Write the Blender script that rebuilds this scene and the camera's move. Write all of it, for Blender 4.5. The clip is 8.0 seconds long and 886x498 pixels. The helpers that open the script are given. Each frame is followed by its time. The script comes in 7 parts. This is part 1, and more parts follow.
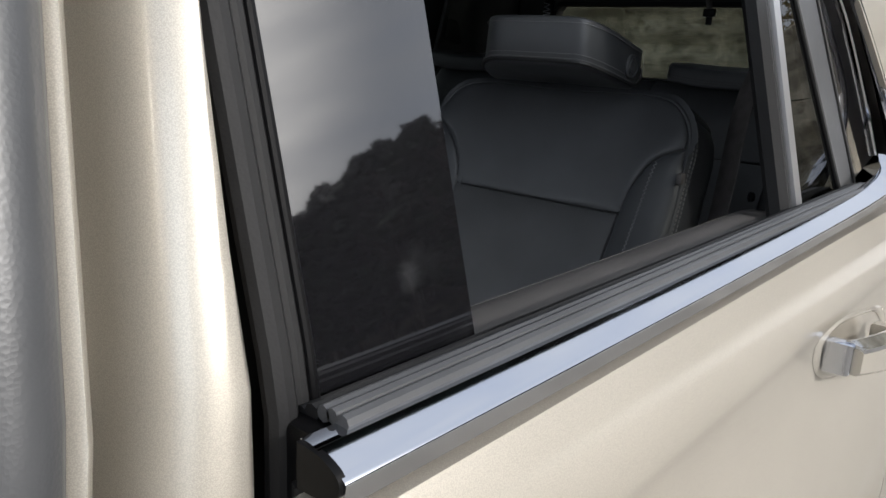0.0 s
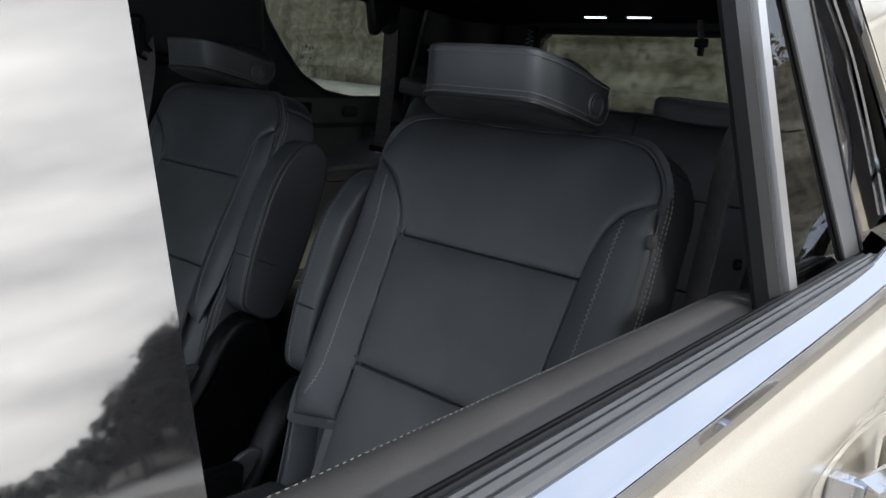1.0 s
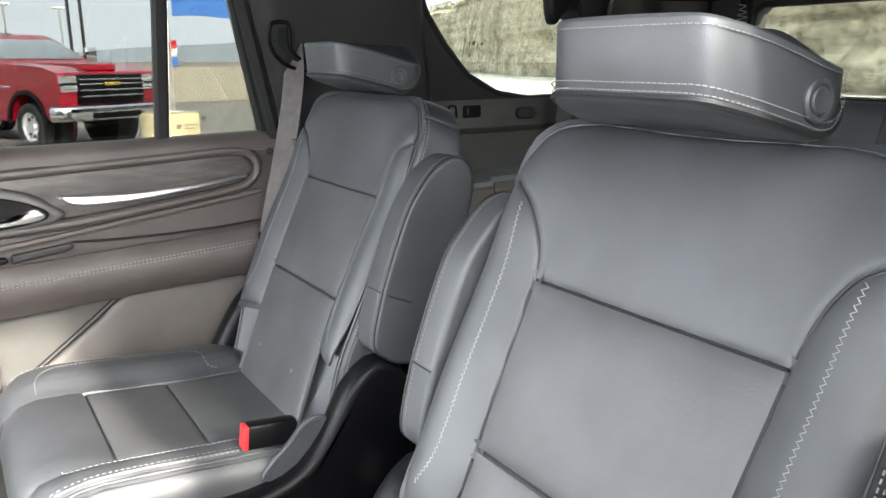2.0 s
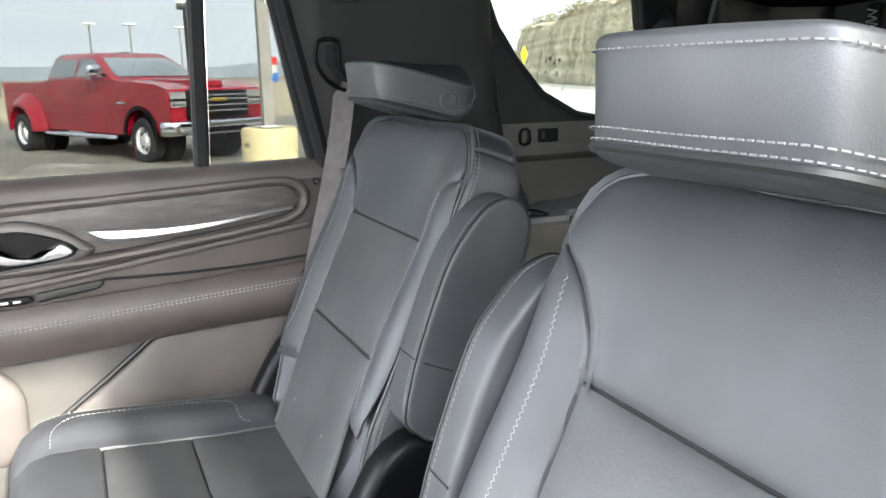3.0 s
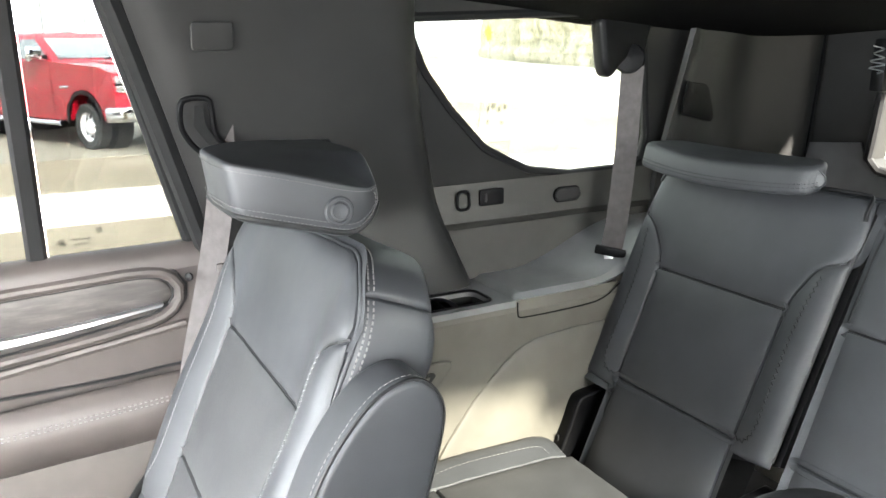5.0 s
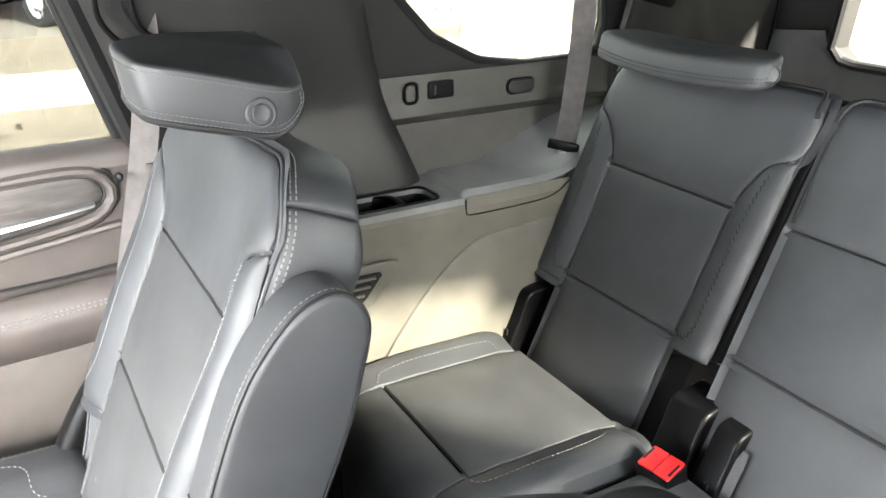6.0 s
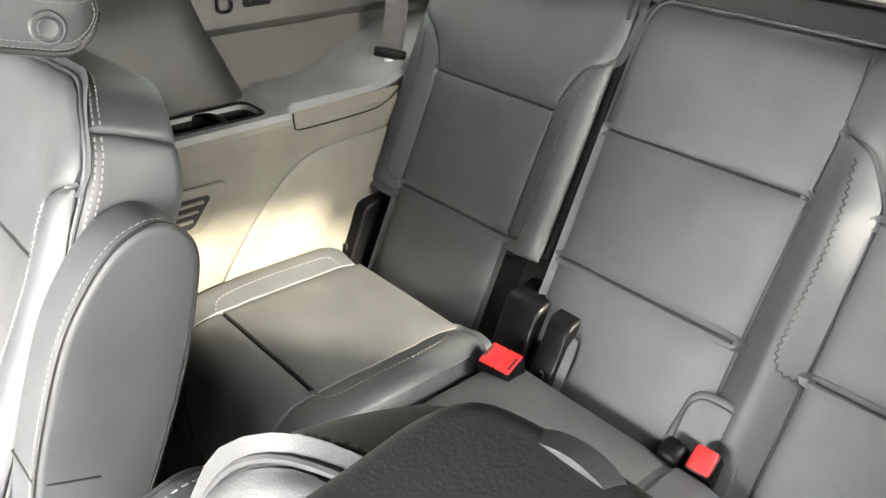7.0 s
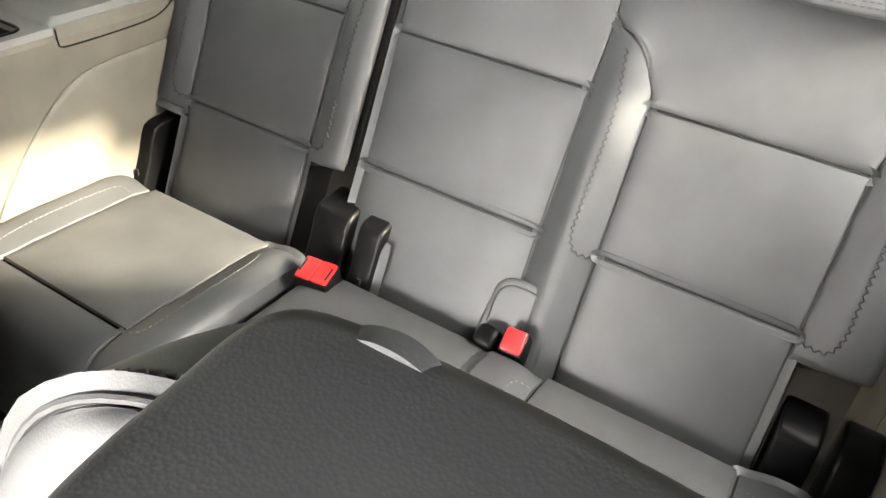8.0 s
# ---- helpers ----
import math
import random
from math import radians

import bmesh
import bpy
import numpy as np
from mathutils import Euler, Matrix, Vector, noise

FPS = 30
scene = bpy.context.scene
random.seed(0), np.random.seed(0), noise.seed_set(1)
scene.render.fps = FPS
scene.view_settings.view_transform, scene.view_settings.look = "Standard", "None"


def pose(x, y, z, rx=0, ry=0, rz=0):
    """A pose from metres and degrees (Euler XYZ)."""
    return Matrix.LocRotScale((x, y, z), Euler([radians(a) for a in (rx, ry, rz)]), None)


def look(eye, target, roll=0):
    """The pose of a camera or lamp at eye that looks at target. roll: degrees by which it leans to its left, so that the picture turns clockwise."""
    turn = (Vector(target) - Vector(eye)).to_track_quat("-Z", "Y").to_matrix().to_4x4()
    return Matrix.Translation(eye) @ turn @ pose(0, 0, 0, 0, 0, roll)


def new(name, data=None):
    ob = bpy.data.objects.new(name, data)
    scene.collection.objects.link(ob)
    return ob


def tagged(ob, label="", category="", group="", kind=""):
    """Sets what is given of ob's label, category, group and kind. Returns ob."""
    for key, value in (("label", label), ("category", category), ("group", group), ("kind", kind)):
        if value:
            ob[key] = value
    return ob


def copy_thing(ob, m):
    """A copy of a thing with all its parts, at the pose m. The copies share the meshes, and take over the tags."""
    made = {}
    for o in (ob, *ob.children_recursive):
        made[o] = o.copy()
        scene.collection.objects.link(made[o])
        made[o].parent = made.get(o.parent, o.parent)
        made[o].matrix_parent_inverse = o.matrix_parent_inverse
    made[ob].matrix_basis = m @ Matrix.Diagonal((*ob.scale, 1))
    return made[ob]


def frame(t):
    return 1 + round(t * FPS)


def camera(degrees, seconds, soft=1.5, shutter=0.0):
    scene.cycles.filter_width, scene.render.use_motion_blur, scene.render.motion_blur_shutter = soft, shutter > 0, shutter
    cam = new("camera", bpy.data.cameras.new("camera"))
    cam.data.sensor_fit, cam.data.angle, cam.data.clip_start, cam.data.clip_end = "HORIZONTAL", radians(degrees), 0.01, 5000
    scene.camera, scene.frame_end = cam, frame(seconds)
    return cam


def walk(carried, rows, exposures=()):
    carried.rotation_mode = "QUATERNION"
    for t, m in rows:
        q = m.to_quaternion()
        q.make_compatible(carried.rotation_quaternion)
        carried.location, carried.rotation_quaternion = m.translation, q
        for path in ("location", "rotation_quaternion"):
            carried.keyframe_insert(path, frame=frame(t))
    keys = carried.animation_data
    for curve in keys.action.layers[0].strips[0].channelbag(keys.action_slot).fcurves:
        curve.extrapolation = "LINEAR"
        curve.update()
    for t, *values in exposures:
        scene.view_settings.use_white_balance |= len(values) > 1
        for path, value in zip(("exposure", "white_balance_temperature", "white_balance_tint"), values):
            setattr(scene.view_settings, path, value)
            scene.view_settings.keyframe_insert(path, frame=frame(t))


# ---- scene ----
cam = camera(60.4, 8.0)
PATH = [
    (0, (-0.005, -1.099, 1.534), (1.468, 0.149, 1.013), 2.7),
    (0.5, (0.09, -1.095, 1.552), (1.623, 0.1, 1.078), 3.8),
    (1, (0.198, -1.041, 1.547), (1.681, 0.219, 1.086), 3.6),
    (1.5, (0.339, -0.964, 1.547), (1.652, 0.473, 1.087), 2.2),
    (1.7, (0.387, -0.934, 1.548), (1.607, 0.578, 1.077), 1.1),
    (2.8, (0.621, -0.8, 1.537), (1.423, 0.967, 1.053), -1.4),
    (3, (0.639, -0.755, 1.558), (1.488, 0.999, 1.105), -0.8),
    (3.5, (0.69, -0.657, 1.622), (1.667, 1.046, 1.243), -0.3),
    (4, (0.752, -0.56, 1.651), (1.755, 1.132, 1.291), -0.3),
    (4.2, (0.782, -0.529, 1.663), (1.774, 1.167, 1.293), -0.4),
    (5.3, (0.909, -0.455, 1.701), (1.812, 1.232, 1.117), -0.2),
    (5.5, (0.921, -0.458, 1.706), (1.822, 1.21, 1.069), -0.1),
    (6, (0.942, -0.449, 1.706), (1.877, 1.128, 0.906), 0.1),
    (6.5, (0.956, -0.447, 1.708), (2.012, 0.984, 0.793), 0.7),
    (7, (0.954, -0.445, 1.706), (2.161, 0.796, 0.704), 2.1),
    (7.5, (0.954, -0.446, 1.705), (2.293, 0.567, 0.619), 3.7),
    (8, (0.953, -0.448, 1.705), (2.38, 0.322, 0.535), 5.9),
]
walk(cam, [(t, look(eye, target, roll)) for t, eye, target, roll in PATH],
     exposures=[(0, -0.45, 5950, 11), (0.6, -0.4, 5850, 11), (1.1, 0.4, 5800, 10), (1.6, 2.7, 6300, 10), (3.0, 2.85, 6150, 10), (4.0, 3.8, 6200, 10), (5.5, 4.2, 6400, 10), (6.5, 4.5, 6650, 10), (8.0, 4.95, 7200, 12)])

# ---------------------------------------------------------------- light
SUN_AZ, SUN_EL = 172.3, 25.3
world = bpy.data.worlds.new("sky")
scene.world = world
world.use_nodes = True
wn = world.node_tree
sky = wn.nodes.new("ShaderNodeTexSky")
sky.sky_type = "NISHITA"
sky.sun_disc = False
sky.sun_elevation = radians(SUN_EL)
sky.sun_rotation = radians(SUN_AZ)
sky.dust_density = 4.0
sky.air_density = 1.6
bg = wn.nodes["Background"]
bg.inputs["Strength"].default_value = 0.05
haze = wn.nodes.new("ShaderNodeMixRGB")
haze.inputs["Fac"].default_value = 0.8
# thin uneven cloud over the whole sky
wtc = wn.nodes.new("ShaderNodeTexCoord")
wmap = wn.nodes.new("ShaderNodeMapping")
wmap.inputs["Scale"].default_value = (1.6, 1.6, 9.0)
wnoise = wn.nodes.new("ShaderNodeTexNoise")
wnoise.inputs["Scale"].default_value = 1.6
wnoise.inputs["Detail"].default_value = 6.0
wramp = wn.nodes.new("ShaderNodeValToRGB")
wramp.color_ramp.elements[0].position, wramp.color_ramp.elements[0].color = 0.3, (27.9, 28.8, 30.6, 1)
wramp.color_ramp.elements[1].position, wramp.color_ramp.elements[1].color = 0.72, (32.9, 32.7, 32.2, 1)
wn.links.new(wtc.outputs["Generated"], wmap.inputs["Vector"])
wn.links.new(wmap.outputs[0], wnoise.inputs["Vector"])
wn.links.new(wnoise.outputs["Fac"], wramp.inputs["Fac"])
wn.links.new(wramp.outputs[0], haze.inputs["Color2"])
wn.links.new(sky.outputs[0], haze.inputs["Color1"])
# bright haze round the veiled sun
SUN_TO = Vector((1.21, -9.0, 4.29)).normalized()
wdot = wn.nodes.new("ShaderNodeVectorMath")
wdot.operation = "DOT_PRODUCT"
wdot.inputs[1].default_value = SUN_TO
wn.links.new(wtc.outputs["Generated"], wdot.inputs[0])
wglow = wn.nodes.new("ShaderNodeMapRange")
wglow.interpolation_type = "SMOOTHERSTEP"
wglow.inputs["From Min"].default_value, wglow.inputs["From Max"].default_value = 0.75, 1.0
wglow.inputs["To Max"].default_value = 1.0
wn.links.new(wdot.outputs["Value"], wglow.inputs["Value"])
wcol = wn.nodes.new("ShaderNodeMixRGB")
wcol.inputs["Color1"].default_value, wcol.inputs["Color2"].default_value = (0, 0, 0, 1), (135.0, 122.0, 103.5, 1)
wpatch = wn.nodes.new("ShaderNodeMapRange")
wpatch.inputs["From Min"].default_value, wpatch.inputs["From Max"].default_value = 0.3, 0.7
wpatch.inputs["To Min"].default_value, wpatch.inputs["To Max"].default_value = 0.45, 1.0
wn.links.new(wnoise.outputs["Fac"], wpatch.inputs["Value"])
wmul = wn.nodes.new("ShaderNodeMath")
wmul.operation = "MULTIPLY"
wn.links.new(wglow.outputs[0], wmul.inputs[0])
wn.links.new(wpatch.outputs[0], wmul.inputs[1])
wn.links.new(wmul.outputs[0], wcol.inputs["Fac"])
wadd = wn.nodes.new("ShaderNodeMixRGB")
wadd.blend_type = "ADD"
wadd.inputs["Fac"].default_value = 1.0
wn.links.new(haze.outputs[0], wadd.inputs["Color1"])
wn.links.new(wcol.outputs[0], wadd.inputs["Color2"])
wn.links.new(wadd.outputs[0], bg.inputs["Color"])

sun = new("sun", bpy.data.lights.new("sun", "SUN"))
sun.data.energy = 5.0
sun.data.angle = radians(2.6)
sun.data.color = (1.0, 0.92, 0.80)
# low sun on the driver's side
sun.matrix_world = look(SUN_TO * 10.0, (0, 0, 0))


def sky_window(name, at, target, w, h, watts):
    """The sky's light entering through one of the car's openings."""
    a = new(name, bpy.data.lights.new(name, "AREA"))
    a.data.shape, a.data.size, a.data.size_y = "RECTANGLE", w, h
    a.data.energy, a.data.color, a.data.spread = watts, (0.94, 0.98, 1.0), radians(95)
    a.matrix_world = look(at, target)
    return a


sky_window("windscreen_light", (-0.96, 0.0, 1.60), (0.9, 0.0, 0.85), 1.45, 0.60, 3.3)
sky_window("front_door_light", (-0.55, -0.88, 1.25), (0.5, 0.5, 0.75), 1.0, 0.95, 1.3)
sky_window("quarter_light", (1.80, -0.755, 1.62), (1.72, 0.35, 0.85), 0.5, 0.24, 0.5)
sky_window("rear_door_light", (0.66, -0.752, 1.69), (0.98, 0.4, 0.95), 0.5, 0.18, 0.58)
sky_window("front_window_light", (-0.5, 0.84, 1.58), (0.5, -0.2, 0.8), 0.95, 0.40, 1.1)


# ---------------------------------------------------------------- materials
def material(name, base, rough=0.5, metal=0.0, coat=0.0, spec=0.5):
    m = bpy.data.materials.new(name)
    m.use_nodes = True
    b = m.node_tree.nodes["Principled BSDF"]
    b.inputs["Base Color"].default_value = (*base, 1)
    b.inputs["Roughness"].default_value = rough
    b.inputs["Metallic"].default_value = metal
    b.inputs["Coat Weight"].default_value = coat
    b.inputs["Coat Roughness"].default_value = 0.04
    b.inputs["Specular IOR Level"].default_value = spec
    return m


def nodes_of(m):
    return m.node_tree.nodes, m.node_tree.links, m.node_tree.nodes["Principled BSDF"]


def coords(m, scale, stretch=(1, 1, 1)):
    n, l, b = nodes_of(m)
    tc = n.new("ShaderNodeTexCoord")
    mp = n.new("ShaderNodeMapping")
    mp.inputs["Scale"].default_value = (scale * stretch[0], scale * stretch[1], scale * stretch[2])
    l.new(tc.outputs["Object"], mp.inputs["Vector"])
    return mp.outputs[0]


def noise_tex(m, scale, detail=4.0, stretch=(1, 1, 1), rough=0.55):
    n, l, b = nodes_of(m)
    t = n.new("ShaderNodeTexNoise")
    t.inputs["Scale"].default_value = 1.0
    t.inputs["Detail"].default_value = detail
    t.inputs["Roughness"].default_value = rough
    l.new(coords(m, scale, stretch), t.inputs["Vector"])
    return t.outputs["Fac"]


def voronoi_tex(m, scale, stretch=(1, 1, 1), feature="F1"):
    n, l, b = nodes_of(m)
    t = n.new("ShaderNodeTexVoronoi")
    t.feature = feature
    t.inputs["Scale"].default_value = 1.0
    l.new(coords(m, scale, stretch), t.inputs["Vector"])
    return t.outputs["Distance"]


def ramp(m, fac, stops):
    n, l, b = nodes_of(m)
    r = n.new("ShaderNodeValToRGB")
    e = r.color_ramp.elements
    while len(e) < len(stops):
        e.new(0.5)
    for i, (p, c) in enumerate(stops):
        e[i].position = p
        e[i].color = (*c, 1) if len(c) == 3 else c
    l.new(fac, r.inputs["Fac"])
    return r.outputs["Color"]


def tint(m, colour):
    n, l, b = nodes_of(m)
    l.new(colour, b.inputs["Base Color"])


def roughen(m, fac, lo, hi):
    n, l, b = nodes_of(m)
    r = n.new("ShaderNodeMapRange")
    r.inputs["To Min"].default_value = lo
    r.inputs["To Max"].default_value = hi
    l.new(fac, r.inputs["Value"])
    l.new(r.outputs[0], b.inputs["Roughness"])


def relief(m, fac, strength, dist):
    n, l, b = nodes_of(m)
    bp = n.new("ShaderNodeBump")
    bp.inputs["Strength"].default_value = strength
    bp.inputs["Distance"].default_value = dist
    l.new(fac, bp.inputs["Height"])
    prev = b.inputs["Normal"].links
    if prev:
        l.new(prev[0].from_socket, bp.inputs["Normal"])
    l.new(bp.outputs[0], b.inputs["Normal"])


def mul(m, a, b_, kind="MULTIPLY", fac=1.0):
    n, l, b = nodes_of(m)
    x = n.new("ShaderNodeMixRGB")
    x.blend_type = kind
    x.inputs["Fac"].default_value = fac
    l.new(a, x.inputs["Color1"])
    l.new(b_, x.inputs["Color2"])
    return x.outputs[0]


def leather(name, base, rough, grain=420.0, crease=0.35):
    m = material(name, base, rough, spec=0.48)
    big = noise_tex(m, 9.0, 3.0)
    lo = tuple(c * 0.82 for c in base)
    hi = tuple(c * 1.2 for c in base)
    tint(m, ramp(m, big, [(0.3, lo), (0.7, hi)]))
    roughen(m, noise_tex(m, 23.0, 5.0), rough - 0.05, rough + 0.07)
    relief(m, voronoi_tex(m, grain * 1.8), 0.16, 0.0005)
    relief(m, noise_tex(m, 38.0, 4.0), crease * 0.22, 0.0012)
    return m


LEATHER = leather("black_leather", (0.034, 0.0355, 0.0385), 0.51)
PERF = leather("perforated_leather", (0.043, 0.0435, 0.045), 0.52)
HOLES = voronoi_tex(PERF, 230.0)
relief(PERF, HOLES, 0.12, 0.0008)
CORD = material("piping_cord", (0.006, 0.006, 0.0065), 0.6)
THREAD = material("grey_thread", (0.22, 0.22, 0.22), 0.7)
STEEL = material("dull_steel", (0.32, 0.33, 0.34), 0.38, 0.9)
THREAD_DULL = material("dull_grey_thread", (0.17, 0.163, 0.158), 0.7)
THREAD_SEAT = material("charcoal_thread", (0.105, 0.102, 0.102), 0.7)
THREAD_SILL = material("sill_thread", (0.075, 0.072, 0.070), 0.7)
THREAD_DARK = material("dark_grey_thread", (0.0125, 0.013, 0.0135), 0.75)
SOFT = leather("soft_door_vinyl", (0.050, 0.042, 0.039), 0.5, 520.0, 0.15)
SILL = leather("grey_sill_vinyl", (0.060, 0.058, 0.058), 0.48, 480.0, 0.25)
TRIM = leather("taupe_trim_plastic", (0.090, 0.083, 0.069), 0.55, 700.0, 0.05)
DOOR_LOW = leather("grey_brown_door_plastic", (0.062, 0.055, 0.050), 0.55, 700.0, 0.05)
TRIM_DARK = leather("charcoal_trim_plastic", (0.0135, 0.0132, 0.0128), 0.46, 700.0, 0.05)
# charcoal trim brightened for the lit band; also the door pocket's painted shade
TRIM_MID = leather("light_matched_trim_plastic", (0.040, 0.038, 0.0335), 0.55, 700.0, 0.05)
SHELF = leather("shelf_plastic", (0.135, 0.135, 0.138), 0.36, 800.0, 0.05)
TRIM_DARK.node_tree.nodes["Principled BSDF"].inputs["Specular IOR Level"].default_value = 0.42
PLASTIC = leather("black_plastic", (0.0026, 0.0026, 0.003), 0.38, 900.0, 0.03)
PLASTIC.node_tree.nodes["Principled BSDF"].inputs["Specular IOR Level"].default_value = 0.14
RUBBER = leather("black_rubber", (0.010, 0.010, 0.0105), 0.55, 300.0, 0.1)
HEADLINER = leather("black_headliner_cloth", (0.003, 0.003, 0.003), 0.95, 1500.0, 0.1)
HEADLINER.node_tree.nodes["Principled BSDF"].inputs["Specular IOR Level"].default_value = 0.03
RUBBER.node_tree.nodes["Principled BSDF"].inputs["Specular IOR Level"].default_value = 0.25
GREY_RUBBER = leather("grey_seal_rubber", (0.052, 0.054, 0.058), 0.38, 300.0, 0.1)
CARPET = leather("black_carpet", (0.006, 0.0055, 0.0055), 0.95, 600.0, 0.5)
CHROME = material("chrome", (0.56, 0.58, 0.63), 0.06, 1.0)
SATIN = material("satin_silver", (0.46, 0.46, 0.47), 0.34, 0.9)
GLOSS = material("piano_black", (0.006, 0.006, 0.007), 0.02, 0.0, 1.0)
RED = material("red_button", (0.50, 0.014, 0.016), 0.4)
WHITE = material("white_print", (0.62, 0.62, 0.62), 0.6)
# near-black that paints the shade inside slots, wells and gaps
DARK = material("opening_shade", (0.002, 0.002, 0.002), 0.9)
LENS = material("lamp_lens", (0.025, 0.026, 0.027), 0.5)
LIT = material("lit_lamp_lens", (0.8, 0.8, 0.82), 0.3)
LIT.node_tree.nodes["Principled BSDF"].inputs["Emission Color"].default_value = (0.9, 0.94, 1.0, 1)
LIT.node_tree.nodes["Principled BSDF"].inputs["Emission Strength"].default_value = 3.5

GLOSS.node_tree.nodes["Principled BSDF"].inputs["Coat IOR"].default_value = 1.8
# dust and a smear on the gloss black panel
roughen(GLOSS, ramp(GLOSS, noise_tex(GLOSS, 30.0, 6.0), [(0.5, (0, 0, 0)), (0.8, (1, 1, 1))]), 0.015, 0.07)

spots = ramp(GLOSS, voronoi_tex(GLOSS, 420.0), [(0.03, (0.04, 0.04, 0.04)), (0.09, (0.006, 0.006, 0.007))])
smear = ramp(GLOSS, noise_tex(GLOSS, 14.0, 6.0), [(0.60, (0.006, 0.006, 0.007)), (0.78, (0.05, 0.052, 0.055))])
tint(GLOSS, mul(GLOSS, spots, smear, "LIGHTEN", 0.8))
# champagne metallic paint
PAINT = material("champagne_paint", (0.50, 0.455, 0.375), 0.34, 0.5, 1.0)
flake = voronoi_tex(PAINT, 1600.0)
tint(PAINT, ramp(PAINT, flake, [(0.1, (0.53, 0.495, 0.43)), (0.7, (0.41, 0.385, 0.335))]))
roughen(PAINT, noise_tex(PAINT, 6.0, 3.0), 0.28, 0.42)

# seat belt webbing
BELT = material("grey_webbing", (0.03, 0.027, 0.026), 0.75, spec=0.2)
relief(BELT, noise_tex(BELT, 300.0, 2.0, (1, 0.15, 1)), 0.4, 0.0008)
tint(BELT, ramp(BELT, noise_tex(BELT, 60.0, 3.0), [(0.3, (0.062, 0.056, 0.055)), (0.7, (0.088, 0.081, 0.079))]))

# dark open-pore wood
WOOD = material("dark_open_pore_wood", (0.06, 0.052, 0.046), 0.5)
wave = noise_tex(WOOD, 6.0, 6.0, (1.4, 3, 9), 0.65)
tint(WOOD, ramp(WOOD, wave, [(0.32, (0.013, 0.0115, 0.011)), (0.5, (0.036, 0.032, 0.030)), (0.68, (0.080, 0.071, 0.066))]))
relief(WOOD, noise_tex(WOOD, 60.0, 3.0, (0.25, 1, 3)), 0.3, 0.0008)


def glass(name, colour, rough=0.0):
    m = bpy.data.materials.new(name)
    m.use_nodes = True
    n, l = m.node_tree.nodes, m.node_tree.links
    n.remove(n["Principled BSDF"])
    tr = n.new("ShaderNodeBsdfTransparent")
    tr.inputs["Color"].default_value = (*colour, 1)
    gl = n.new("ShaderNodeBsdfGlossy")
    gl.inputs["Roughness"].default_value = rough
    lw = n.new("ShaderNodeLayerWeight")
    pw = n.new("ShaderNodeMath")
    pw.operation = "POWER"
    pw.inputs[1].default_value = 5.0
    fr = n.new("ShaderNodeMapRange")
    fr.inputs["To Min"].default_value, fr.inputs["To Max"].default_value = 0.045, 0.9
    l.new(lw.outputs["Facing"], pw.inputs[0])
    l.new(pw.outputs[0], fr.inputs["Value"])
    mx = n.new("ShaderNodeMixShader")
    l.new(fr.outputs[0], mx.inputs[0])
    l.new(tr.outputs[0], mx.inputs[1])
    l.new(gl.outputs[0], mx.inputs[2])
    l.new(mx.outputs[0], n["Material Output"].inputs["Surface"])
    return m


GLASS = glass("window_glass", (0.30, 0.312, 0.305))
TINTED = glass("tinted_glass", (0.42, 0.44, 0.415))
MARK = glass("faint_print_on_glass", (0.68, 0.68, 0.67))
QUARTER_TINT = glass("pale_tinted_glass", (0.94, 0.95, 0.93))
SIDE_TINT = glass("privacy_quarter_glass", (0.62, 0.63, 0.61))
PRIVACY = glass("dark_privacy_glass", (0.47, 0.48, 0.47))


# ---------------------------------------------------------------- mesh tools
def thing(name, label, category, at=(0, 0, 0), group="", kind=""):
    ob = new(name)
    ob.empty_display_size = 0.05
    ob.location = at
    return tagged(ob, label, category, group, kind)


def finish(name, bm, mat, angle=35.0):
    bmesh.ops.recalc_face_normals(bm, faces=bm.faces[:])
    me = bpy.data.meshes.new(name)
    bm.to_mesh(me)
    bm.free()
    me.materials.append(mat)
    me.shade_smooth()
    me.set_sharp_from_angle(angle=radians(angle))
    return me


def part(name, bm, mat, parent=None, label="", angle=35.0):
    ob = new(name, finish(name, bm, mat, angle))
    if parent is not None:
        ob.parent = parent
        # meshes are written in world metres: undo the parent's place
        inv = Vector((0, 0, 0))
        p = parent
        while p is not None:
            inv -= p.location
            p = p.parent
        ob.location = inv if parent.parent is None else (0, 0, 0)
        if parent.parent is not None:
            ob.location = (0, 0, 0)
    if label:
        ob["label"] = label
    if name.endswith("stitching"):
        ob["kind"] = "stuff"
    return ob


def single(name, bm, mat, label, category, group="", kind="", angle=35.0):
    return tagged(part(name, bm, mat, None, "", angle), label, category, group, kind)


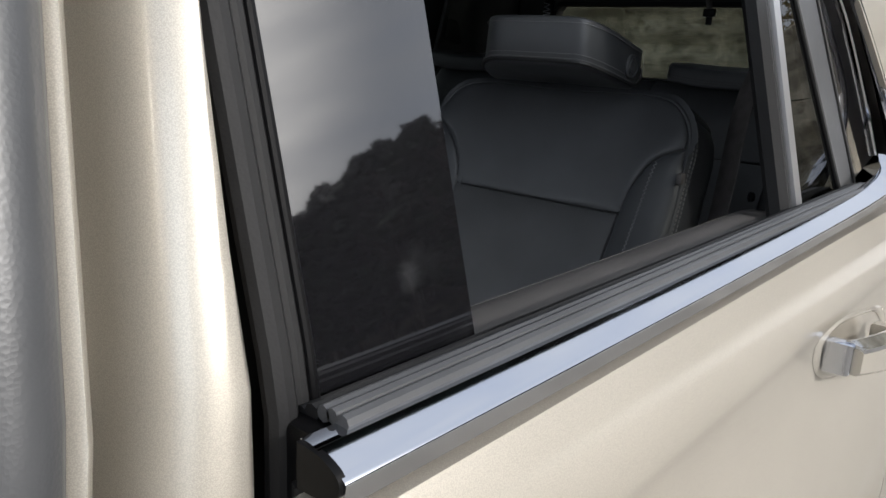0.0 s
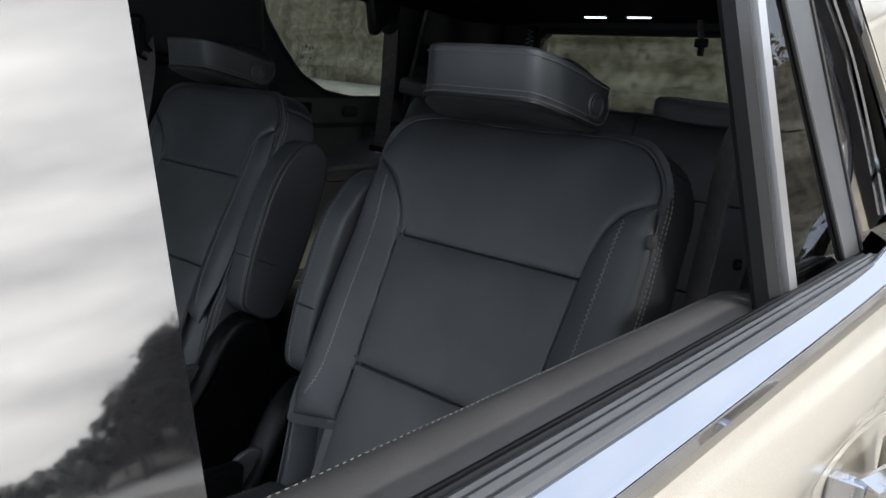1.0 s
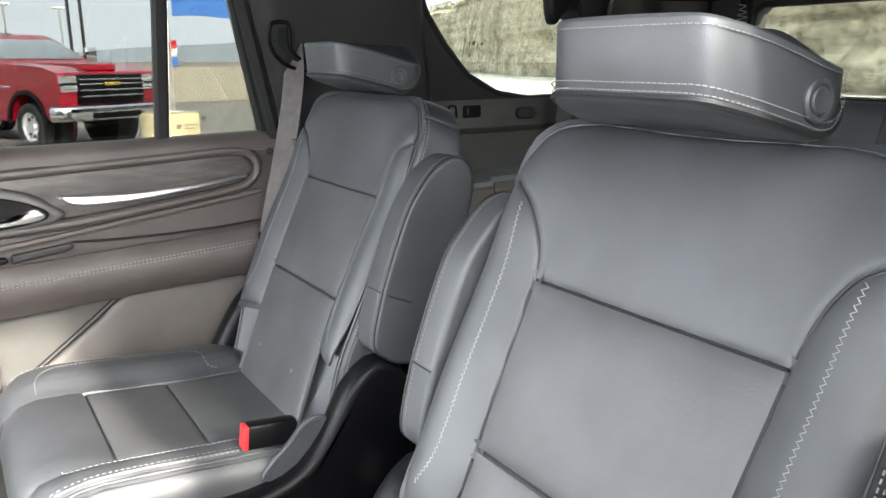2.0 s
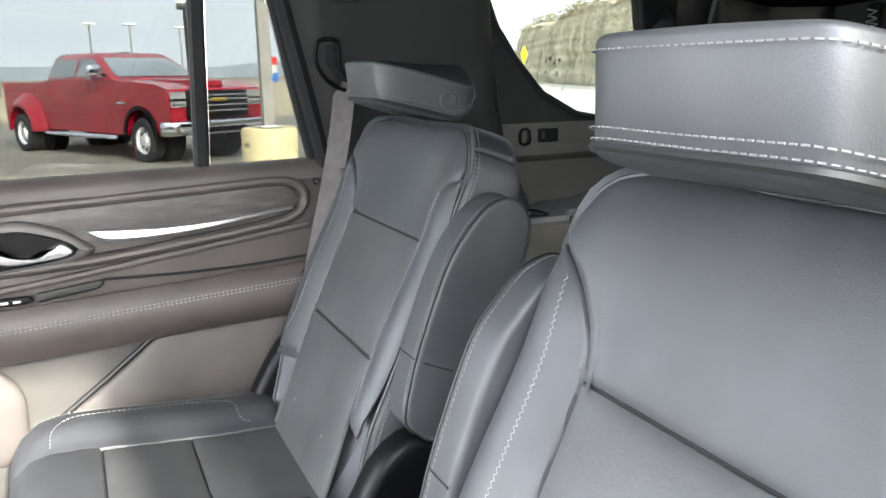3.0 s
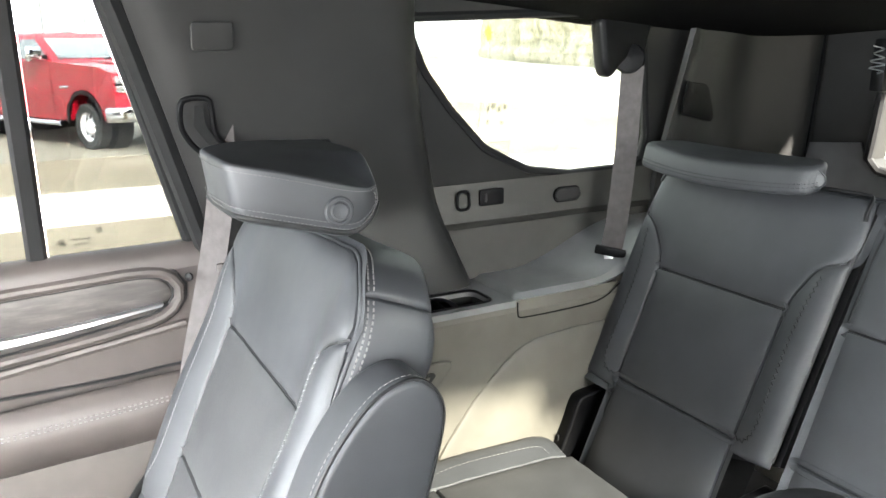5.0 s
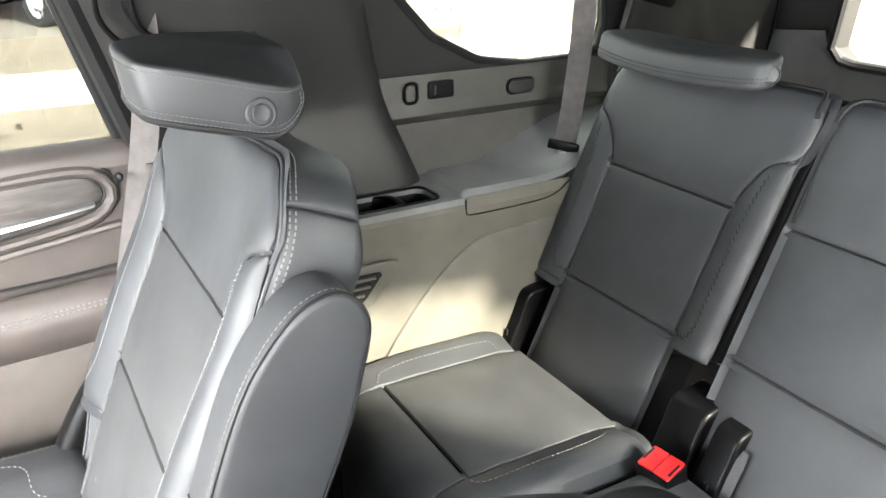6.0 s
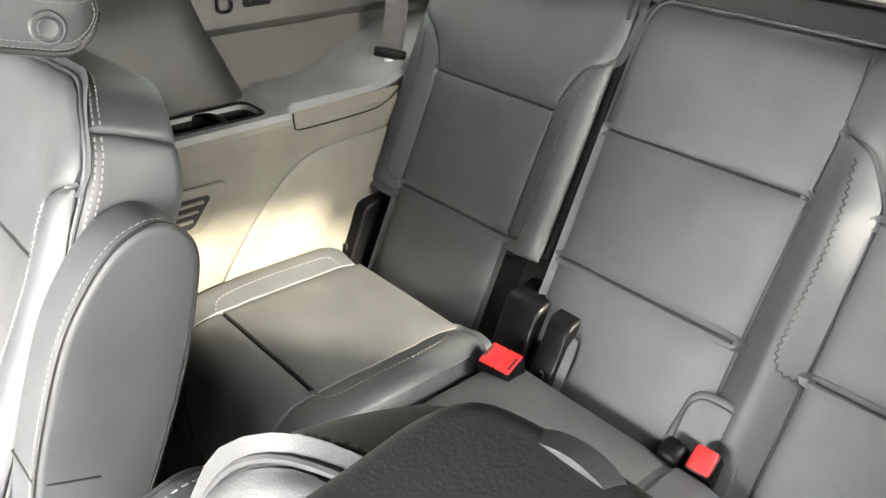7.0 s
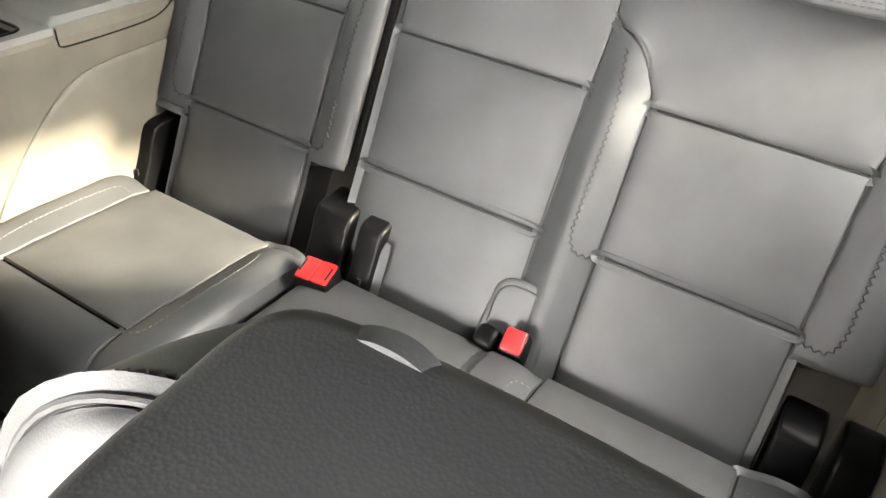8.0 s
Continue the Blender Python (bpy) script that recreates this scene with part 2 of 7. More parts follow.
def resample(pts, n, smooth=True, closed=False):
    """n points along a polyline, by length; Catmull-Rom between them when smooth."""
    pts = [np.array(p, float) for p in pts]
    if smooth and len(pts) > 2:
        ext = [pts[-1], *pts, pts[0], pts[1]] if closed else [2 * pts[0] - pts[1], *pts, 2 * pts[-1] - pts[-2]]
        fine = []
        for i in range(1, len(ext) - 2):
            a, b, c, d = ext[i - 1:i + 3]
            for k in range(12):
                t = k / 12
                fine.append(0.5 * (2 * b + (c - a) * t + (2 * a - 5 * b + 4 * c - d) * t * t + (3 * b - a - 3 * c + d) * t ** 3))
        if not closed:
            fine.append(pts[-1])
        pts = fine
    if closed:
        pts = [*pts, pts[0]]
    arr = np.array(pts)
    seg = np.linalg.norm(np.diff(arr, axis=0), axis=1)
    acc = np.concatenate([[0], np.cumsum(seg)])
    at = np.linspace(0, acc[-1], n + 1)[:-1] if closed else np.linspace(0, acc[-1], n)
    return np.stack([np.interp(at, acc, arr[:, k]) for k in range(arr.shape[1])], axis=1)


def box(bm, x0, x1, y0, y1, z0, z1, bevel=0.0, seg=2, turn=None):
    made = bmesh.ops.create_cube(bm, size=1.0)
    m = Matrix.Translation(((x0 + x1) / 2, (y0 + y1) / 2, (z0 + z1) / 2)) @ Matrix.Diagonal((abs(x1 - x0), abs(y1 - y0), abs(z1 - z0), 1))
    bmesh.ops.transform(bm, matrix=m, verts=made["verts"])
    if bevel:
        edges = list({e for v in made["verts"] for e in v.link_edges})
        out = bmesh.ops.bevel(bm, geom=edges, offset=bevel, segments=seg, profile=0.5, affect="EDGES")
        verts = list({v for f in out["faces"] for v in f.verts} | {v for v in made["verts"] if v.is_valid})
    else:
        verts = made["verts"]
    if turn is not None:
        bmesh.ops.transform(bm, matrix=turn, verts=verts)
    return bm


def rings(bm, loops, closed=True, caps=True, wrap=False):
    """Skin a list of rings of equal length."""
    vs = [[bm.verts.new(tuple(p)) for p in ring] for ring in loops]
    n = len(vs[0])
    pairs = list(zip(vs, vs[1:])) + ([(vs[-1], vs[0])] if wrap else [])
    for a, b in pairs:
        for i in range(n if closed else n - 1):
            j = (i + 1) % n
            bm.faces.new((a[i], a[j], b[j], b[i]))
    if caps and closed and not wrap:
        bm.faces.new(vs[0][::-1])
        bm.faces.new(vs[-1])
    return bm


def tube(bm, pts, r, n=8, closed=False):
    pts = [Vector(p) for p in pts]
    loops = []
    side = None
    for i, p in enumerate(pts):
        a = pts[i - 1] if i or closed else p
        b = pts[(i + 1) % len(pts)] if i < len(pts) - 1 or closed else p
        d = (b - a).normalized()
        if side is None:
            side = d.orthogonal().normalized()
        side = (side - d * side.dot(d)).normalized()
        up = d.cross(side)
        loops.append([p + (side * math.cos(k * math.tau / n) + up * math.sin(k * math.tau / n)) * r for k in range(n)])
    return rings(bm, loops, caps=not closed, wrap=closed)


def lathe(bm, profile, centre, axis, n=24):
    """profile: (radius, height along the axis) pairs."""
    axis = Vector(axis).normalized()
    u = axis.orthogonal().normalized()
    v = axis.cross(u)
    c = Vector(centre)
    loops = [[c + axis * h + (u * math.cos(k * math.tau / n) + v * math.sin(k * math.tau / n)) * max(r, 1e-4) for k in range(n)] for r, h in profile]
    return rings(bm, loops)


def pillow(bm, outline, depth, r, place, n=48, smooth=True, steps=4, taper=None):
    """A slab with rounded rims. outline: 2D points round it; place(a, b, h) lays a point of it at depth h."""
    o = resample(outline, n, smooth, True)
    c = o.mean(axis=0)
    nxt, prv = np.roll(o, -1, 0), np.roll(o, 1, 0)
    t = nxt - prv
    nrm = np.stack([t[:, 1], -t[:, 0]], 1)
    nrm /= np.linalg.norm(nrm, axis=1)[:, None] + 1e-9
    area = np.sum(o[:, 0] * nxt[:, 1] - nxt[:, 0] * o[:, 1])
    if area > 0:
        nrm = -nrm
    loops = []
    prof = []
    for k in range(steps + 1):
        a = k / steps * math.pi / 2
        prof.append((r * (1 - math.sin(a)), r * (1 - math.cos(a))))
    prof2 = [(i, depth - h) for i, h in reversed(prof)]
    for inset, h in prof + prof2:
        q = o + nrm * inset
        if taper:
            q = c + (q - c) * taper(h / depth)
        loops.append([place(a, b, h) for a, b in q])
    # domed caps
    for first, h0 in ((True, 0.0), (False, depth)):
        base = o + nrm * r
        if taper:
            base = c + (base - c) * taper(h0 / depth)
        inner = c + (base - c) * 0.5
        ring = [place(a, b, h0) for a, b in inner]
        loops.insert(0, ring) if first else loops.append(ring)
    return rings(bm, loops)


def quilt(bm, bottom, top, left, right, surf, n=24, m=24, h=0.010, r=0.020, skirt=0.014):
    """A padded panel between four edge curves in the plane of surf(a, b, out); it sinks to its seams."""
    B, T = resample(bottom, 60), resample(top, 60)
    L, R = resample(left, 60), resample(right, 60)
    pick = lambda arr, t: np.array([np.interp(t, np.linspace(0, 1, 60), arr[:, k]) for k in (0, 1)])
    edge = np.concatenate([B, T, L, R])
    us = [0.5 - 0.5 * math.cos(math.pi * i / n) for i in range(n + 1)]
    vs = [0.5 - 0.5 * math.cos(math.pi * j / m) for j in range(m + 1)]
    grid = []
    for t in vs:
        row = []
        l, rr = pick(L, t), pick(R, t)
        for s in us:
            p = (1 - t) * pick(B, s) + t * pick(T, s) + (1 - s) * l + s * rr
            p -= (1 - s) * (1 - t) * B[0] + s * (1 - t) * B[-1] + (1 - s) * t * T[0] + s * t * T[-1]
            d = float(np.min(np.hypot(edge[:, 0] - p[0], edge[:, 1] - p[1])))
            if s in (0.0, 1.0) or t in (0.0, 1.0):
                d = 0.0
            # a tight roll at the seam and a slow swell towards the middle
            k, q = 1 - min(d / (0.42 * r), 1.0), 1 - min(d / (3.0 * r), 1.0)
            row.append(bm.verts.new(surf(p[0], p[1], h * (0.55 * (1 - k * k) ** 0.5 + 0.45 * (1 - q * q)) if d > 0 else 0.0)))
        grid.append(row)
    for j in range(m):
        for i in range(n):
            bm.faces.new((grid[j][i], grid[j][i + 1], grid[j + 1][i + 1], grid[j + 1][i]))
    rim = grid[0][:-1] + [row[-1] for row in grid[:-1]] + grid[-1][:0:-1] + [row[0] for row in grid[:0:-1]]
    low = []
    bm.normal_update()
    for v in rim:
        low.append(bm.verts.new(v.co - v.normal * skirt))
    for i in range(len(rim)):
        j = (i + 1) % len(rim)
        bm.faces.new((rim[i], rim[j], low[j], low[i]))
    return bm


def stitches(bm, line, surf, length=0.006, gap=0.0035, width=0.0011, out=0.0012, zig=0.0):
    """A row of thread stitches along a 2D line laid on surf."""
    total = float(np.sum(np.linalg.norm(np.diff(np.array(resample(line, 80)), axis=0), axis=1)))
    n = max(2, int(total / (length + gap)))
    pts = resample(line, 2 * n)
    for i in range(n):
        a, b = Vector(surf(*pts[2 * i], out)), Vector(surf(*pts[2 * i + 1], out))
        if (b - a).length < 1e-5:
            continue
        up = (Vector(surf(*pts[2 * i], out + 0.01)) - a).normalized()
        d = (b - a).normalized()
        side = d.cross(up).normalized()
        s = side * width
        if zig:
            k = side * zig * (1 if i % 2 else -1)
            b = Vector(surf(*pts[min(2 * i + 2, len(pts) - 1)], out))
            a, b = a - k, b + k
        va = [bm.verts.new(a + s), bm.verts.new(a + up * width), bm.verts.new(a - s)]
        vb = [bm.verts.new(b + s), bm.verts.new(b + up * width), bm.verts.new(b - s)]
        for p, q in ((0, 1), (1, 2)):
            bm.faces.new((va[p], va[q], vb[q], vb[p]))
        bm.faces.new(va[::-1])
        bm.faces.new(vb)
    return bm


def on(line, surf, out=0.0, n=40):
    return [Vector(surf(a, b, out)) for a, b in resample(line, n)]


def sheet(bm, fn, n, m):
    """A grid of fn(s, t), s and t from 0 to 1."""
    g = [[bm.verts.new(fn(i / n, j / m)) for i in range(n + 1)] for j in range(m + 1)]
    for j in range(m):
        for i in range(n):
            bm.faces.new((g[j][i], g[j][i + 1], g[j + 1][i + 1], g[j + 1][i]))
    return g


def solid(bm, d):
    """Give the sheet in bm a thickness d along -normal."""
    bmesh.ops.recalc_face_normals(bm, faces=bm.faces[:])
    bmesh.ops.solidify(bm, geom=bm.faces[:], thickness=d)
    return bm


def ease(a, b, x):
    t = min(max((x - a) / (b - a), 0.0), 1.0)
    return t * t * (3 - 2 * t)


B = bmesh.new

from mathutils.geometry import delaunay_2d_cdt


def inside(p, poly):
    hit = False
    for i in range(len(poly)):
        (x0, y0), (x1, y1) = poly[i - 1], poly[i]
        if (y0 > p[1]) != (y1 > p[1]) and p[0] < (x1 - x0) * (p[1] - y0) / (y1 - y0) + x0:
            hit = not hit
    return hit


def holed(bm, outline, holes, place, depth):
    """A panel with holes through it. place(a, b, h) lays it; h runs from 0 to depth."""
    loops = [[tuple(map(float, p)) for p in lp] for lp in (outline, *holes)]
    pts, edges = [], []
    for lp in loops:
        k = len(pts)
        pts += lp
        edges += [(k + i, k + (i + 1) % len(lp)) for i in range(len(lp))]
    verts, _, tris, _, _, _ = delaunay_2d_cdt([Vector(p) for p in pts], edges, [], 0, 1e-6)
    keep = []
    for f in tris:
        c = sum((verts[i] for i in f), Vector((0, 0))) / len(f)
        if inside(c, loops[0]) and not any(inside(c, h) for h in loops[1:]):
            keep.append(f)
    lo = [bm.verts.new(place(v.x, v.y, 0.0)) for v in verts]
    hi = [bm.verts.new(place(v.x, v.y, depth)) for v in verts]
    for f in keep:
        bm.faces.new([lo[i] for i in f])
        bm.faces.new([hi[i] for i in reversed(f)])
    count = {}
    for f in keep:
        for a, b in zip(f, (*f[1:], f[0])):
            count[tuple(sorted((a, b)))] = count.get(tuple(sorted((a, b))), 0) + 1
    for (a, b), n in count.items():
        if n == 1:
            bm.faces.new((lo[a], lo[b], hi[b], hi[a]))
    return bm


def rounded(x0, x1, y0, y1, r, n=5):
    out = []
    for cx, cy, a0 in ((x1 - r, y1 - r, 0), (x0 + r, y1 - r, 90), (x0 + r, y0 + r, 180), (x1 - r, y0 + r, 270)):
        for k in range(n + 1):
            a = radians(a0 + 90 * k / n)
            out.append((cx + r * math.cos(a), cy + r * math.sin(a)))
    return out


# ---------------------------------------------------------------- plan of the car (x to its rear, y to the passenger side)
BELT_Z = 1.37
QUARTER_AT = [(1.518, 1.750), (1.555, 1.655), (1.61, 1.58), (1.685, 1.50), (1.79, 1.447), (1.90, 1.43), (2.06, 1.432), (2.10, 1.45), (2.115, 1.50), (2.092, 1.772)]


def wall_y(z):
    """Inner trim of the cabin's side above the belt."""
    return 0.815 - 0.24 * max(z - 1.40, 0.0)


# the opening, drawn in towards the sloping trim
QUARTER = [(0.752 + (x - 0.752) * (wall_y(z) + 0.56) / 1.40, 1.651 + (z - 1.651) * (wall_y(z) + 0.56) / 1.40) for x, z in QUARTER_AT]


def glass_y(z):
    return 0.850 - 0.27 * (z - BELT_Z)


# flank below the crease, swelling towards the wheel arches
FLANK = resample([(0.930, 1.28), (0.9265, 1.262), (0.9258, 1.235), (0.928, 1.20), (0.934, 1.160), (0.941, 1.120), (0.947, 1.07), (0.950, 1.01), (0.951, 0.95), (0.948, 0.80), (0.93, 0.42)], 60)


def skin_y(z):
    """Outer skin of the body's side."""
    if z > 1.385:
        return 0.868 - 0.27 * (z - 1.385)
    if z > 1.28:
        return 0.930 - 0.040 * ((z - 1.28) / 0.10) ** 2
    return float(np.interp(z, FLANK[::-1, 1], FLANK[::-1, 0]))


suv = thing("suv", "champagne metallic sport utility vehicle with black leather cabin", "car", (1.0, 0, 0))


def build_side(sg):
    left = sg < 0
    # lower outer skin of door and quarter, one sheet with crease, split at the door's rear cut
    door = part("rear_door", skin_panel(0.165, 1.248, sg), PAINT, suv, "champagne metallic painted rear door", 9)
    part("quarter_panel", skin_panel(1.253, 2.62, sg, True), PAINT, suv, "", 25)
    # pillar and roof rail outer skin round the glass
    bm = B()
    outer = [(1.345, 1.385), (2.69, 1.385), (2.57, 1.82), (1.016, 1.82)] if left else [(1.142, 1.385), (2.69, 1.385), (2.57, 1.82), (1.0, 1.82), (1.02, 1.76)]
    q = QUARTER
    grown = [(x + (0.012 if x > 1.9 else -0.14 if left else -0.012), z) for x, z in q]
    holed(bm, outer, [grown], lambda a, b, h: (a, sg * (skin_y(b) - h), b), 0.008)
    part("rear_pillar_skin", bm, PAINT, suv)
    bm = B()
    holed(bm, [(0.99, 1.785), (0.985, 1.84), (-0.9, 1.84), (-0.9, 1.785)], [], lambda a, b, h: (a, sg * (0.782 - 0.27 * (b - 1.785) if b > 1.7 else skin_y(b) - 0.035) - sg * h, b), 0.03)
    part("roof_rail", bm, PAINT, suv)
    # quarter glass
    bm = B()
    holed(bm, grown, [], lambda a, b, h: (a, sg * (glass_y(b) - 0.004 - h), b), 0.004)
    g = part("quarter_glass", bm, SIDE_TINT if left else TINTED, suv, "tinted quarter window")
    g.visible_shadow = left
    # vent glass of the door
    bm = B()
    holed(bm, [(0.89, 1.36), (1.10, 1.365), (0.91, 1.785), (0.89, 1.785)] if left else [(0.89, 1.36), (1.10, 1.365), (0.975, 1.785), (0.89, 1.785)], [], lambda a, b, h: (a, sg * (glass_y(b) - h), b), 0.004)
    g = part("vent_glass", bm, PRIVACY if left else GLASS, door, "fixed rear door glass")
    g.visible_shadow = left
    # division bar and rear frame of the door's window
    for nm, x0b, x0t, w, mat in (("division_bar", 0.846, 0.846, 0.018, RUBBER),) if left else (("division_bar", 0.858, 0.858, 0.03, RUBBER), ("window_frame", 1.097, 0.978, 0.034, RUBBER)):
        bm = B()
        loops = []
        for z in (1.355, 1.5, 1.65, 1.79):
            x = x0b + (x0t - x0b) * (z - 1.36) / 0.43
            y = glass_y(z)
            loops.append([(x + dx, sg * (y + dy), z) for dx, dy in ((0, -0.008), (0.006, -0.014), (w - 0.006, -0.014), (w, -0.008), (w, 0.004), (w - 0.006, 0.012), (0.006, 0.012), (0, 0.004))])
        rings(bm, loops)
        part(nm, bm, mat, door)
    return door


def skin_panel(x0, x1, sg, shoulder=False, n=40):
    bm = B()
    zs = [0.42, 0.5, 0.6, 0.7, 0.8, 0.9, 1.0, 1.1, 1.15, 1.2, 1.22, 1.24, 1.26, 1.272, 1.278, 1.283, 1.29, 1.30, 1.31, 1.325, 1.34, 1.352] + ([1.358, 1.364, 1.370, 1.376, 1.381, 1.3845] if shoulder else [])
    grid = []
    for z in zs:
        row = []
        for i in range(n + 1):
            x = x0 + (x1 - x0) * i / n
            y = skin_y(min(z, 1.352)) - 0.02 * ease(1.7, 2.7, x)
            # the shoulder rolls in to the pillar
            y -= (0.041 - 0.02 * ease(1.7, 2.7, x)) * (max(z - 1.352, 0.0) / 0.0325) ** 1.7
            row.append((x, sg * y, z))
        grid.append(row)
    inner = [[(x, y - sg * 0.03, z) for x, y, z in row] for row in grid]
    loops = [a + b[::-1] for a, b in zip(grid, inner)]
    return rings(bm, loops)


left_door = build_side(-1)
right_door = build_side(1)

# roof, headliner, floor and the ends of the cabin
bm = B()
sheet(bm, lambda s, t: (-0.9 + 3.3 * s, -0.76 + 1.52 * t, 1.90 - 0.07 * (2 * t - 1) ** 2 - 0.06 * ease(0.75, 1, s)), 20, 12)
part("roof", solid(bm, 0.02), PAINT, suv)
bm = B()


def liner(s, t):
    x, y = -0.9 + 3.47 * s, -0.80 + 1.60 * t
    edge = abs(2 * t - 1)
    return (x, y, 1.815 - 0.022 * edge ** 4 - 0.075 * ease(1.2, 2.4, x) - 0.02 * ease(0.2, -0.6, x))


sheet(bm, liner, 40, 30)
solid(bm, 0.012)
single("ceiling", bm, HEADLINER, "black cloth headliner", "ceiling", kind="structure")
bm = B()
box(bm, -1.0, 2.62, -0.9, 0.9, 0.46, 0.50, 0.004)
single("floor", bm, CARPET, "black carpeted cabin floor", "floor", kind="structure")
# liftgate: lower part, window frame and glass
gate = part("liftgate", holed(B(), [(-0.86, 0.5), (0.86, 0.5), (0.86, 1.39), (0.72, 1.80), (-0.72, 1.80), (-0.86, 1.39)], [[(-0.60, 1.40), (0.60, 1.40), (0.63, 1.43), (0.565, 1.672), (0.535, 1.697), (-0.535, 1.697), (-0.565, 1.672), (-0.63, 1.43)]], lambda a, b, h: (2.68 - 0.30 * max(b - 1.39, 0) + h - 0.05, a, b), 0.06), TRIM_DARK, suv, "liftgate with charcoal inner trim")
bm = B()
holed(bm, [(-0.66, 1.36), (0.66, 1.36), (0.58, 1.75), (-0.58, 1.75)], [], lambda a, b, h: (2.70 - 0.30 * (b - 1.39) + h, a, b), 0.004)
g = part("rear_window", bm, TINTED, gate, "tinted rear window")
g.visible_shadow = False
bm = B()
hole = resample([(-0.60, 1.40), (0.60, 1.40), (0.63, 1.43), (0.565, 1.672), (0.535, 1.697), (-0.535, 1.697), (-0.565, 1.672), (-0.63, 1.43)], 80, False, True)
tube(bm, [(2.625 - 0.30 * (z - 1.39), y, z) for y, z in hole], 0.011, 8, True)
part("window_seal", bm, RUBBER, gate)
bm = B()
holed(bm, [(-0.80, 1.15), (0.80, 1.15), (0.80, 1.455), (0.645, 1.470), (0.635, 1.430), (0.605, 1.392), (-0.605, 1.392), (-0.635, 1.430), (-0.645, 1.470), (-0.80, 1.455)], [], lambda a, b, h: (2.623 - 0.30 * max(b - 1.39, 0) + h, a, b), 0.006)
part("gate_sill", bm, SHELF, gate, "pale grey plastic sill under the rear window")
# front end: dash wall, windscreen, the passenger's front door
bm = B()
box(bm, -1.35, -1.25, -0.88, 0.88, 0.46, 1.15, 0.02)
part("dash_wall", bm, PLASTIC, suv)
bm = B()
box(bm, -1.25, 0.05, 0.86, 0.93, 0.46, 1.37, 0.02)
part("front_door", bm, PAINT, suv)
bm = B()
box(bm, -0.06, 0.29, 0.76, 0.90, 0.46, 1.40, 0.02)
box(bm, 0.04, 0.29, 0.77, 0.84, 1.40, 1.80, 0.015)
part("pillar", bm, TRIM_DARK, suv)
for sg in (-1, 1):
    bm = B()
    tube(bm, [(-1.3, sg * 0.84, 1.15), (-0.85, sg * 0.72, 1.83)], 0.045, 10)
    part("windscreen_pillar", bm, PAINT, suv)


# wheels, wings and bonnet
TREAD = leather("tyre_tread", (0.02, 0.02, 0.021), 0.8, 200.0, 0.3)
for sg in (-1, 1):
    for xw in (-1.45, 1.75):
        bm = B()
        rings(bm, [[Vector((xw + r * math.cos(a * math.tau / 48), sg * (0.83 + h), 0.40 + r * math.sin(a * math.tau / 48))) for a in range(48)] for r, h in ((0.27, -0.12), (0.36, -0.13), (0.395, -0.10), (0.40, 0.0), (0.395, 0.08), (0.36, 0.095), (0.27, 0.085))], wrap=True)
        wh = part("wheel", bm, TREAD, suv, "black tyre on an alloy rim")
        bm = B()
        lathe(bm, [(0.272, -0.10), (0.272, 0.08), (0.255, 0.075), (0.245, 0.03), (0.10, 0.05), (0.06, 0.06), (0.001, 0.062)], (xw, sg * 0.83, 0.40), (0, sg, 0), 40)
        part("rim", bm, SATIN, wh)
    bm = B()
    holed(bm, [(-2.35, 0.45), (-1.90, 0.45), *[(-1.45 + 0.44 * math.cos(radians(a)), 0.42 + 0.44 * math.sin(radians(a))) for a in range(172, 7, -15)], (-1.0, 0.45), (-0.98, 1.12), (-1.3, 1.18), (-2.3, 1.08)], [], lambda a, b, h: (a, sg * (0.92 - h), b), 0.05)
    part("front_wing", bm, PAINT, suv)
bm = B()
sheet(bm, lambda s, t: (-2.38 + 1.12 * s, -0.90 + 1.80 * t, 1.06 + 0.14 * s ** 0.6 - 0.03 * (2 * t - 1) ** 2), 14, 14)
part("bonnet", solid(bm, 0.02), PAINT, suv)
bm = B()
box(bm, -2.46, -2.34, -0.92, 0.92, 0.42, 1.06, 0.04, 3)
part("front_bumper", bm, PAINT, suv)
bm = B()
box(bm, 2.62, 2.72, -0.92, 0.92, 0.42, 0.72, 0.04, 3)
part("rear_bumper", bm, PAINT, suv)
bm = B()
box(bm, -2.2, 2.6, -0.78, 0.78, 0.30, 0.44, 0.04)
part("underbody", bm, PLASTIC, suv)
bm = B()
sheet(bm, lambda s, t: (-1.30 + 0.45 * s, -0.80 + 0.10 * s + (1.60 - 0.20 * s) * t, 1.16 + 0.67 * s), 6, 10)
g = part("windscreen", solid(bm, 0.005), QUARTER_TINT, suv, "clear windscreen")
g.visible_shadow = False


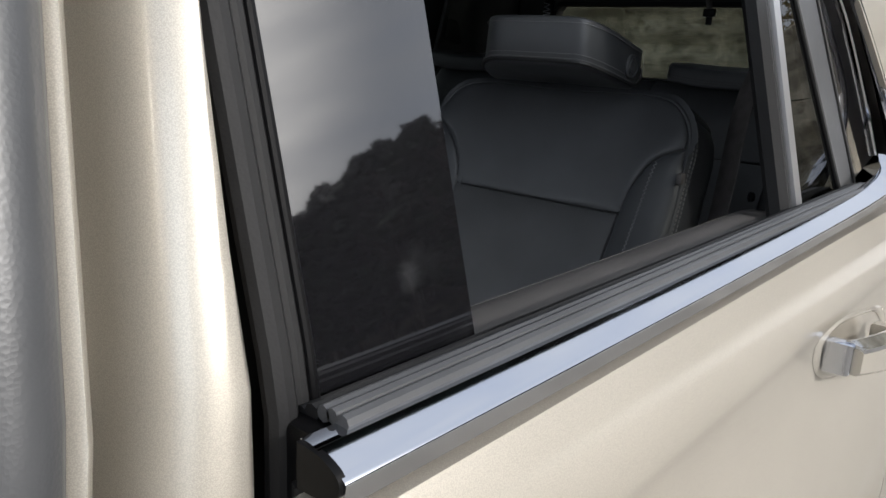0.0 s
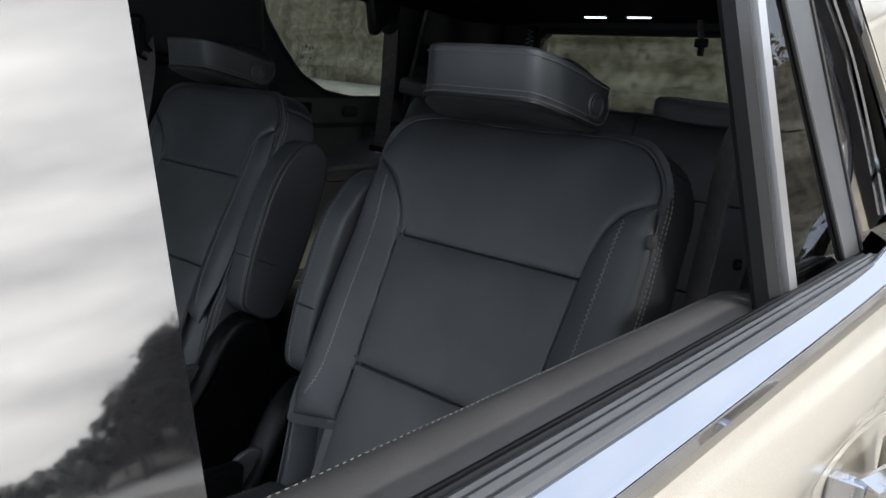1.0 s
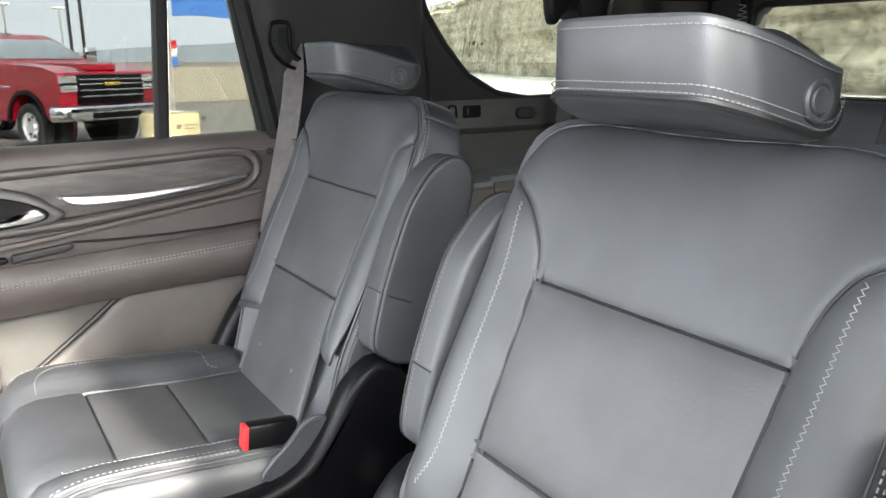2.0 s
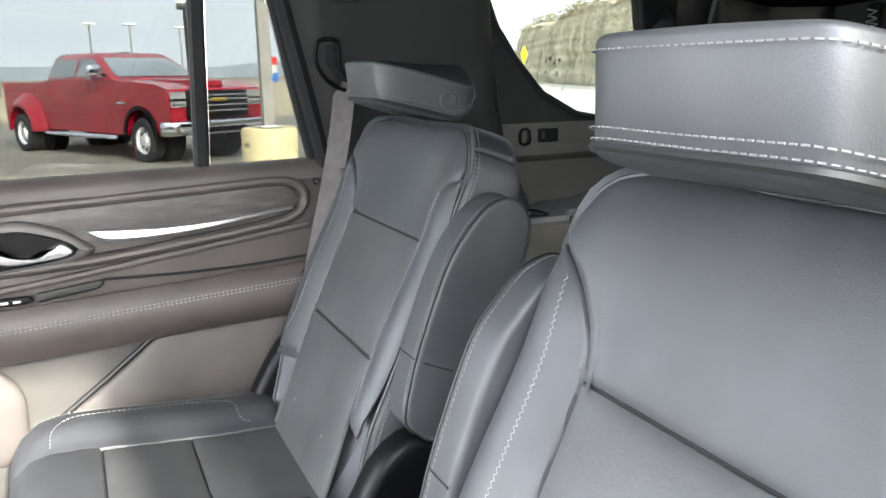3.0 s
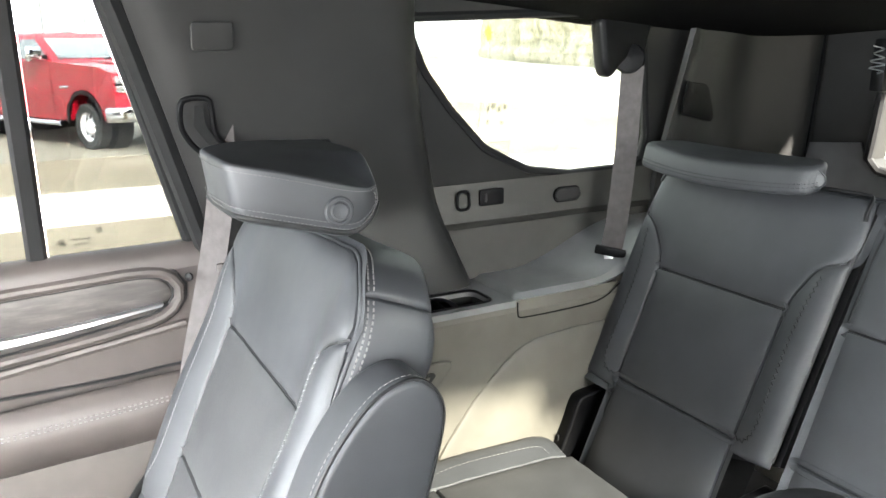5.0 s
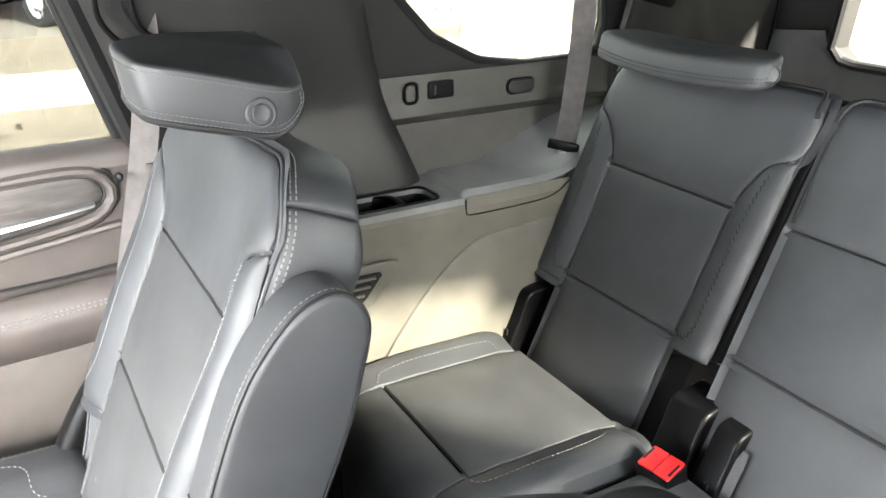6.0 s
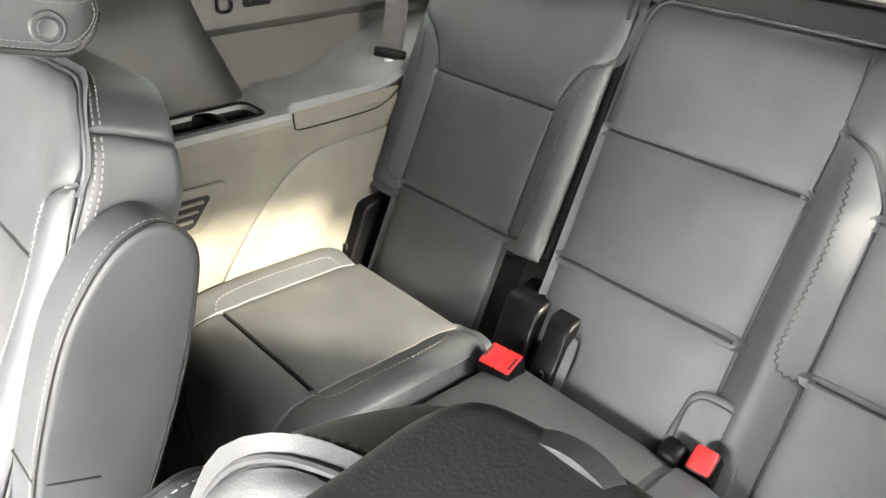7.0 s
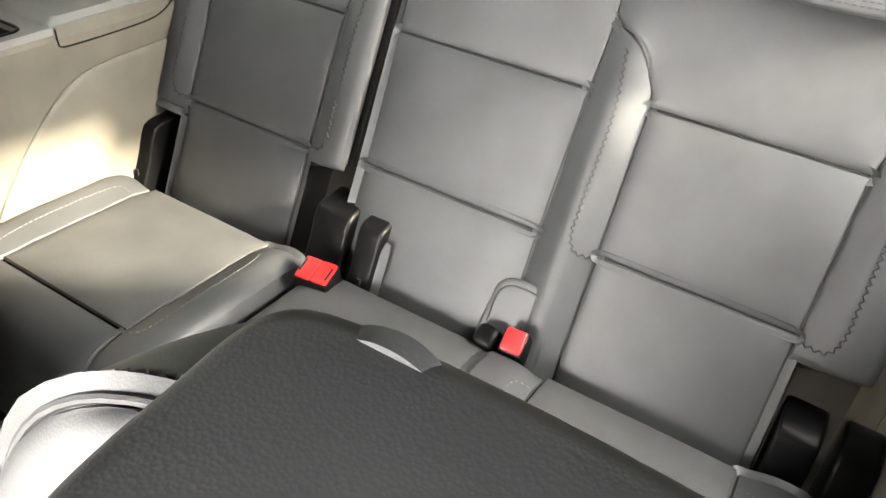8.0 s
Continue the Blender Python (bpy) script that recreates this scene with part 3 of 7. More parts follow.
# ---------------------------------------------------------------- driver's side door, seen from outside
def left_details():
    # chrome belt moulding, convex, with an upturned tail behind the window
    line = resample([(0.168, 1.369), (0.4, 1.368), (0.8, 1.369), (1.0, 1.372), (1.10, 1.379), (1.155, 1.391), (1.182, 1.409)], 80)
    bm = B()
    loops = []
    for i, (x, z) in enumerate(line):
        a, b = line[max(i - 1, 0)], line[min(i + 1, len(line) - 1)]
        t = Vector((b[0] - a[0], 0, b[1] - a[1])).normalized()
        up = Vector((-t.z, 0, t.x))
        y = 0.897 - 0.27 * max(z - 1.385, 0) - 0.006 * ease(1.39, 1.41, z)
        c = Vector((x, -y, z))
        half = 0.0112 - 0.0032 * ease(1.378, 1.41, z)
        ring = []
        for k in range(21):
            u = -1 + 2 * k / 20
            # an upright lower face and an upper one that rounds off to the seal
            w = min(max((u + 0.97) / 0.10, 0.0), 1.0) * (0.0118 + 0.0012 * max(u + 0.85, 0.0) / 0.95) if u < 0.1 else 0.0130 - 0.0210 * ((u - 0.1) / 0.9) ** 1.6
            ring.append(c + up * half * u + Vector((0, -w, 0)))
        ring += [c + up * half + Vector((0, 0.014, 0)), c - up * half + Vector((0, 0.012, 0))]
        loops.append(ring)
    rings(bm, loops)
    chrome = part("belt_moulding", bm, CHROME, left_door, "bright chrome belt moulding", 40)
    bm = B()
    loops = []
    for dx in (-0.004, 0.0):
        c = Vector((0.170 + dx, -0.897, 1.369))
        loops.append([c + Vector((0, -0.0115 * (1 - abs(u) ** 2.6), 0.0095 * u)) for u in [-1 + 2 * k / 10 for k in range(11)]] + [c + Vector((0, 0.014, 0.0105)), c + Vector((0, 0.014, -0.0105))])
    rings(bm, loops)
    part("end_cap", bm, PLASTIC, chrome)
    bm = B()
    tail = [(1.180, 1.408, 0.897), (1.223, 1.420, 0.894), (1.250, 1.432, 0.888), (1.269, 1.462, 0.880), (1.265, 1.498, 0.875), (1.240, 1.543, 0.872), (1.189, 1.605, 0.870), (1.139, 1.657, 0.870), (1.055, 1.765, 0.870)]
    tail = resample(tail, 50)
    tube(bm, [(x, -(o - 0.27 * (z - 1.385)), z) for x, z, o in tail], 0.007, 10)
    part("pillar_moulding", bm, CHROME, left_door)
    # rear frame of the window: grey bar between black seals, gloss panel, bright line and gloss strip
    flush = lambda o: (lambda a, b, h: (a, -(o - 0.27 * (b - 1.385)) + h, b))
    bm = B()
    holed(bm, [(1.086, 1.372), (1.157, 1.372), (1.062, 1.645), (1.011, 1.79), (0.912, 1.79), (0.974, 1.645)], [], flush(0.8475), 0.012)
    fr = part("window_frame", bm, GREY_RUBBER, left_door, "grey frame bar of the door window")
    for edge in ([(1.084, 1.374), (0.972, 1.645), (0.910, 1.79)], [(1.160, 1.374), (1.065, 1.645), (1.014, 1.79)]):
        bm = B()
        tube(bm, [(x, -(0.8475 - 0.27 * (z - 1.385)), z) for x, z in resample(edge, 12, False)], 0.0035, 8)
        part("frame_seal", bm, RUBBER, fr)
    bm = B()
    holed(bm, [(1.162, 1.378), (1.292, 1.400), (1.253, 1.498), (1.204, 1.591), (1.142, 1.657), (1.05, 1.79), (1.016, 1.79), (1.067, 1.645)], [], flush(0.8470), 0.010)
    part("pillar_panel", bm, GLOSS, left_door, "gloss black panel behind the door glass")
    bm = B()
    tube(bm, [(x, -(0.850 - 0.27 * (z - 1.385)), z) for x, z in resample([(1.291, 1.402), (1.256, 1.498), (1.207, 1.591), (1.145, 1.657), (1.055, 1.79)], 24)], 0.0035, 8)
    part("bright_line", bm, CHROME, left_door)
    bm = B()
    holed(bm, [(1.296, 1.400), (1.40, 1.39), (1.33, 1.52), (1.25, 1.62), (1.12, 1.79), (1.058, 1.79), (1.148, 1.657), (1.210, 1.591), (1.259, 1.498)], [], flush(0.8465), 0.010)
    part("pillar_strip", bm, GLOSS, left_door)
    # ribbed outer window seal
    for k, (y, z, r) in enumerate(((-0.8875, 1.3815, 0.0040), (-0.8810, 1.3825, 0.0036), (-0.8755, 1.3815, 0.0040), (-0.868, 1.379, 0.0045), (-0.861, 1.376, 0.004))):
        bm = B()
        tube(bm, [(x, y, z) for x in np.linspace(0.186, 1.09, 12)], r, 8)
        part("window_seal", bm, GREY_RUBBER if k < 3 else RUBBER, left_door)
    bm = B()
    box(bm, 0.176, 1.10, -0.886, -0.858, 1.33, 1.377, 0.003)
    part("seal_carrier", bm, PLASTIC, left_door)
    # soft top of the inner door, with its stitched edge
    prof = [(-0.846, 1.31), (-0.850, 1.340), (-0.848, 1.354), (-0.839, 1.362), (-0.822, 1.366), (-0.804, 1.364), (-0.790, 1.357), (-0.780, 1.344), (-0.775, 1.315), (-0.775, 1.24)]
    pr = resample(prof, 26)
    bm = B()
    loops = []
    for x in np.linspace(0.25, 0.885, 30):
        loops.append([(x, y, z) for y, z in pr])
    rings(bm, loops, closed=False, caps=False)
    solid(bm, 0.01)
    part("sill_pad", bm, SILL, left_door, "soft dark grey vinyl sill pad")
    bm = B()
    surf = lambda a, b, o: (a, -0.797, 1.3612 + o)
    stitches(bm, [(0.3, 0), (0.885, 0)], surf, 0.0026, 0.0022, 0.0004, 0.0003)
    part("sill_stitching", bm, THREAD_SILL, left_door)
    bm = B()
    box(bm, 0.2, 1.12, -0.80, -0.78, 0.5, 1.32, 0.01)
    part("inner_panel", bm, SOFT, left_door)
    # window run: dark guide at the rear of the opening with a bright bar outside
    bm = B()
    loops = []
    for z in (1.376, 1.5, 1.65, 1.79):
        y = -glass_y(z)
        loops.append([(0.884 + dx, y + dy, z) for dx, dy in ((-0.014, 0.0), (-0.012, -0.0135), (0.006, -0.0140), (0.014, -0.005), (0.016, 0.002), (-0.014, 0.006))])
    rings(bm, loops)
    part("division_trim", bm, SATIN, left_door, "satin bright division bar trim")
    # gloss black cover of the door's front pillar
    bm = B()

    def cover(s, t):
        z = 1.345 + 0.455 * t
        x = 0.196 + 0.126 * s
        return (x, -(0.8525 - 0.27 * (z - 1.36) + 0.0006 * (1 - (2 * s - 1) ** 2)), z)

    sheet(bm, cover, 14, 16)
    solid(bm, 0.008)
    part("pillar_cover", bm, GLOSS, left_door, "gloss black pillar cover with dust", 60)
    # rubber seal along the door's front edge
    for x, y, r, mat in ((0.1965, -0.857, 0.0030, PLASTIC), (0.1895, -0.855, 0.0050, RUBBER), (0.1785, -0.857, 0.0075, RUBBER)):
        bm = B()
        tube(bm, [(x, y + 0.27 * max(z - 1.385, 0), z) for z in np.linspace(1.30, 1.79, 20)], r, 10)
        part("door_seal", bm, mat, left_door)
    bm = B()
    tube(bm, [(0.178, -0.874 + 0.27 * max(z - 1.385, 0), z) for z in (1.352, 1.345, 1.33, 1.25)], 0.006, 8)
    part("seal_foot", bm, RUBBER, left_door)
    # painted centre pillar with its folds, beside the open front door
    prof = resample([(-0.02, -0.80), (0.05, -0.815), (0.080, -0.828), (0.094, -0.858), (0.101, -0.866), (0.105, -0.860), (0.107, -0.830), (0.110, -0.800), (0.114, -0.790), (0.121, -0.792), (0.1265, -0.810), (0.1295, -0.835), (0.1335, -0.851), (0.141, -0.862), (0.149, -0.867), (0.157, -0.869), (0.162, -0.865), (0.166, -0.850), (0.168, -0.82)], 70)
    bm = B()
    loops = []
    for z in np.linspace(0.5, 1.80, 30):
        sh = 0.27 * max(z - 1.385, 0)
        loops.append([(x + 0.13 * (z - 1.45) * ease(0.169, 0.150, x), y + sh, z) for x, y in prof] + [(0.168, -0.785 + sh, z), (-0.02, -0.785 + sh, z)])
    rings(bm, loops)
    pil = part("centre_pillar", bm, PAINT, suv, "champagne painted centre pillar", 60)
    bm = B()
    tube(bm, [(0.076 + 0.14 * (z - 1.45), -0.860 + 0.27 * max(z - 1.385, 0), z) for z in np.linspace(0.6, 1.79, 26)], 0.020, 12)
    part("pillar_seal", bm, GREY_RUBBER, pil)
    # inside of the pillar
    bm = B()
    box(bm, -0.02, 0.29, -0.80, -0.76, 0.5, 1.36, 0.01)
    holed(bm, [(0.0, 1.36), (0.285, 1.36), (0.285, 1.80), (0.0, 1.80)], [], lambda a, b, h: (a, -0.80 + 0.25 * (b - 1.36) + h, b), 0.03)
    part("pillar_trim", bm, TRIM_DARK, suv)
    # door handle in its scooped cup
    x0, x1, hz = 0.803, 0.998, 1.246
    out = 0.942
    bm, top = B(), B()
    loops, caps = [], []
    for s in np.linspace(0, 1, 30):
        x = x0 + (x1 - x0) * s
        bow = math.sin(math.pi * (0.06 + 0.88 * s)) ** 0.55
        y = -(0.958 + 0.012 * s + 0.007 * bow)
        z = hz - 0.036 * s
        h = 0.014 + 0.006 * s
        loops.append([(x, y, z - h), (x, y - 0.004, z - h + 0.004), (x, y - 0.004, z + h - 0.003), (x, y, z + h), (x, y + 0.012, z + h), (x, y + 0.012, z - h)])
        caps.append([(x, y - 0.0045, z + h - 0.003), (x, y - 0.0035, z + h + 0.001), (x, y + 0.010, z + h + 0.007), (x, y + 0.014, z + h + 0.006), (x, y + 0.014, z + h + 0.0005), (x, y, z + h + 0.0005)])
    rings(bm, loops)
    hd = part("door_handle", bm, PAINT, left_door, "painted pull handle with chrome upper face")
    rings(top, caps)
    part("chrome_strip", top, CHROME, hd, "chrome upper face")
    bm = B()
    pillow(bm, [(x0 - 0.006, hz - 0.015), (x0 + 0.008, hz - 0.015), (x0 + 0.008, hz + 0.018), (x0 - 0.006, hz + 0.018)], 0.028, 0.004, lambda a, b, h: (a, -(out - 0.014 + h), b), 32, False)
    part("handle_base", bm, CHROME, hd)
    bm = B()
    pillow(bm, [(x1 - 0.010, hz - 0.058), (x1 + 0.014, hz - 0.056), (x1 + 0.014, hz - 0.014), (x1 - 0.010, hz - 0.012)], 0.036, 0.005, lambda a, b, h: (a, -(out - 0.008 + h), b), 32, False)
    part("lock_cap", bm, PAINT, hd)
    # scooped cup round the handle: a raised lip round a hollow
    bm = B()
    rim = resample([(0.788, 1.258), (0.830, 1.268), (0.90, 1.262), (1.0, 1.246), (1.075, 1.228), (1.105, 1.200), (1.04, 1.178), (0.90, 1.196), (0.815, 1.222)], 60, True, True)
    mid = rim.mean(axis=0)
    ringset = []
    for f, o in ((1.10, 0.0005), (1.03, 0.0030), (0.97, 0.0032), (0.88, 0.0010)):
        ringset.append([(float(a), -(skin_y(float(b)) + o), float(b)) for a, b in mid + (rim - mid) * f])
    rings(bm, ringset, caps=False)
    part("handle_cup", bm, PAINT, left_door)


left_details()


# ---------------------------------------------------------------- passenger's rear door, seen from inside
def right_details():
    d = right_door
    # soft sill along the window
    prof = resample([(0.868, 1.335), (0.866, 1.362), (0.85, 1.374), (0.832, 1.372), (0.818, 1.358), (0.812, 1.335)], 20)
    bm = B()
    rings(bm, [[(x, y, z + 0.012 * (x - 0.4)) for y, z in prof] for x in np.linspace(0.2, 1.125, 30)], closed=False, caps=False)
    part("sill_pad", solid(bm, 0.008), SOFT, d, "soft grey-brown vinyl sill pad")
    # upper field with a round-ended frame
    bm = B()
    holed(bm, [(0.2, 1.03), (1.09, 1.05), (1.115, 1.20), (1.12, 1.355), (0.2, 1.345)], [], lambda a, b, h: (a, 0.822 + h, b), 0.03)
    part("upper_panel", bm, SOFT, d)
    surf = lambda a, b, o: (a, 0.821 - o, b)
    bm = B()
    quilt(bm, [(0.2, 1.216), (0.6, 1.222), (0.85, 1.245), (0.99, 1.262), (1.035, 1.272)], [(0.2, 1.305), (0.6, 1.318), (0.9, 1.33), (1.0, 1.334), (1.035, 1.330)], [(0.2, 1.216), (0.2, 1.305)], [(1.035, 1.272), (1.056, 1.285), (1.062, 1.303), (1.054, 1.321), (1.035, 1.330)], surf, 40, 14, 0.006, 0.012)
    part("wood_inlay", bm, WOOD, d, "dark grey open-pore wood inlay")
    bm = B()
    loop = resample([(0.2, 1.206), (0.6, 1.212), (0.85, 1.234), (0.99, 1.252), (1.05, 1.266), (1.076, 1.300), (1.058, 1.334), (1.01, 1.343), (0.9, 1.339), (0.6, 1.327), (0.2, 1.312)], 90)
    tube(bm, on(loop, surf, 0.004, 90), 0.010, 10)
    part("inlay_frame", bm, SOFT, d)
    step = np.gradient(loop, axis=0)
    side = np.stack([-step[:, 1], step[:, 0]], axis=1) / np.linalg.norm(step, axis=1)[:, None]
    for off in (-0.0105, 0.0105):
        bm = B()
        tube(bm, [surf(a, b, 0.0035) for a, b in loop + side * off], 0.0022, 6)
        part("frame_seam", bm, CORD, d)
    bm = B()
    loops = []
    low = resample([(0.648, 1.272), (0.69, 1.250), (0.80, 1.252), (0.92, 1.265), (1.044, 1.282)], 40)
    high = resample([(0.648, 1.276), (0.72, 1.273), (0.80, 1.269), (0.92, 1.275), (1.046, 1.288)], 40)
    for (x, z0), (x1, z1) in zip(low, high):
        w = z1 - z0
        loops.append([(x, 0.809, z0), (x, 0.804, z0 + 0.25 * w), (x1, 0.806, z1 - 0.2 * w), (x1, 0.811, z1), (x1, 0.824, z1), (x, 0.824, z0)])
    rings(bm, loops)
    part("silver_strip", bm, SATIN, d, "tapering satin silver strip")
    # inner release handle
    bm = B()
    pillow(bm, [(0.36, 1.280), (0.45, 1.289), (0.50, 1.301), (0.54, 1.303), (0.60, 1.284), (0.638, 1.258), (0.660, 1.238), (0.64, 1.222), (0.60, 1.214), (0.555, 1.211), (0.48, 1.203), (0.36, 1.195)], 0.026, 0.012, lambda a, b, h: (a, 0.83 - h, b), 70)
    bez = part("handle_bezel", bm, SILL, d, "dark soft-touch handle surround")
    bm = B()
    recess = resample([(0.405, 1.272), (0.50, 1.283), (0.545, 1.281), (0.600, 1.262), (0.628, 1.241), (0.600, 1.228), (0.52, 1.219), (0.405, 1.214)], 50, True, True)
    holed(bm, [(float(p), float(q)) for p, q in recess], [], lambda a, b, h: (a, 0.8042 - h, b), 0.0015)
    part("handle_recess", bm, PLASTIC, bez)
    bm = B()
    tube(bm, [(p, 0.8030, q) for p, q in recess], 0.0022, 8, True)
    part("recess_rim", bm, PLASTIC, bez)
    bm = B()
    pillow(bm, [(0.462, 1.276), (0.472, 1.279), (0.496, 1.258), (0.520, 1.244), (0.558, 1.240), (0.585, 1.252), (0.604, 1.257), (0.622, 1.242), (0.606, 1.232), (0.55, 1.226), (0.505, 1.227), (0.482, 1.246)], 0.014, 0.005, lambda a, b, h: (a, 0.803 - h, b), 60)
    part("release_lever", bm, SATIN, bez, "satin silver release lever")
    for x in (0.425, 0.447):
        bm = B()
        box(bm, x, x + 0.016, 0.797, 0.806, 1.240, 1.262, 0.003)
        part("lock_button", bm, TRIM_DARK, bez)
    # swept crease and padded armrest
    bm = B()
    tube(bm, [(x, 0.818, z) for x, z in resample([(0.3, 1.135), (0.42, 1.165), (0.6, 1.185), (0.9, 1.222), (1.08, 1.245)], 40)], 0.008, 8)
    part("crease_roll", bm, SOFT, d)
    asurf = lambda a, b, o: (a, 0.822 - 0.05 * math.sin(math.pi * min(max((b - 1.02 - 0.02 * (a - 0.2)) / 0.15, 0), 1)) ** 0.7 - o, b)
    bm = B()
    quilt(bm, [(0.2, 1.025), (0.6, 1.040), (1.06, 1.058)], [(0.2, 1.135), (0.6, 1.150), (1.06, 1.170)], [(0.2, 1.025), (0.2, 1.135)], [(1.06, 1.058), (1.072, 1.11), (1.06, 1.170)], asurf, 30, 16, 0.006, 0.02)
    part("armrest", bm, SOFT, d, "padded grey-brown armrest with stitched seam")
    bm = B()
    for off in (0.0, 0.006):
        stitches(bm, [(0.22, 1.094 + off), (0.6, 1.112 + off), (1.05, 1.134 + off)], lambda a, b, o: asurf(a, b, o + 0.0058), 0.0052, 0.0030, 0.0013)
    part("armrest_stitching", bm, THREAD_DULL, d)
    bm = B()
    pillow(bm, [(0.36, 1.146), (0.535, 1.150), (0.546, 1.156), (0.540, 1.165), (0.36, 1.162)], 0.012, 0.004, lambda a, b, h: (a, 0.806 - h, b), 40, False)
    well = part("switch_well", bm, PLASTIC, d, "black window switch panel")
    bm = B()
    for x in (0.470, 0.492, 0.512):
        box(bm, x, x + 0.012, 0.792, 0.7945, 1.155, 1.159)
    part("print", bm, WHITE, well)
    bm = B()
    pillow(bm, [(0.552, 1.148), (0.655, 1.160), (0.668, 1.168), (0.664, 1.178), (0.650, 1.177), (0.552, 1.166)], 0.010, 0.004, lambda a, b, h: (a, 0.812 - h, b), 44, False)
    part("pull_recess", bm, TRIM_DARK, d)
    bm = B()
    tube(bm, [(x, 0.8165, z) for x, z in resample([(0.666, 1.176), (0.78, 1.170), (0.945, 1.169), (1.075, 1.176)], 30)], 0.0032, 6)
    part("armrest_seam", bm, CORD, d)
    bm = B()
    tube(bm, [(x, 0.823, z) for x, z in resample([(0.2, 1.027), (0.6, 1.041), (1.07, 1.058)], 30)], 0.0036, 6)
    part("armrest_seam", bm, CORD, d)
    # lower panel with the pocket's sweep; its dark colour stands in for shade
    bm = B()
    holed(bm, [(0.2, 0.5), (1.02, 0.5), (1.09, 1.05), (0.2, 1.03)], [], lambda a, b, h: (a, 0.852 + h, b), 0.02)
    part("lower_panel", bm, TRIM_MID, d, "plastic map pocket of the door, coloured dark in place of shade")
    lsurf = lambda a, b, o: (a, 0.850 - o, b)
    bm = B()
    quilt(bm, [(0.52, 0.86), (0.95, 0.80)], [(0.765, 1.043), (1.065, 1.052)], [(0.52, 0.86), (0.60, 0.915), (0.69, 0.982), (0.765, 1.043)], [(0.95, 0.80), (1.065, 1.052)], lsurf, 24, 20, 0.018, 0.03)
    part("pocket_face", bm, DOOR_LOW, d, "taupe plastic lower door panel")
    bm = B()
    tube(bm, [(x, 0.843, z) for x, z in resample([(0.512, 0.862), (0.592, 0.918), (0.682, 0.985), (0.757, 1.044)], 24)], 0.006, 8)
    part("pocket_edge", bm, CORD, d)
    bm = B()
    quilt(bm, [(0.2, 0.78), (0.5, 0.82)], [(0.2, 1.02), (0.42, 1.035)], [(0.2, 0.78), (0.2, 1.02)], [(0.5, 0.82), (0.505, 0.95), (0.47, 1.01), (0.42, 1.035)], lsurf, 20, 20, 0.020, 0.04)
    part("pocket_face", bm, DOOR_LOW, d)
    # frame trim round the window, and the black seal
    bm = B()
    tube(bm, [(x, glass_y(z) - 0.026, z) for x, z in resample([(1.125, 1.37), (1.0, 1.775), (0.97, 1.795), (0.3, 1.795)], 60)], 0.017, 8)
    part("window_seal", bm, RUBBER, d)
    bm = B()
    holed(bm, [(0.2, 1.35), (0.872, 1.35), (0.872, 1.79), (0.2, 1.79)], [], lambda a, b, h: (a, glass_y(b) + h, b), 0.004)
    g = part("window_glass", bm, GLASS, d, "clear door window")
    g.visible_shadow = False
    # etched marks low on the glass
    bm = B()
    for x0, z0, w, h in ((0.905, 1.395, 0.010, 0.011), (0.925, 1.403, 0.028, 0.003), (0.925, 1.395, 0.022, 0.003), (0.960, 1.412, 0.010, 0.010)):
        holed(bm, [(x0, z0), (x0 + w, z0), (x0 + w, z0 + h), (x0, z0 + h)], [], lambda a, b, k: (a, glass_y(b) - 0.003 - k, b), 0.0006)
    part("glass_mark", bm, MARK, d)


right_details()


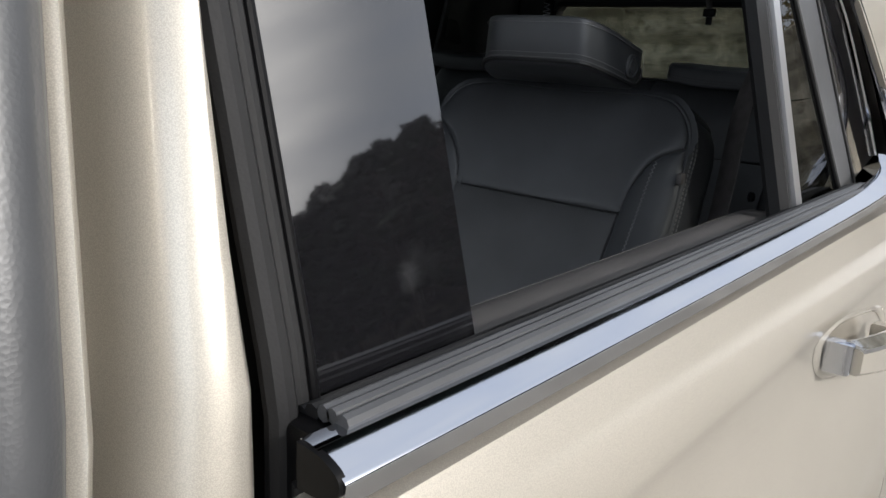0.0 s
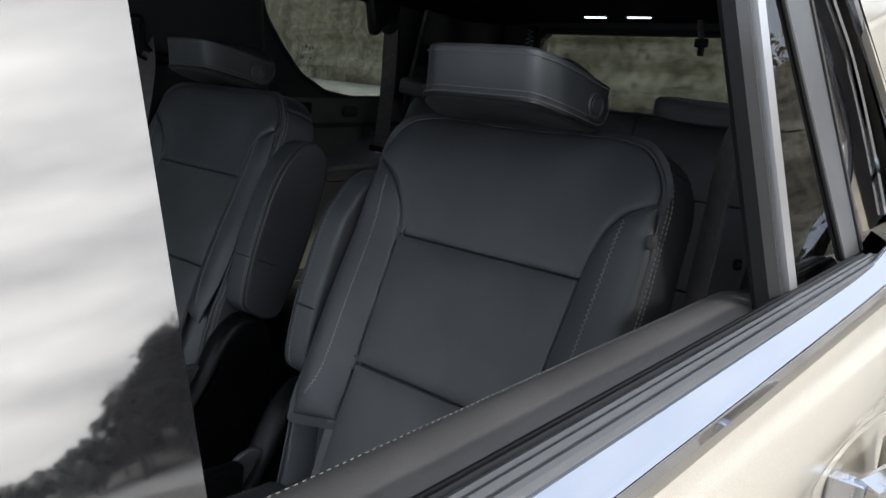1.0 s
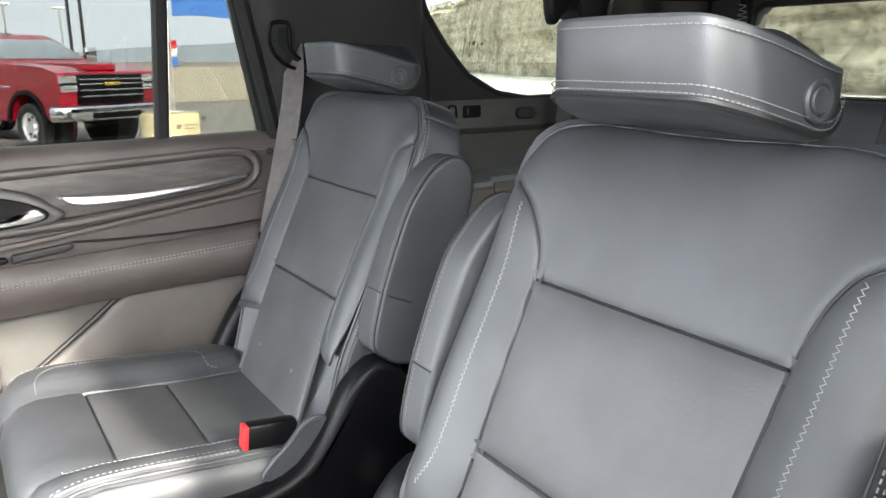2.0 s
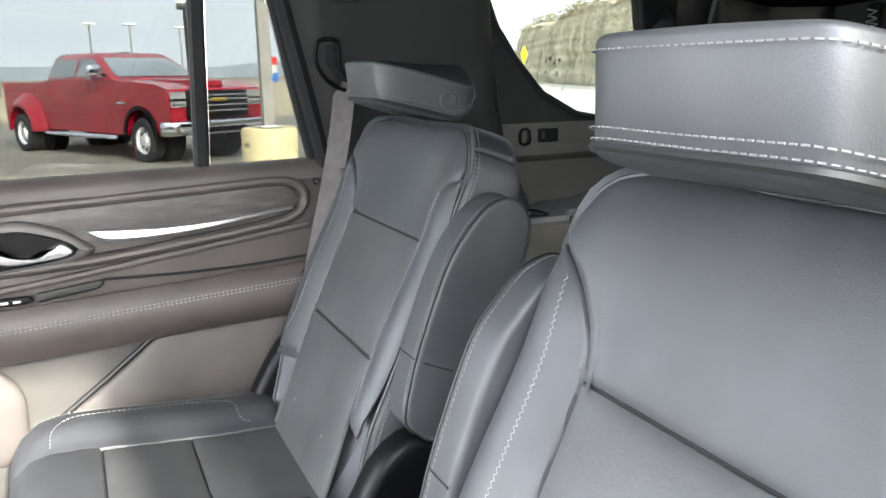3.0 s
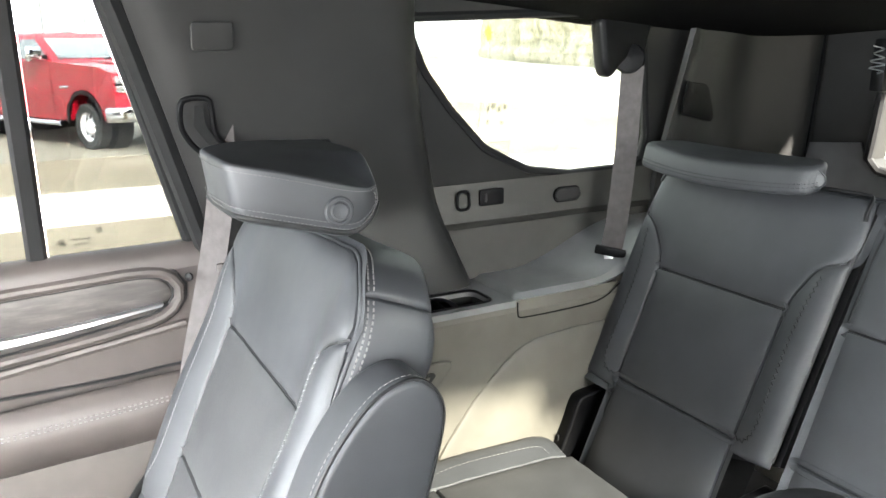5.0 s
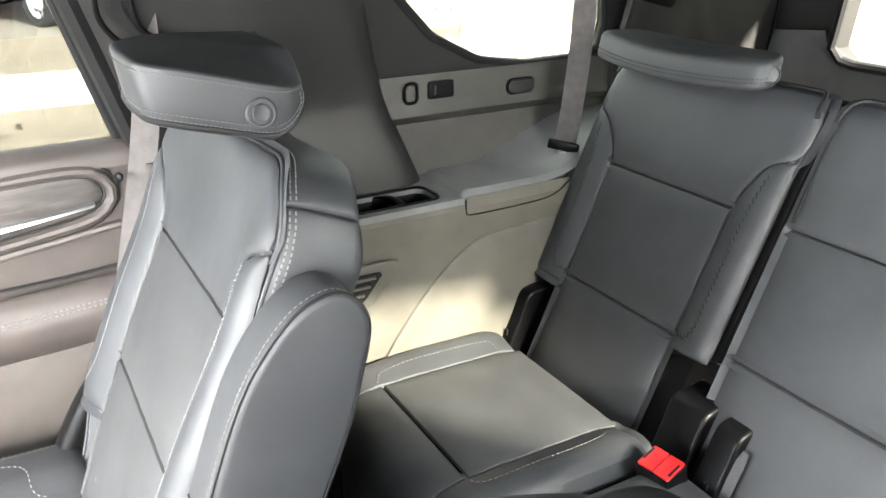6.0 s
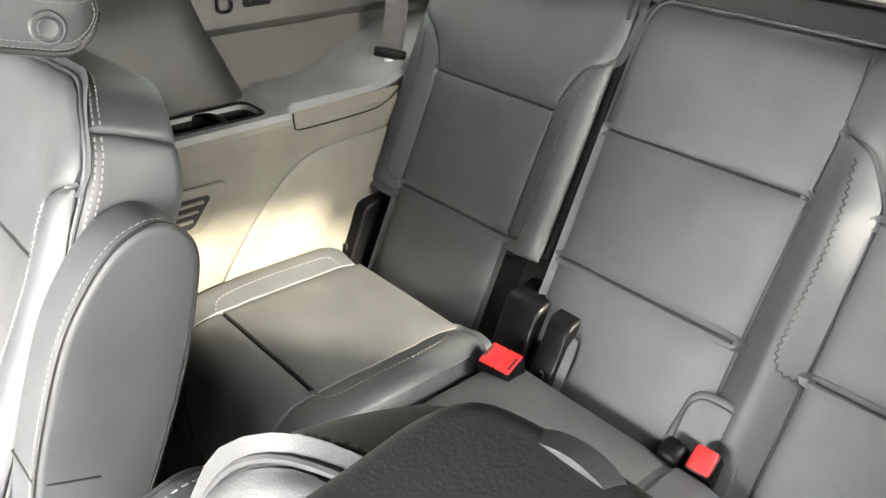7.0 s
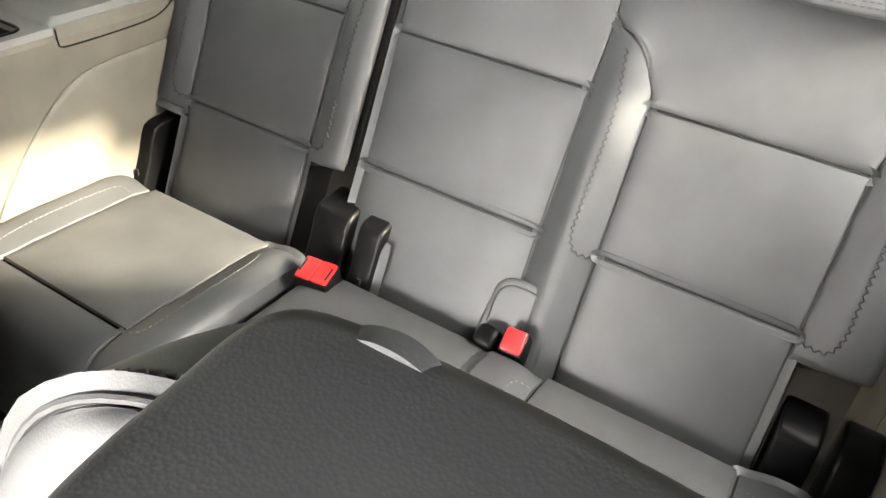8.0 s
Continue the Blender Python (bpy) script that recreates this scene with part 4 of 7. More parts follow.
# ---------------------------------------------------------------- cabin side trim behind the doors
def quarter_trim(sg):
    root = thing("quarter_trim", "taupe and charcoal plastic side trim round the rear window", "car trim", (1.6, sg * 0.8, 0.5))
    Y = lambda y: sg * y
    # pillar trim between door and quarter window
    bm = B()
    ridge = resample([(1.475, 1.79), (1.485, 1.70), (1.505, 1.60), (1.54, 1.47), (1.585, 1.34), (1.635, 1.22)], 24)

    def pil(s, t):
        z = 1.79 - 0.59 * t
        x1 = float(np.interp(-z, -ridge[:, 1], ridge[:, 0]))
        x0 = 1.01 + 0.125 * t / 0.7 if t < 0.7 else 1.135
        x = x0 + (x1 - x0) * s
        roll = 0.035 * (1 - (max(s - 0.86, 0) / 0.14) ** 2) ** 0.5 if s > 0.86 else 0.035
        return (x, Y(wall_y(z) - roll + 0.012 * (1 - ease(0, 0.12, s)) - 0.02 * ease(1.45, 1.2, z)), z)

    sheet(bm, pil, 40, 26)
    solid(bm, 0.01)
    p = part("pillar_trim", bm, TRIM_DARK, root, "charcoal pillar trim", 50)
    # belt slot
    psurf = lambda a, b, o: (a, Y(wall_y(b) - 0.046 - o), b)
    bm = B()
    ring = resample([(1.096, 1.622), (1.086, 1.612), (1.088, 1.575), (1.115, 1.540), (1.16, 1.522), (1.22, 1.518), (1.22, 1.532), (1.165, 1.543), (1.138, 1.565), (1.130, 1.612), (1.122, 1.622)], 60, True, True)
    tube(bm, [psurf(a, b, 0.001) for a, b in ring], 0.0045, 8, True)
    slot = part("belt_slot", bm, PLASTIC, p)
    # near-black plate laid on the trim as the slot's inner shade
    bm = B()
    inner = resample([(1.106, 1.612), (1.104, 1.580), (1.128, 1.548), (1.175, 1.532), (1.175, 1.538), (1.138, 1.556), (1.120, 1.585), (1.118, 1.612)], 40, False, True)
    holed(bm, [(float(a), float(b)) for a, b in inner], [], lambda a, b, h: psurf(a, b, 0.0015 + h), 0.001)
    part("slot_shade", bm, DARK, slot)
    bm = B()
    pillow(bm, rounded(1.105, 1.165, 1.69, 1.73, 0.006, 3), 0.006, 0.002, lambda a, b, h: psurf(a, b, h - 0.002), 40, False)
    part("cap", bm, TRIM_DARK, p)
    # window surround with the quarter opening
    bm = B()
    holed(bm, [(1.42, 1.80), (2.20, 1.795), (2.16, 1.40), (1.50, 1.40)], [QUARTER], lambda a, b, h: (a, Y(wall_y(b) + h), b), 0.02)
    part("window_surround", bm, TRIM_DARK, root, "charcoal window surround")
    bm = B()
    tube(bm, [(x, Y(wall_y(z) + 0.004), z) for x, z in resample(QUARTER, 90, False, True)], 0.009, 8, True)
    part("window_bead", bm, RUBBER, root)
    # band under the window, with its step; pillar plastic coloured lighter where more light falls
    bm = B()
    prof = resample([(0.806, 1.435), (0.803, 1.42), (0.802, 1.385), (0.798, 1.368), (0.804, 1.358), (0.816, 1.350), (0.818, 1.33), (0.816, 1.24)], 24)
    rings(bm, [[(x, Y(y), z) for y, z in prof] for x in np.linspace(1.5, 2.25, 30)], closed=False, caps=False)
    part("trim_band", solid(bm, 0.008), TRIM_MID, root)
    wsurf = lambda a, b, o: (a, Y(0.7935 - o), b)
    bm = B()
    pillow(bm, rounded(1.644, 1.700, 1.391, 1.424, 0.004, 3), 0.006, 0.0015, lambda a, b, h: wsurf(a, b, h - 0.001), 40, False)
    sw = part("seat_switch", bm, PLASTIC, root, "black seat fold switch plate")
    bm = B()
    pillow(bm, rounded(1.654, 1.660, 1.399, 1.416, 0.0028, 3), 0.003, 0.001, lambda a, b, h: wsurf(a, b, h + 0.004), 24, False)
    part("switch", bm, TRIM_DARK, sw)
    bm = B()
    tube(bm, [wsurf(a, b, 0.004) for a, b in rounded(1.594, 1.620, 1.388, 1.424, 0.010, 4)], 0.0035, 6, True)
    part("coat_hook", bm, PLASTIC, root)
    bm = B()
    pillow(bm, rounded(1.826, 1.891, 1.382, 1.409, 0.0134, 6), 0.008, 0.003, lambda a, b, h: wsurf(a, b, h - 0.002), 40, False)
    part("lamp_cover", bm, TRIM_DARK, root)
    bm = B()
    tube(bm, [wsurf(a, b, 0.001) for a, b in rounded(1.8245, 1.8925, 1.3805, 1.4105, 0.0149, 6)], 0.0018, 6, True)
    part("cover_gap", bm, PLASTIC, root)
    # shelf: tray with cup holders and the swept lid
    bm = B()
    cups = rounded(1.425, 1.605, 0.672, 0.752, 0.02)
    holed(bm, [(1.15, 0.652), (1.64, 0.652), (1.64, 0.85), (1.15, 0.85)], [cups], lambda a, b, h: (a, Y(b), 1.238 - h), 0.012)
    tray = part("cup_tray", bm, SHELF, root, "grey plastic shelf with cup holders")
    bm = B()
    tube(bm, [(a, Y(b), 1.238) for a, b in cups], 0.003, 6, True)
    part("cup_rim", bm, PLASTIC, tray)
    bm = B()
    box(bm, 1.42, 1.61, Y(0.668), Y(0.758), 1.155, 1.16)
    box(bm, 1.42, 1.61, Y(0.668), Y(0.671), 1.155, 1.23)
    box(bm, 1.42, 1.61, Y(0.755), Y(0.758), 1.155, 1.23)
    box(bm, 1.42, 1.423, Y(0.668), Y(0.758), 1.155, 1.23)
    box(bm, 1.607, 1.61, Y(0.668), Y(0.758), 1.155, 1.23)
    part("cup_well", bm, DARK, tray)
    bm = B()
    pillow(bm, [(1.495, 0.672), (1.52, 0.685), (1.523, 0.735), (1.50, 0.752), (1.535, 0.752), (1.545, 0.71), (1.53, 0.672)], 0.05, 0.006, lambda a, b, h: (a, Y(b), 1.234 - h), 40)
    part("cup_divider", bm, PLASTIC, tray)
    bm = B()

    def lid(s, t):
        x = 1.640 + 0.55 * s
        y = 0.657 + 0.165 * t
        late = 0.10 * (1 - t)
        rise = 0.009 * ease(0.0, 0.03, s) * ease(0.0, 0.06, t) + 0.080 * ease(1.72 + late, 2.0 + late, x)
        return (x, Y(y), 1.238 + rise)

    sheet(bm, lid, 36, 16)
    part("shelf_lid", solid(bm, 0.012), SHELF, root, "smooth grey shelf lid sweeping upwards")
    # inner face below the shelf
    bm = B()
    face = resample([(0.66, 1.236), (0.651, 1.232), (0.648, 1.222), (0.650, 1.19), (0.655, 1.15), (0.656, 1.0), (0.662, 0.86), (0.665, 0.52)], 30)
    rings(bm, [[(x, Y(y), z) for y, z in face] for x in np.linspace(1.15, 2.3, 30)], closed=False, caps=False)
    part("wheelhouse_panel", solid(bm, 0.012), TRIM, root, "taupe plastic wheelhouse panel")
    bm = B()
    fs = lambda a, b, o: (a, Y(0.657 - o), b)
    quilt(bm, [(1.43, 0.86), (1.95, 0.86)], [(1.60, 1.105), (1.645, 1.138), (1.72, 1.158), (1.95, 1.165)], [(1.43, 0.86), (1.475, 0.955), (1.54, 1.045), (1.60, 1.105)], [(1.95, 0.86), (1.95, 1.165)], fs, 26, 22, 0.010, 0.016)
    part("moulded_field", bm, TRIM, root)
    bm = B()
    tube(bm, [(a, Y(0.648), b) for a, b in resample([(1.641, 1.236), (1.643, 1.212), (1.66, 1.204), (1.80, 1.205), (1.85, 1.214), (1.885, 1.236)], 40)], 0.0016, 6)
    part("shelf_gap", bm, PLASTIC, root)
    # air vent
    vf = lambda a, b, h: (a, Y(0.652 - h), b)
    bm = B()
    pillow(bm, [(1.34, 1.070), (1.440, 1.070), (1.452, 1.076), (1.502, 1.138), (1.500, 1.148), (1.485, 1.152), (1.34, 1.156)], 0.010, 0.005, lambda a, b, h: vf(a, b, h - 0.003), 60, False)
    vent = part("air_vent", bm, TRIM, root)
    # near-black plate behind the slats, painting the vent's inner shade
    bm = B()
    holed(bm, [(1.35, 1.084), (1.424, 1.084), (1.432, 1.088), (1.466, 1.130), (1.462, 1.136), (1.35, 1.140)], [], lambda a, b, h: vf(a, b, 0.0075 + h), 0.0012)
    part("opening", bm, DARK, vent)
    for k in range(3):
        bm = B()
        z = 1.096 + 0.0145 * k
        box(bm, 1.352, 1.430 + 0.0115 * k, Y(0.6405), Y(0.6445), z, z + 0.0055, 0.001)
        part("slat", bm, TRIM, vent)
    # rear pillar trim with its speaker grille
    bm = B()

    def rearp(s, t):
        z = 1.78 - 0.60 * t
        x = 2.09 + (0.535 - 0.30 * max(z - 1.39, 0.0)) * s
        y = wall_y(z) - 0.012 * (1 - ease(0, 0.08, s)) - 0.02 + 0.035 * math.sin(math.pi * min(s * 1.1, 1.0)) * ease(0.2, 0.6, s) + 0.02 * t
        return (x, Y(y), z)

    sheet(bm, rearp, 26, 20)
    rp = part("rear_pillar_trim", solid(bm, 0.012), TRIM_DARK, root, "charcoal rear pillar trim")
    bm = B()

    def rpt(a, b, h):
        v = Vector(rearp((a - 2.09) / (0.535 - 0.30 * max(b - 1.39, 0.0)), (1.78 - b) / 0.60))
        return (v.x, v.y - sg * (h + 0.001), v.z)

    pillow(bm, [(2.100, 1.622), (2.108, 1.562), (2.118, 1.550), (2.212, 1.530), (2.222, 1.540), (2.176, 1.606), (2.164, 1.614)], 0.005, 0.002, lambda a, b, h: rpt(a, b, h + 0.020), 44, False)
    part("speaker_grille", bm, PLASTIC, rp, "black mesh speaker grille")
    bm = B()
    tube(bm, [rpt(a, b, 0.012) for a, b in ((2.505, 1.75), (2.545, 1.62), (2.585, 1.48), (2.60, 1.3))], 0.003, 6)
    part("trim_gap", bm, PLASTIC, rp)
    if sg > 0:
        # faint printed marks on the quarter glass
        bm = B()
        for x0, z0, w, h in ((1.640, 1.535, 0.0015, 0.070), (1.643, 1.512, 0.075, 0.0015), (1.718, 1.495, 0.0015, 0.032), (1.655, 1.575, 0.004, 0.012), (1.664, 1.580, 0.008, 0.010), (1.680, 1.572, 0.005, 0.012), (1.692, 1.578, 0.006, 0.008), (1.658, 1.550, 0.005, 0.008), (1.690, 1.548, 0.006, 0.006)):
            holed(bm, [(x0, z0), (x0 + w, z0), (x0 + w, z0 + h), (x0, z0 + h)], [], lambda a, b, k: (a, glass_y(b) - 0.010 - k, b), 0.0006)
        part("glass_mark", bm, MARK, root)
    return root


quarter_trim(1)
quarter_trim(-1)


# ---------------------------------------------------------------- belts
def belt_run(points, width, facing, label, name="seat_belt"):
    """A webbing strap through points; facing: direction that its flat side looks."""
    pts = resample(points, 40)
    f = Vector(facing).normalized()
    root = thing(name, label, "seat belt", tuple(points[-1]))
    bm = B()
    loops = []
    for i, p in enumerate(pts):
        d = Vector(pts[min(i + 1, 39)] - pts[max(i - 1, 0)]).normalized()
        w = d.cross(f).normalized() * width / 2
        nn = w.cross(d).normalized() * 0.0008
        c = Vector(p)
        loops.append([c - w - nn, c - w * 0.5 - nn, c - nn, c + w * 0.5 - nn, c + w - nn, c + w + nn, c + w * 0.5 + nn, c + nn, c - w * 0.5 + nn, c - w + nn])
    rings(bm, loops)
    part("webbing", bm, BELT, root)
    return root


for sg in (-1, 1):
    r = belt_run([(1.150, sg * 0.755, 1.575), (1.142, sg * (0.735 if sg > 0 else 0.70), 1.50), (1.115, sg * (0.735 if sg > 0 else 0.692), 1.36), (1.065, sg * (0.735 if sg > 0 else 0.70), 1.16), (1.03, sg * 0.74, 0.95), (1.00, sg * 0.76, 0.55)], 0.050, (-0.75, -sg * 0.65, 0.1), "grey seat belt hanging from the pillar slot beside the seat")
    bm = B()
    box(bm, 1.038, 1.058, sg * 0.735, sg * 0.742, 1.13, 1.165, 0.003)
    part("tongue", bm, PLASTIC, r)
    bm = B()
    lathe(bm, [(0.001, 0), (0.007, 0.001), (0.007, 0.005), (0.001, 0.007)], (1.082, sg * 0.745, 1.345), (-0.75, -sg * 0.65, 0.1), 12)
    part("stop_button", bm, PLASTIC, r)
    # third row
    r = belt_run([(1.958, sg * 0.724, 1.656), (1.950, sg * 0.719, 1.58), (1.942, sg * 0.714, 1.48), (1.925, sg * 0.711, 1.34), (1.900, sg * 0.706, 1.24), (1.862, sg * 0.690, 1.05), (1.838, sg * 0.680, 0.97), (1.81, sg * 0.672, 0.88)], 0.044, (-0.75, -sg * 0.65, 0.1), "grey third-row seat belt with metal tongue")
    bm = B()
    pillow(bm, [(1.885, 1.76), (2.0, 1.76), (2.0, 1.705), (1.985, 1.676), (1.94, 1.664), (1.912, 1.636), (1.893, 1.640), (1.882, 1.69)], 0.04, 0.012, lambda a, b, h: (a, sg * (0.765 - h), b), 48)
    part("anchor_cover", bm, PLASTIC, r)
    bm = B()
    lathe(bm, [(0.002, 0.0), (0.024, 0.0), (0.031, 0.008), (0.027, 0.018), (0.002, 0.022)], (1.960, sg * 0.738, 1.668), (-0.6, -sg * 0.8, 0.1), 24)
    part("guide_ring", bm, PLASTIC, r)
    bm = B()
    box(bm, -0.032, 0.032, -0.005, 0.005, -0.010, 0.010, 0.004, turn=pose(1.905, sg * 0.703, 1.285, 0, 8, -sg * 48))
    part("tongue_body", bm, PLASTIC, r)
    bm = B()
    box(bm, -0.009, 0.009, -0.0012, 0.0012, -0.046, -0.008, 0.001, turn=pose(1.900, sg * 0.699, 1.285, 0, 8, -sg * 48))
    part("tongue", bm, SATIN, r)


# ---------------------------------------------------------------- seats
def backrest(bx, bz, yc, half, tilt, form, top, rw=0.03, rt=0.045):
    """Surface of a reclined backrest: (y, s up the back, out) to the world. form(dy, s): padding; half: half width before it turns to the side."""
    U = Vector((math.sin(radians(tilt)), 0, math.cos(radians(tilt))))
    N = Vector((-U.z, 0, U.x))
    Y = Vector((0, 1, 0))

    def surf(y, s, out=0.0):
        dy = y - yc
        a, sg = abs(dy), (1 if dy >= 0 else -1)
        th = ph = 0.0
        drop = 0.0
        if a > half:
            th = min((a - half) / rw, math.pi / 2)
            drop -= rw * (1 - math.cos(th)) + max(0.0, a - half - rw * math.pi / 2)
            a = half + rw * math.sin(th)
        sa = s
        if s > top:
            ph = min((s - top) / rt, math.pi / 2)
            drop -= rt * (1 - math.cos(ph)) + max(0.0, s - top - rt * math.pi / 2)
            sa = top + rt * math.sin(ph)
        p = Vector((bx, 0, bz)) + Y * (yc + sg * a) + U * sa + N * (form(dy, s) + drop)
        o = N * math.cos(th) * math.cos(ph) + Y * sg * math.sin(th) + U * math.sin(ph)
        return p + o.normalized() * out

    return surf, U, N


def mirror2(pts, c):
    return [(2 * c - a, b) for a, b in pts]


def seat(yc, dx, ib, label):
    """A second-row captain's chair. ib: +1 when its armrest is on the passenger's side."""
    root = thing("captains_chair", label, "car seat", (0.80 + dx, yc, 0.5), "second-row seats")
    bx, bz = 0.823 + dx, 0.88
    form = lambda dy, s: 0.019 * ease(0.135, 0.205, abs(dy)) * ease(0.02, 0.2, s) * (1 - 0.7 * ease(0.5, 0.63, s)) + 0.009 * ease(0.44, 0.62, s) + 0.008 * ease(0.0, 0.2, s) * ease(0.5, 0.3, s)
    surf, U, N = backrest(bx, bz, yc, 0.215, 24.0, form, 0.625, 0.03, 0.035)
    c = yc
    # three centre panels
    bm = B()
    quilt(bm, [(c - 0.15, -0.03), (c + 0.15, -0.03)], [(c - 0.147, 0.2593), (c + 0.147, 0.2593)], [(c - 0.15, -0.03), (c - 0.147, 0.2593)], [(c + 0.15, -0.03), (c + 0.147, 0.2593)], surf, 20, 16, 0.010, 0.016)
    part("lower_back_panel", bm, PERF, root)
    bm = B()
    quilt(bm, [(c - 0.147, 0.2607), (c + 0.147, 0.2607)], [(c - 0.156, 0.4593), (c + 0.156, 0.4593)], [(c - 0.147, 0.2607), (c - 0.156, 0.4593)], [(c + 0.147, 0.2607), (c + 0.156, 0.4593)], surf, 20, 16, 0.010, 0.016)
    part("back_insert", bm, PERF, root, "finely perforated black leather")
    sideR = [(c + 0.156, 0.4607), (c + 0.166, 0.505), (c + 0.190, 0.544), (c + 0.231, 0.569)]
    edgeR = sideR + [(c + 0.229, 0.584), (c + 0.222, 0.603), (c + 0.208, 0.621), (c + 0.182, 0.637), (c + 0.138, 0.647)]
    bm = B()
    quilt(bm, [(c - 0.156, 0.4607), (c + 0.156, 0.4607)], [(c - 0.138, 0.647), (c - 0.08, 0.645), (c, 0.642), (c + 0.08, 0.645), (c + 0.138, 0.647)], mirror2(edgeR, c), edgeR, surf, 30, 26, 0.010, 0.018)
    part("upper_back_panel", bm, LEATHER, root, "smooth black leather")
    # bolsters
    for sg in (-1, 1):
        k = lambda pts: pts if sg > 0 else mirror2(pts, c)
        inner = k([(c + 0.150, 0.17), (c + 0.149, 0.26), (c + 0.158, 0.4593), (c + 0.168, 0.503), (c + 0.192, 0.540), (c + 0.222, 0.560)])
        outer = k([(c + 0.222, 0.155), (c + 0.239, 0.26), (c + 0.241, 0.45), (c + 0.236, 0.53), (c + 0.231, 0.566)])
        bm = B()
        args = ([inner[0], outer[0]], [inner[-1], outer[-1]], inner, outer)
        quilt(bm, *args, surf, 14, 34, 0.008, 0.013)
        bol = part("bolster", bm, LEATHER, root, "padded leather side bolster")
        bm = B()
        stitches(bm, k([(c + 0.200, 0.540), (c + 0.194, 0.47), (c + 0.191, 0.36), (c + 0.191, 0.24), (c + 0.205, 0.19)]), lambda a, b, o: surf(a, b, o + 0.0074), 0.0016, 0.0016, 0.0007, 0.0006, 0.0020)
        part("stitching", bm, THREAD, bol)
    # piping along the cross seams
    bm = B()
    tube(bm, on([(c - 0.155, 0.46), (c + 0.155, 0.46)], surf, 0.0015), 0.0026, 6)
    part("seam_piping", bm, CORD, root)
    for ln, o, r in (([(c - 0.147, 0.26), (c + 0.147, 0.26)], 0.001, 0.0016), (mirror2(sideR, c), 0.0008, 0.0018), (sideR, 0.0008, 0.0018), ([(c - 0.149, 0.0), (c - 0.148, 0.26), (c - 0.157, 0.46)], 0.0, 0.0014), ([(c + 0.149, 0.0), (c + 0.148, 0.26), (c + 0.157, 0.46)], 0.0, 0.0014)):
        bm = B()
        tube(bm, on(ln, surf, o), r, 6)
        part("seam_piping", bm, CORD, root)
    # loop tag on the outboard bolster edge
    bm = B()
    p = surf(c - ib * 0.236, 0.525, 0.009)
    box(bm, p.x - 0.010, p.x + 0.004, p.y - 0.004, p.y + 0.004, p.z - 0.010, p.z + 0.006, 0.002)
    part("loop_tag", bm, BELT, root)
    # gusset swept back from the edge seam, in two sides and a cap
    half_edge = [(0.222, -0.03), (0.238, 0.09), (0.244, 0.3), (0.240, 0.53), (0.233, 0.584), (0.225, 0.604), (0.211, 0.623), (0.185, 0.640), (0.140, 0.650), (0.08, 0.648)]
    edge = resample([(c + a, b) for a, b in half_edge] + [(c, 0.645)] + [(c - a, b) for a, b in reversed(half_edge)], 161, True)

    def gus(t, w, out=0.0):
        """t: 0 to 1 round the edge; w: 0 at the seam to 1 at the rear; out: away from the surface."""
        q = min(max(t, 0.0), 1.0) * 160
        k = min(int(q), 159)
        a = edge[k] + (edge[k + 1] - edge[k]) * (q - k)
        d = edge[min(k + 3, 160)] - edge[max(k - 2, 0)]
        nrm = Vector((0, d[1], 0)) + U * (-d[0])
        nrm = -nrm.normalized() if nrm.dot(Vector((0, a[0] - c, 0)) + U * (a[1] - 0.35)) < 0 else nrm.normalized()
        deep = 0.080 + 0.016 * ease(0.65, 0.56, a[1]) + 0.008 * ease(0.55, 0.3, a[1]) + (0.030 * ease(0.60, 0.645, a[1]) if ib > 0 else 0.0)
        up = ease(0.54, 0.645, a[1])
        # it rolls out of the seam, runs flat and rounds off at the rear
        swell = 0.005 * (1 - (1 - min(w / 0.14, 1.0)) ** 2) + 0.003 * math.sin(math.pi * w) - 0.008 * max((w - 0.84) / 0.16, 0.0) ** 2 + 0.008 * w * up
        return surf(a[0], a[1], 0.0) + nrm * (swell + out) - N * deep * w

    cap = min(range(80), key=lambda k: abs(edge[k][1] - 0.6085)) / 160
    for nm, t0, t1, m in (("side_gusset", 0.0, cap - 0.0004, 130), ("top_gusset", cap + 0.0004, 0.9996 - cap, 100), ("side_gusset", 1.0004 - cap, 1.0, 130)):
        bm = B()
        loops = []
        for k in range(m + 1):
            t = t0 + (t1 - t0) * k / m
            dip = 0.0014 if k in (0, m) and 0 < t < 1 else 0.0
            ring = [gus(t, w, -dip) for w in (0.0, 0.02, 0.05, 0.09, 0.14, 0.25, 0.4, 0.55, 0.7, 0.84, 0.89, 0.94, 0.98, 1.0)]
            ring += [ring[-1] - (gus(t, 1.0, 0.03) - gus(t, 1.0)), ring[0] - (gus(t, 0.0, 0.012) - gus(t, 0.0))]
            loops.append(ring)
        rings(bm, loops)
        gp = part(nm, bm, LEATHER, root, "", 80)
        for off in (0.055, 0.115):
            bm = B()
            lo, hi = max(t0, 0.03) + 0.002, min(t1, 0.97) - 0.002
            cnt = int((hi - lo) * 270)
            for k in range(cnt):
                p, q = (lo + (hi - lo) * (k + f) / cnt for f in (0.1, 0.72))
                tube(bm, [gus(p, off, 0.0005), gus(q, off, 0.0005)], 0.0010, 4)
            part("stitching", bm, THREAD_DULL, gp)
    bm = B()
    tube(bm, [gus(t, 0.0, -0.0004) + N * 0.0012 for t in np.linspace(0.02, 0.98, 140)], 0.0026, 8)
    part("edge_piping", bm, LEATHER, root)
    bm = B()
    loops = []
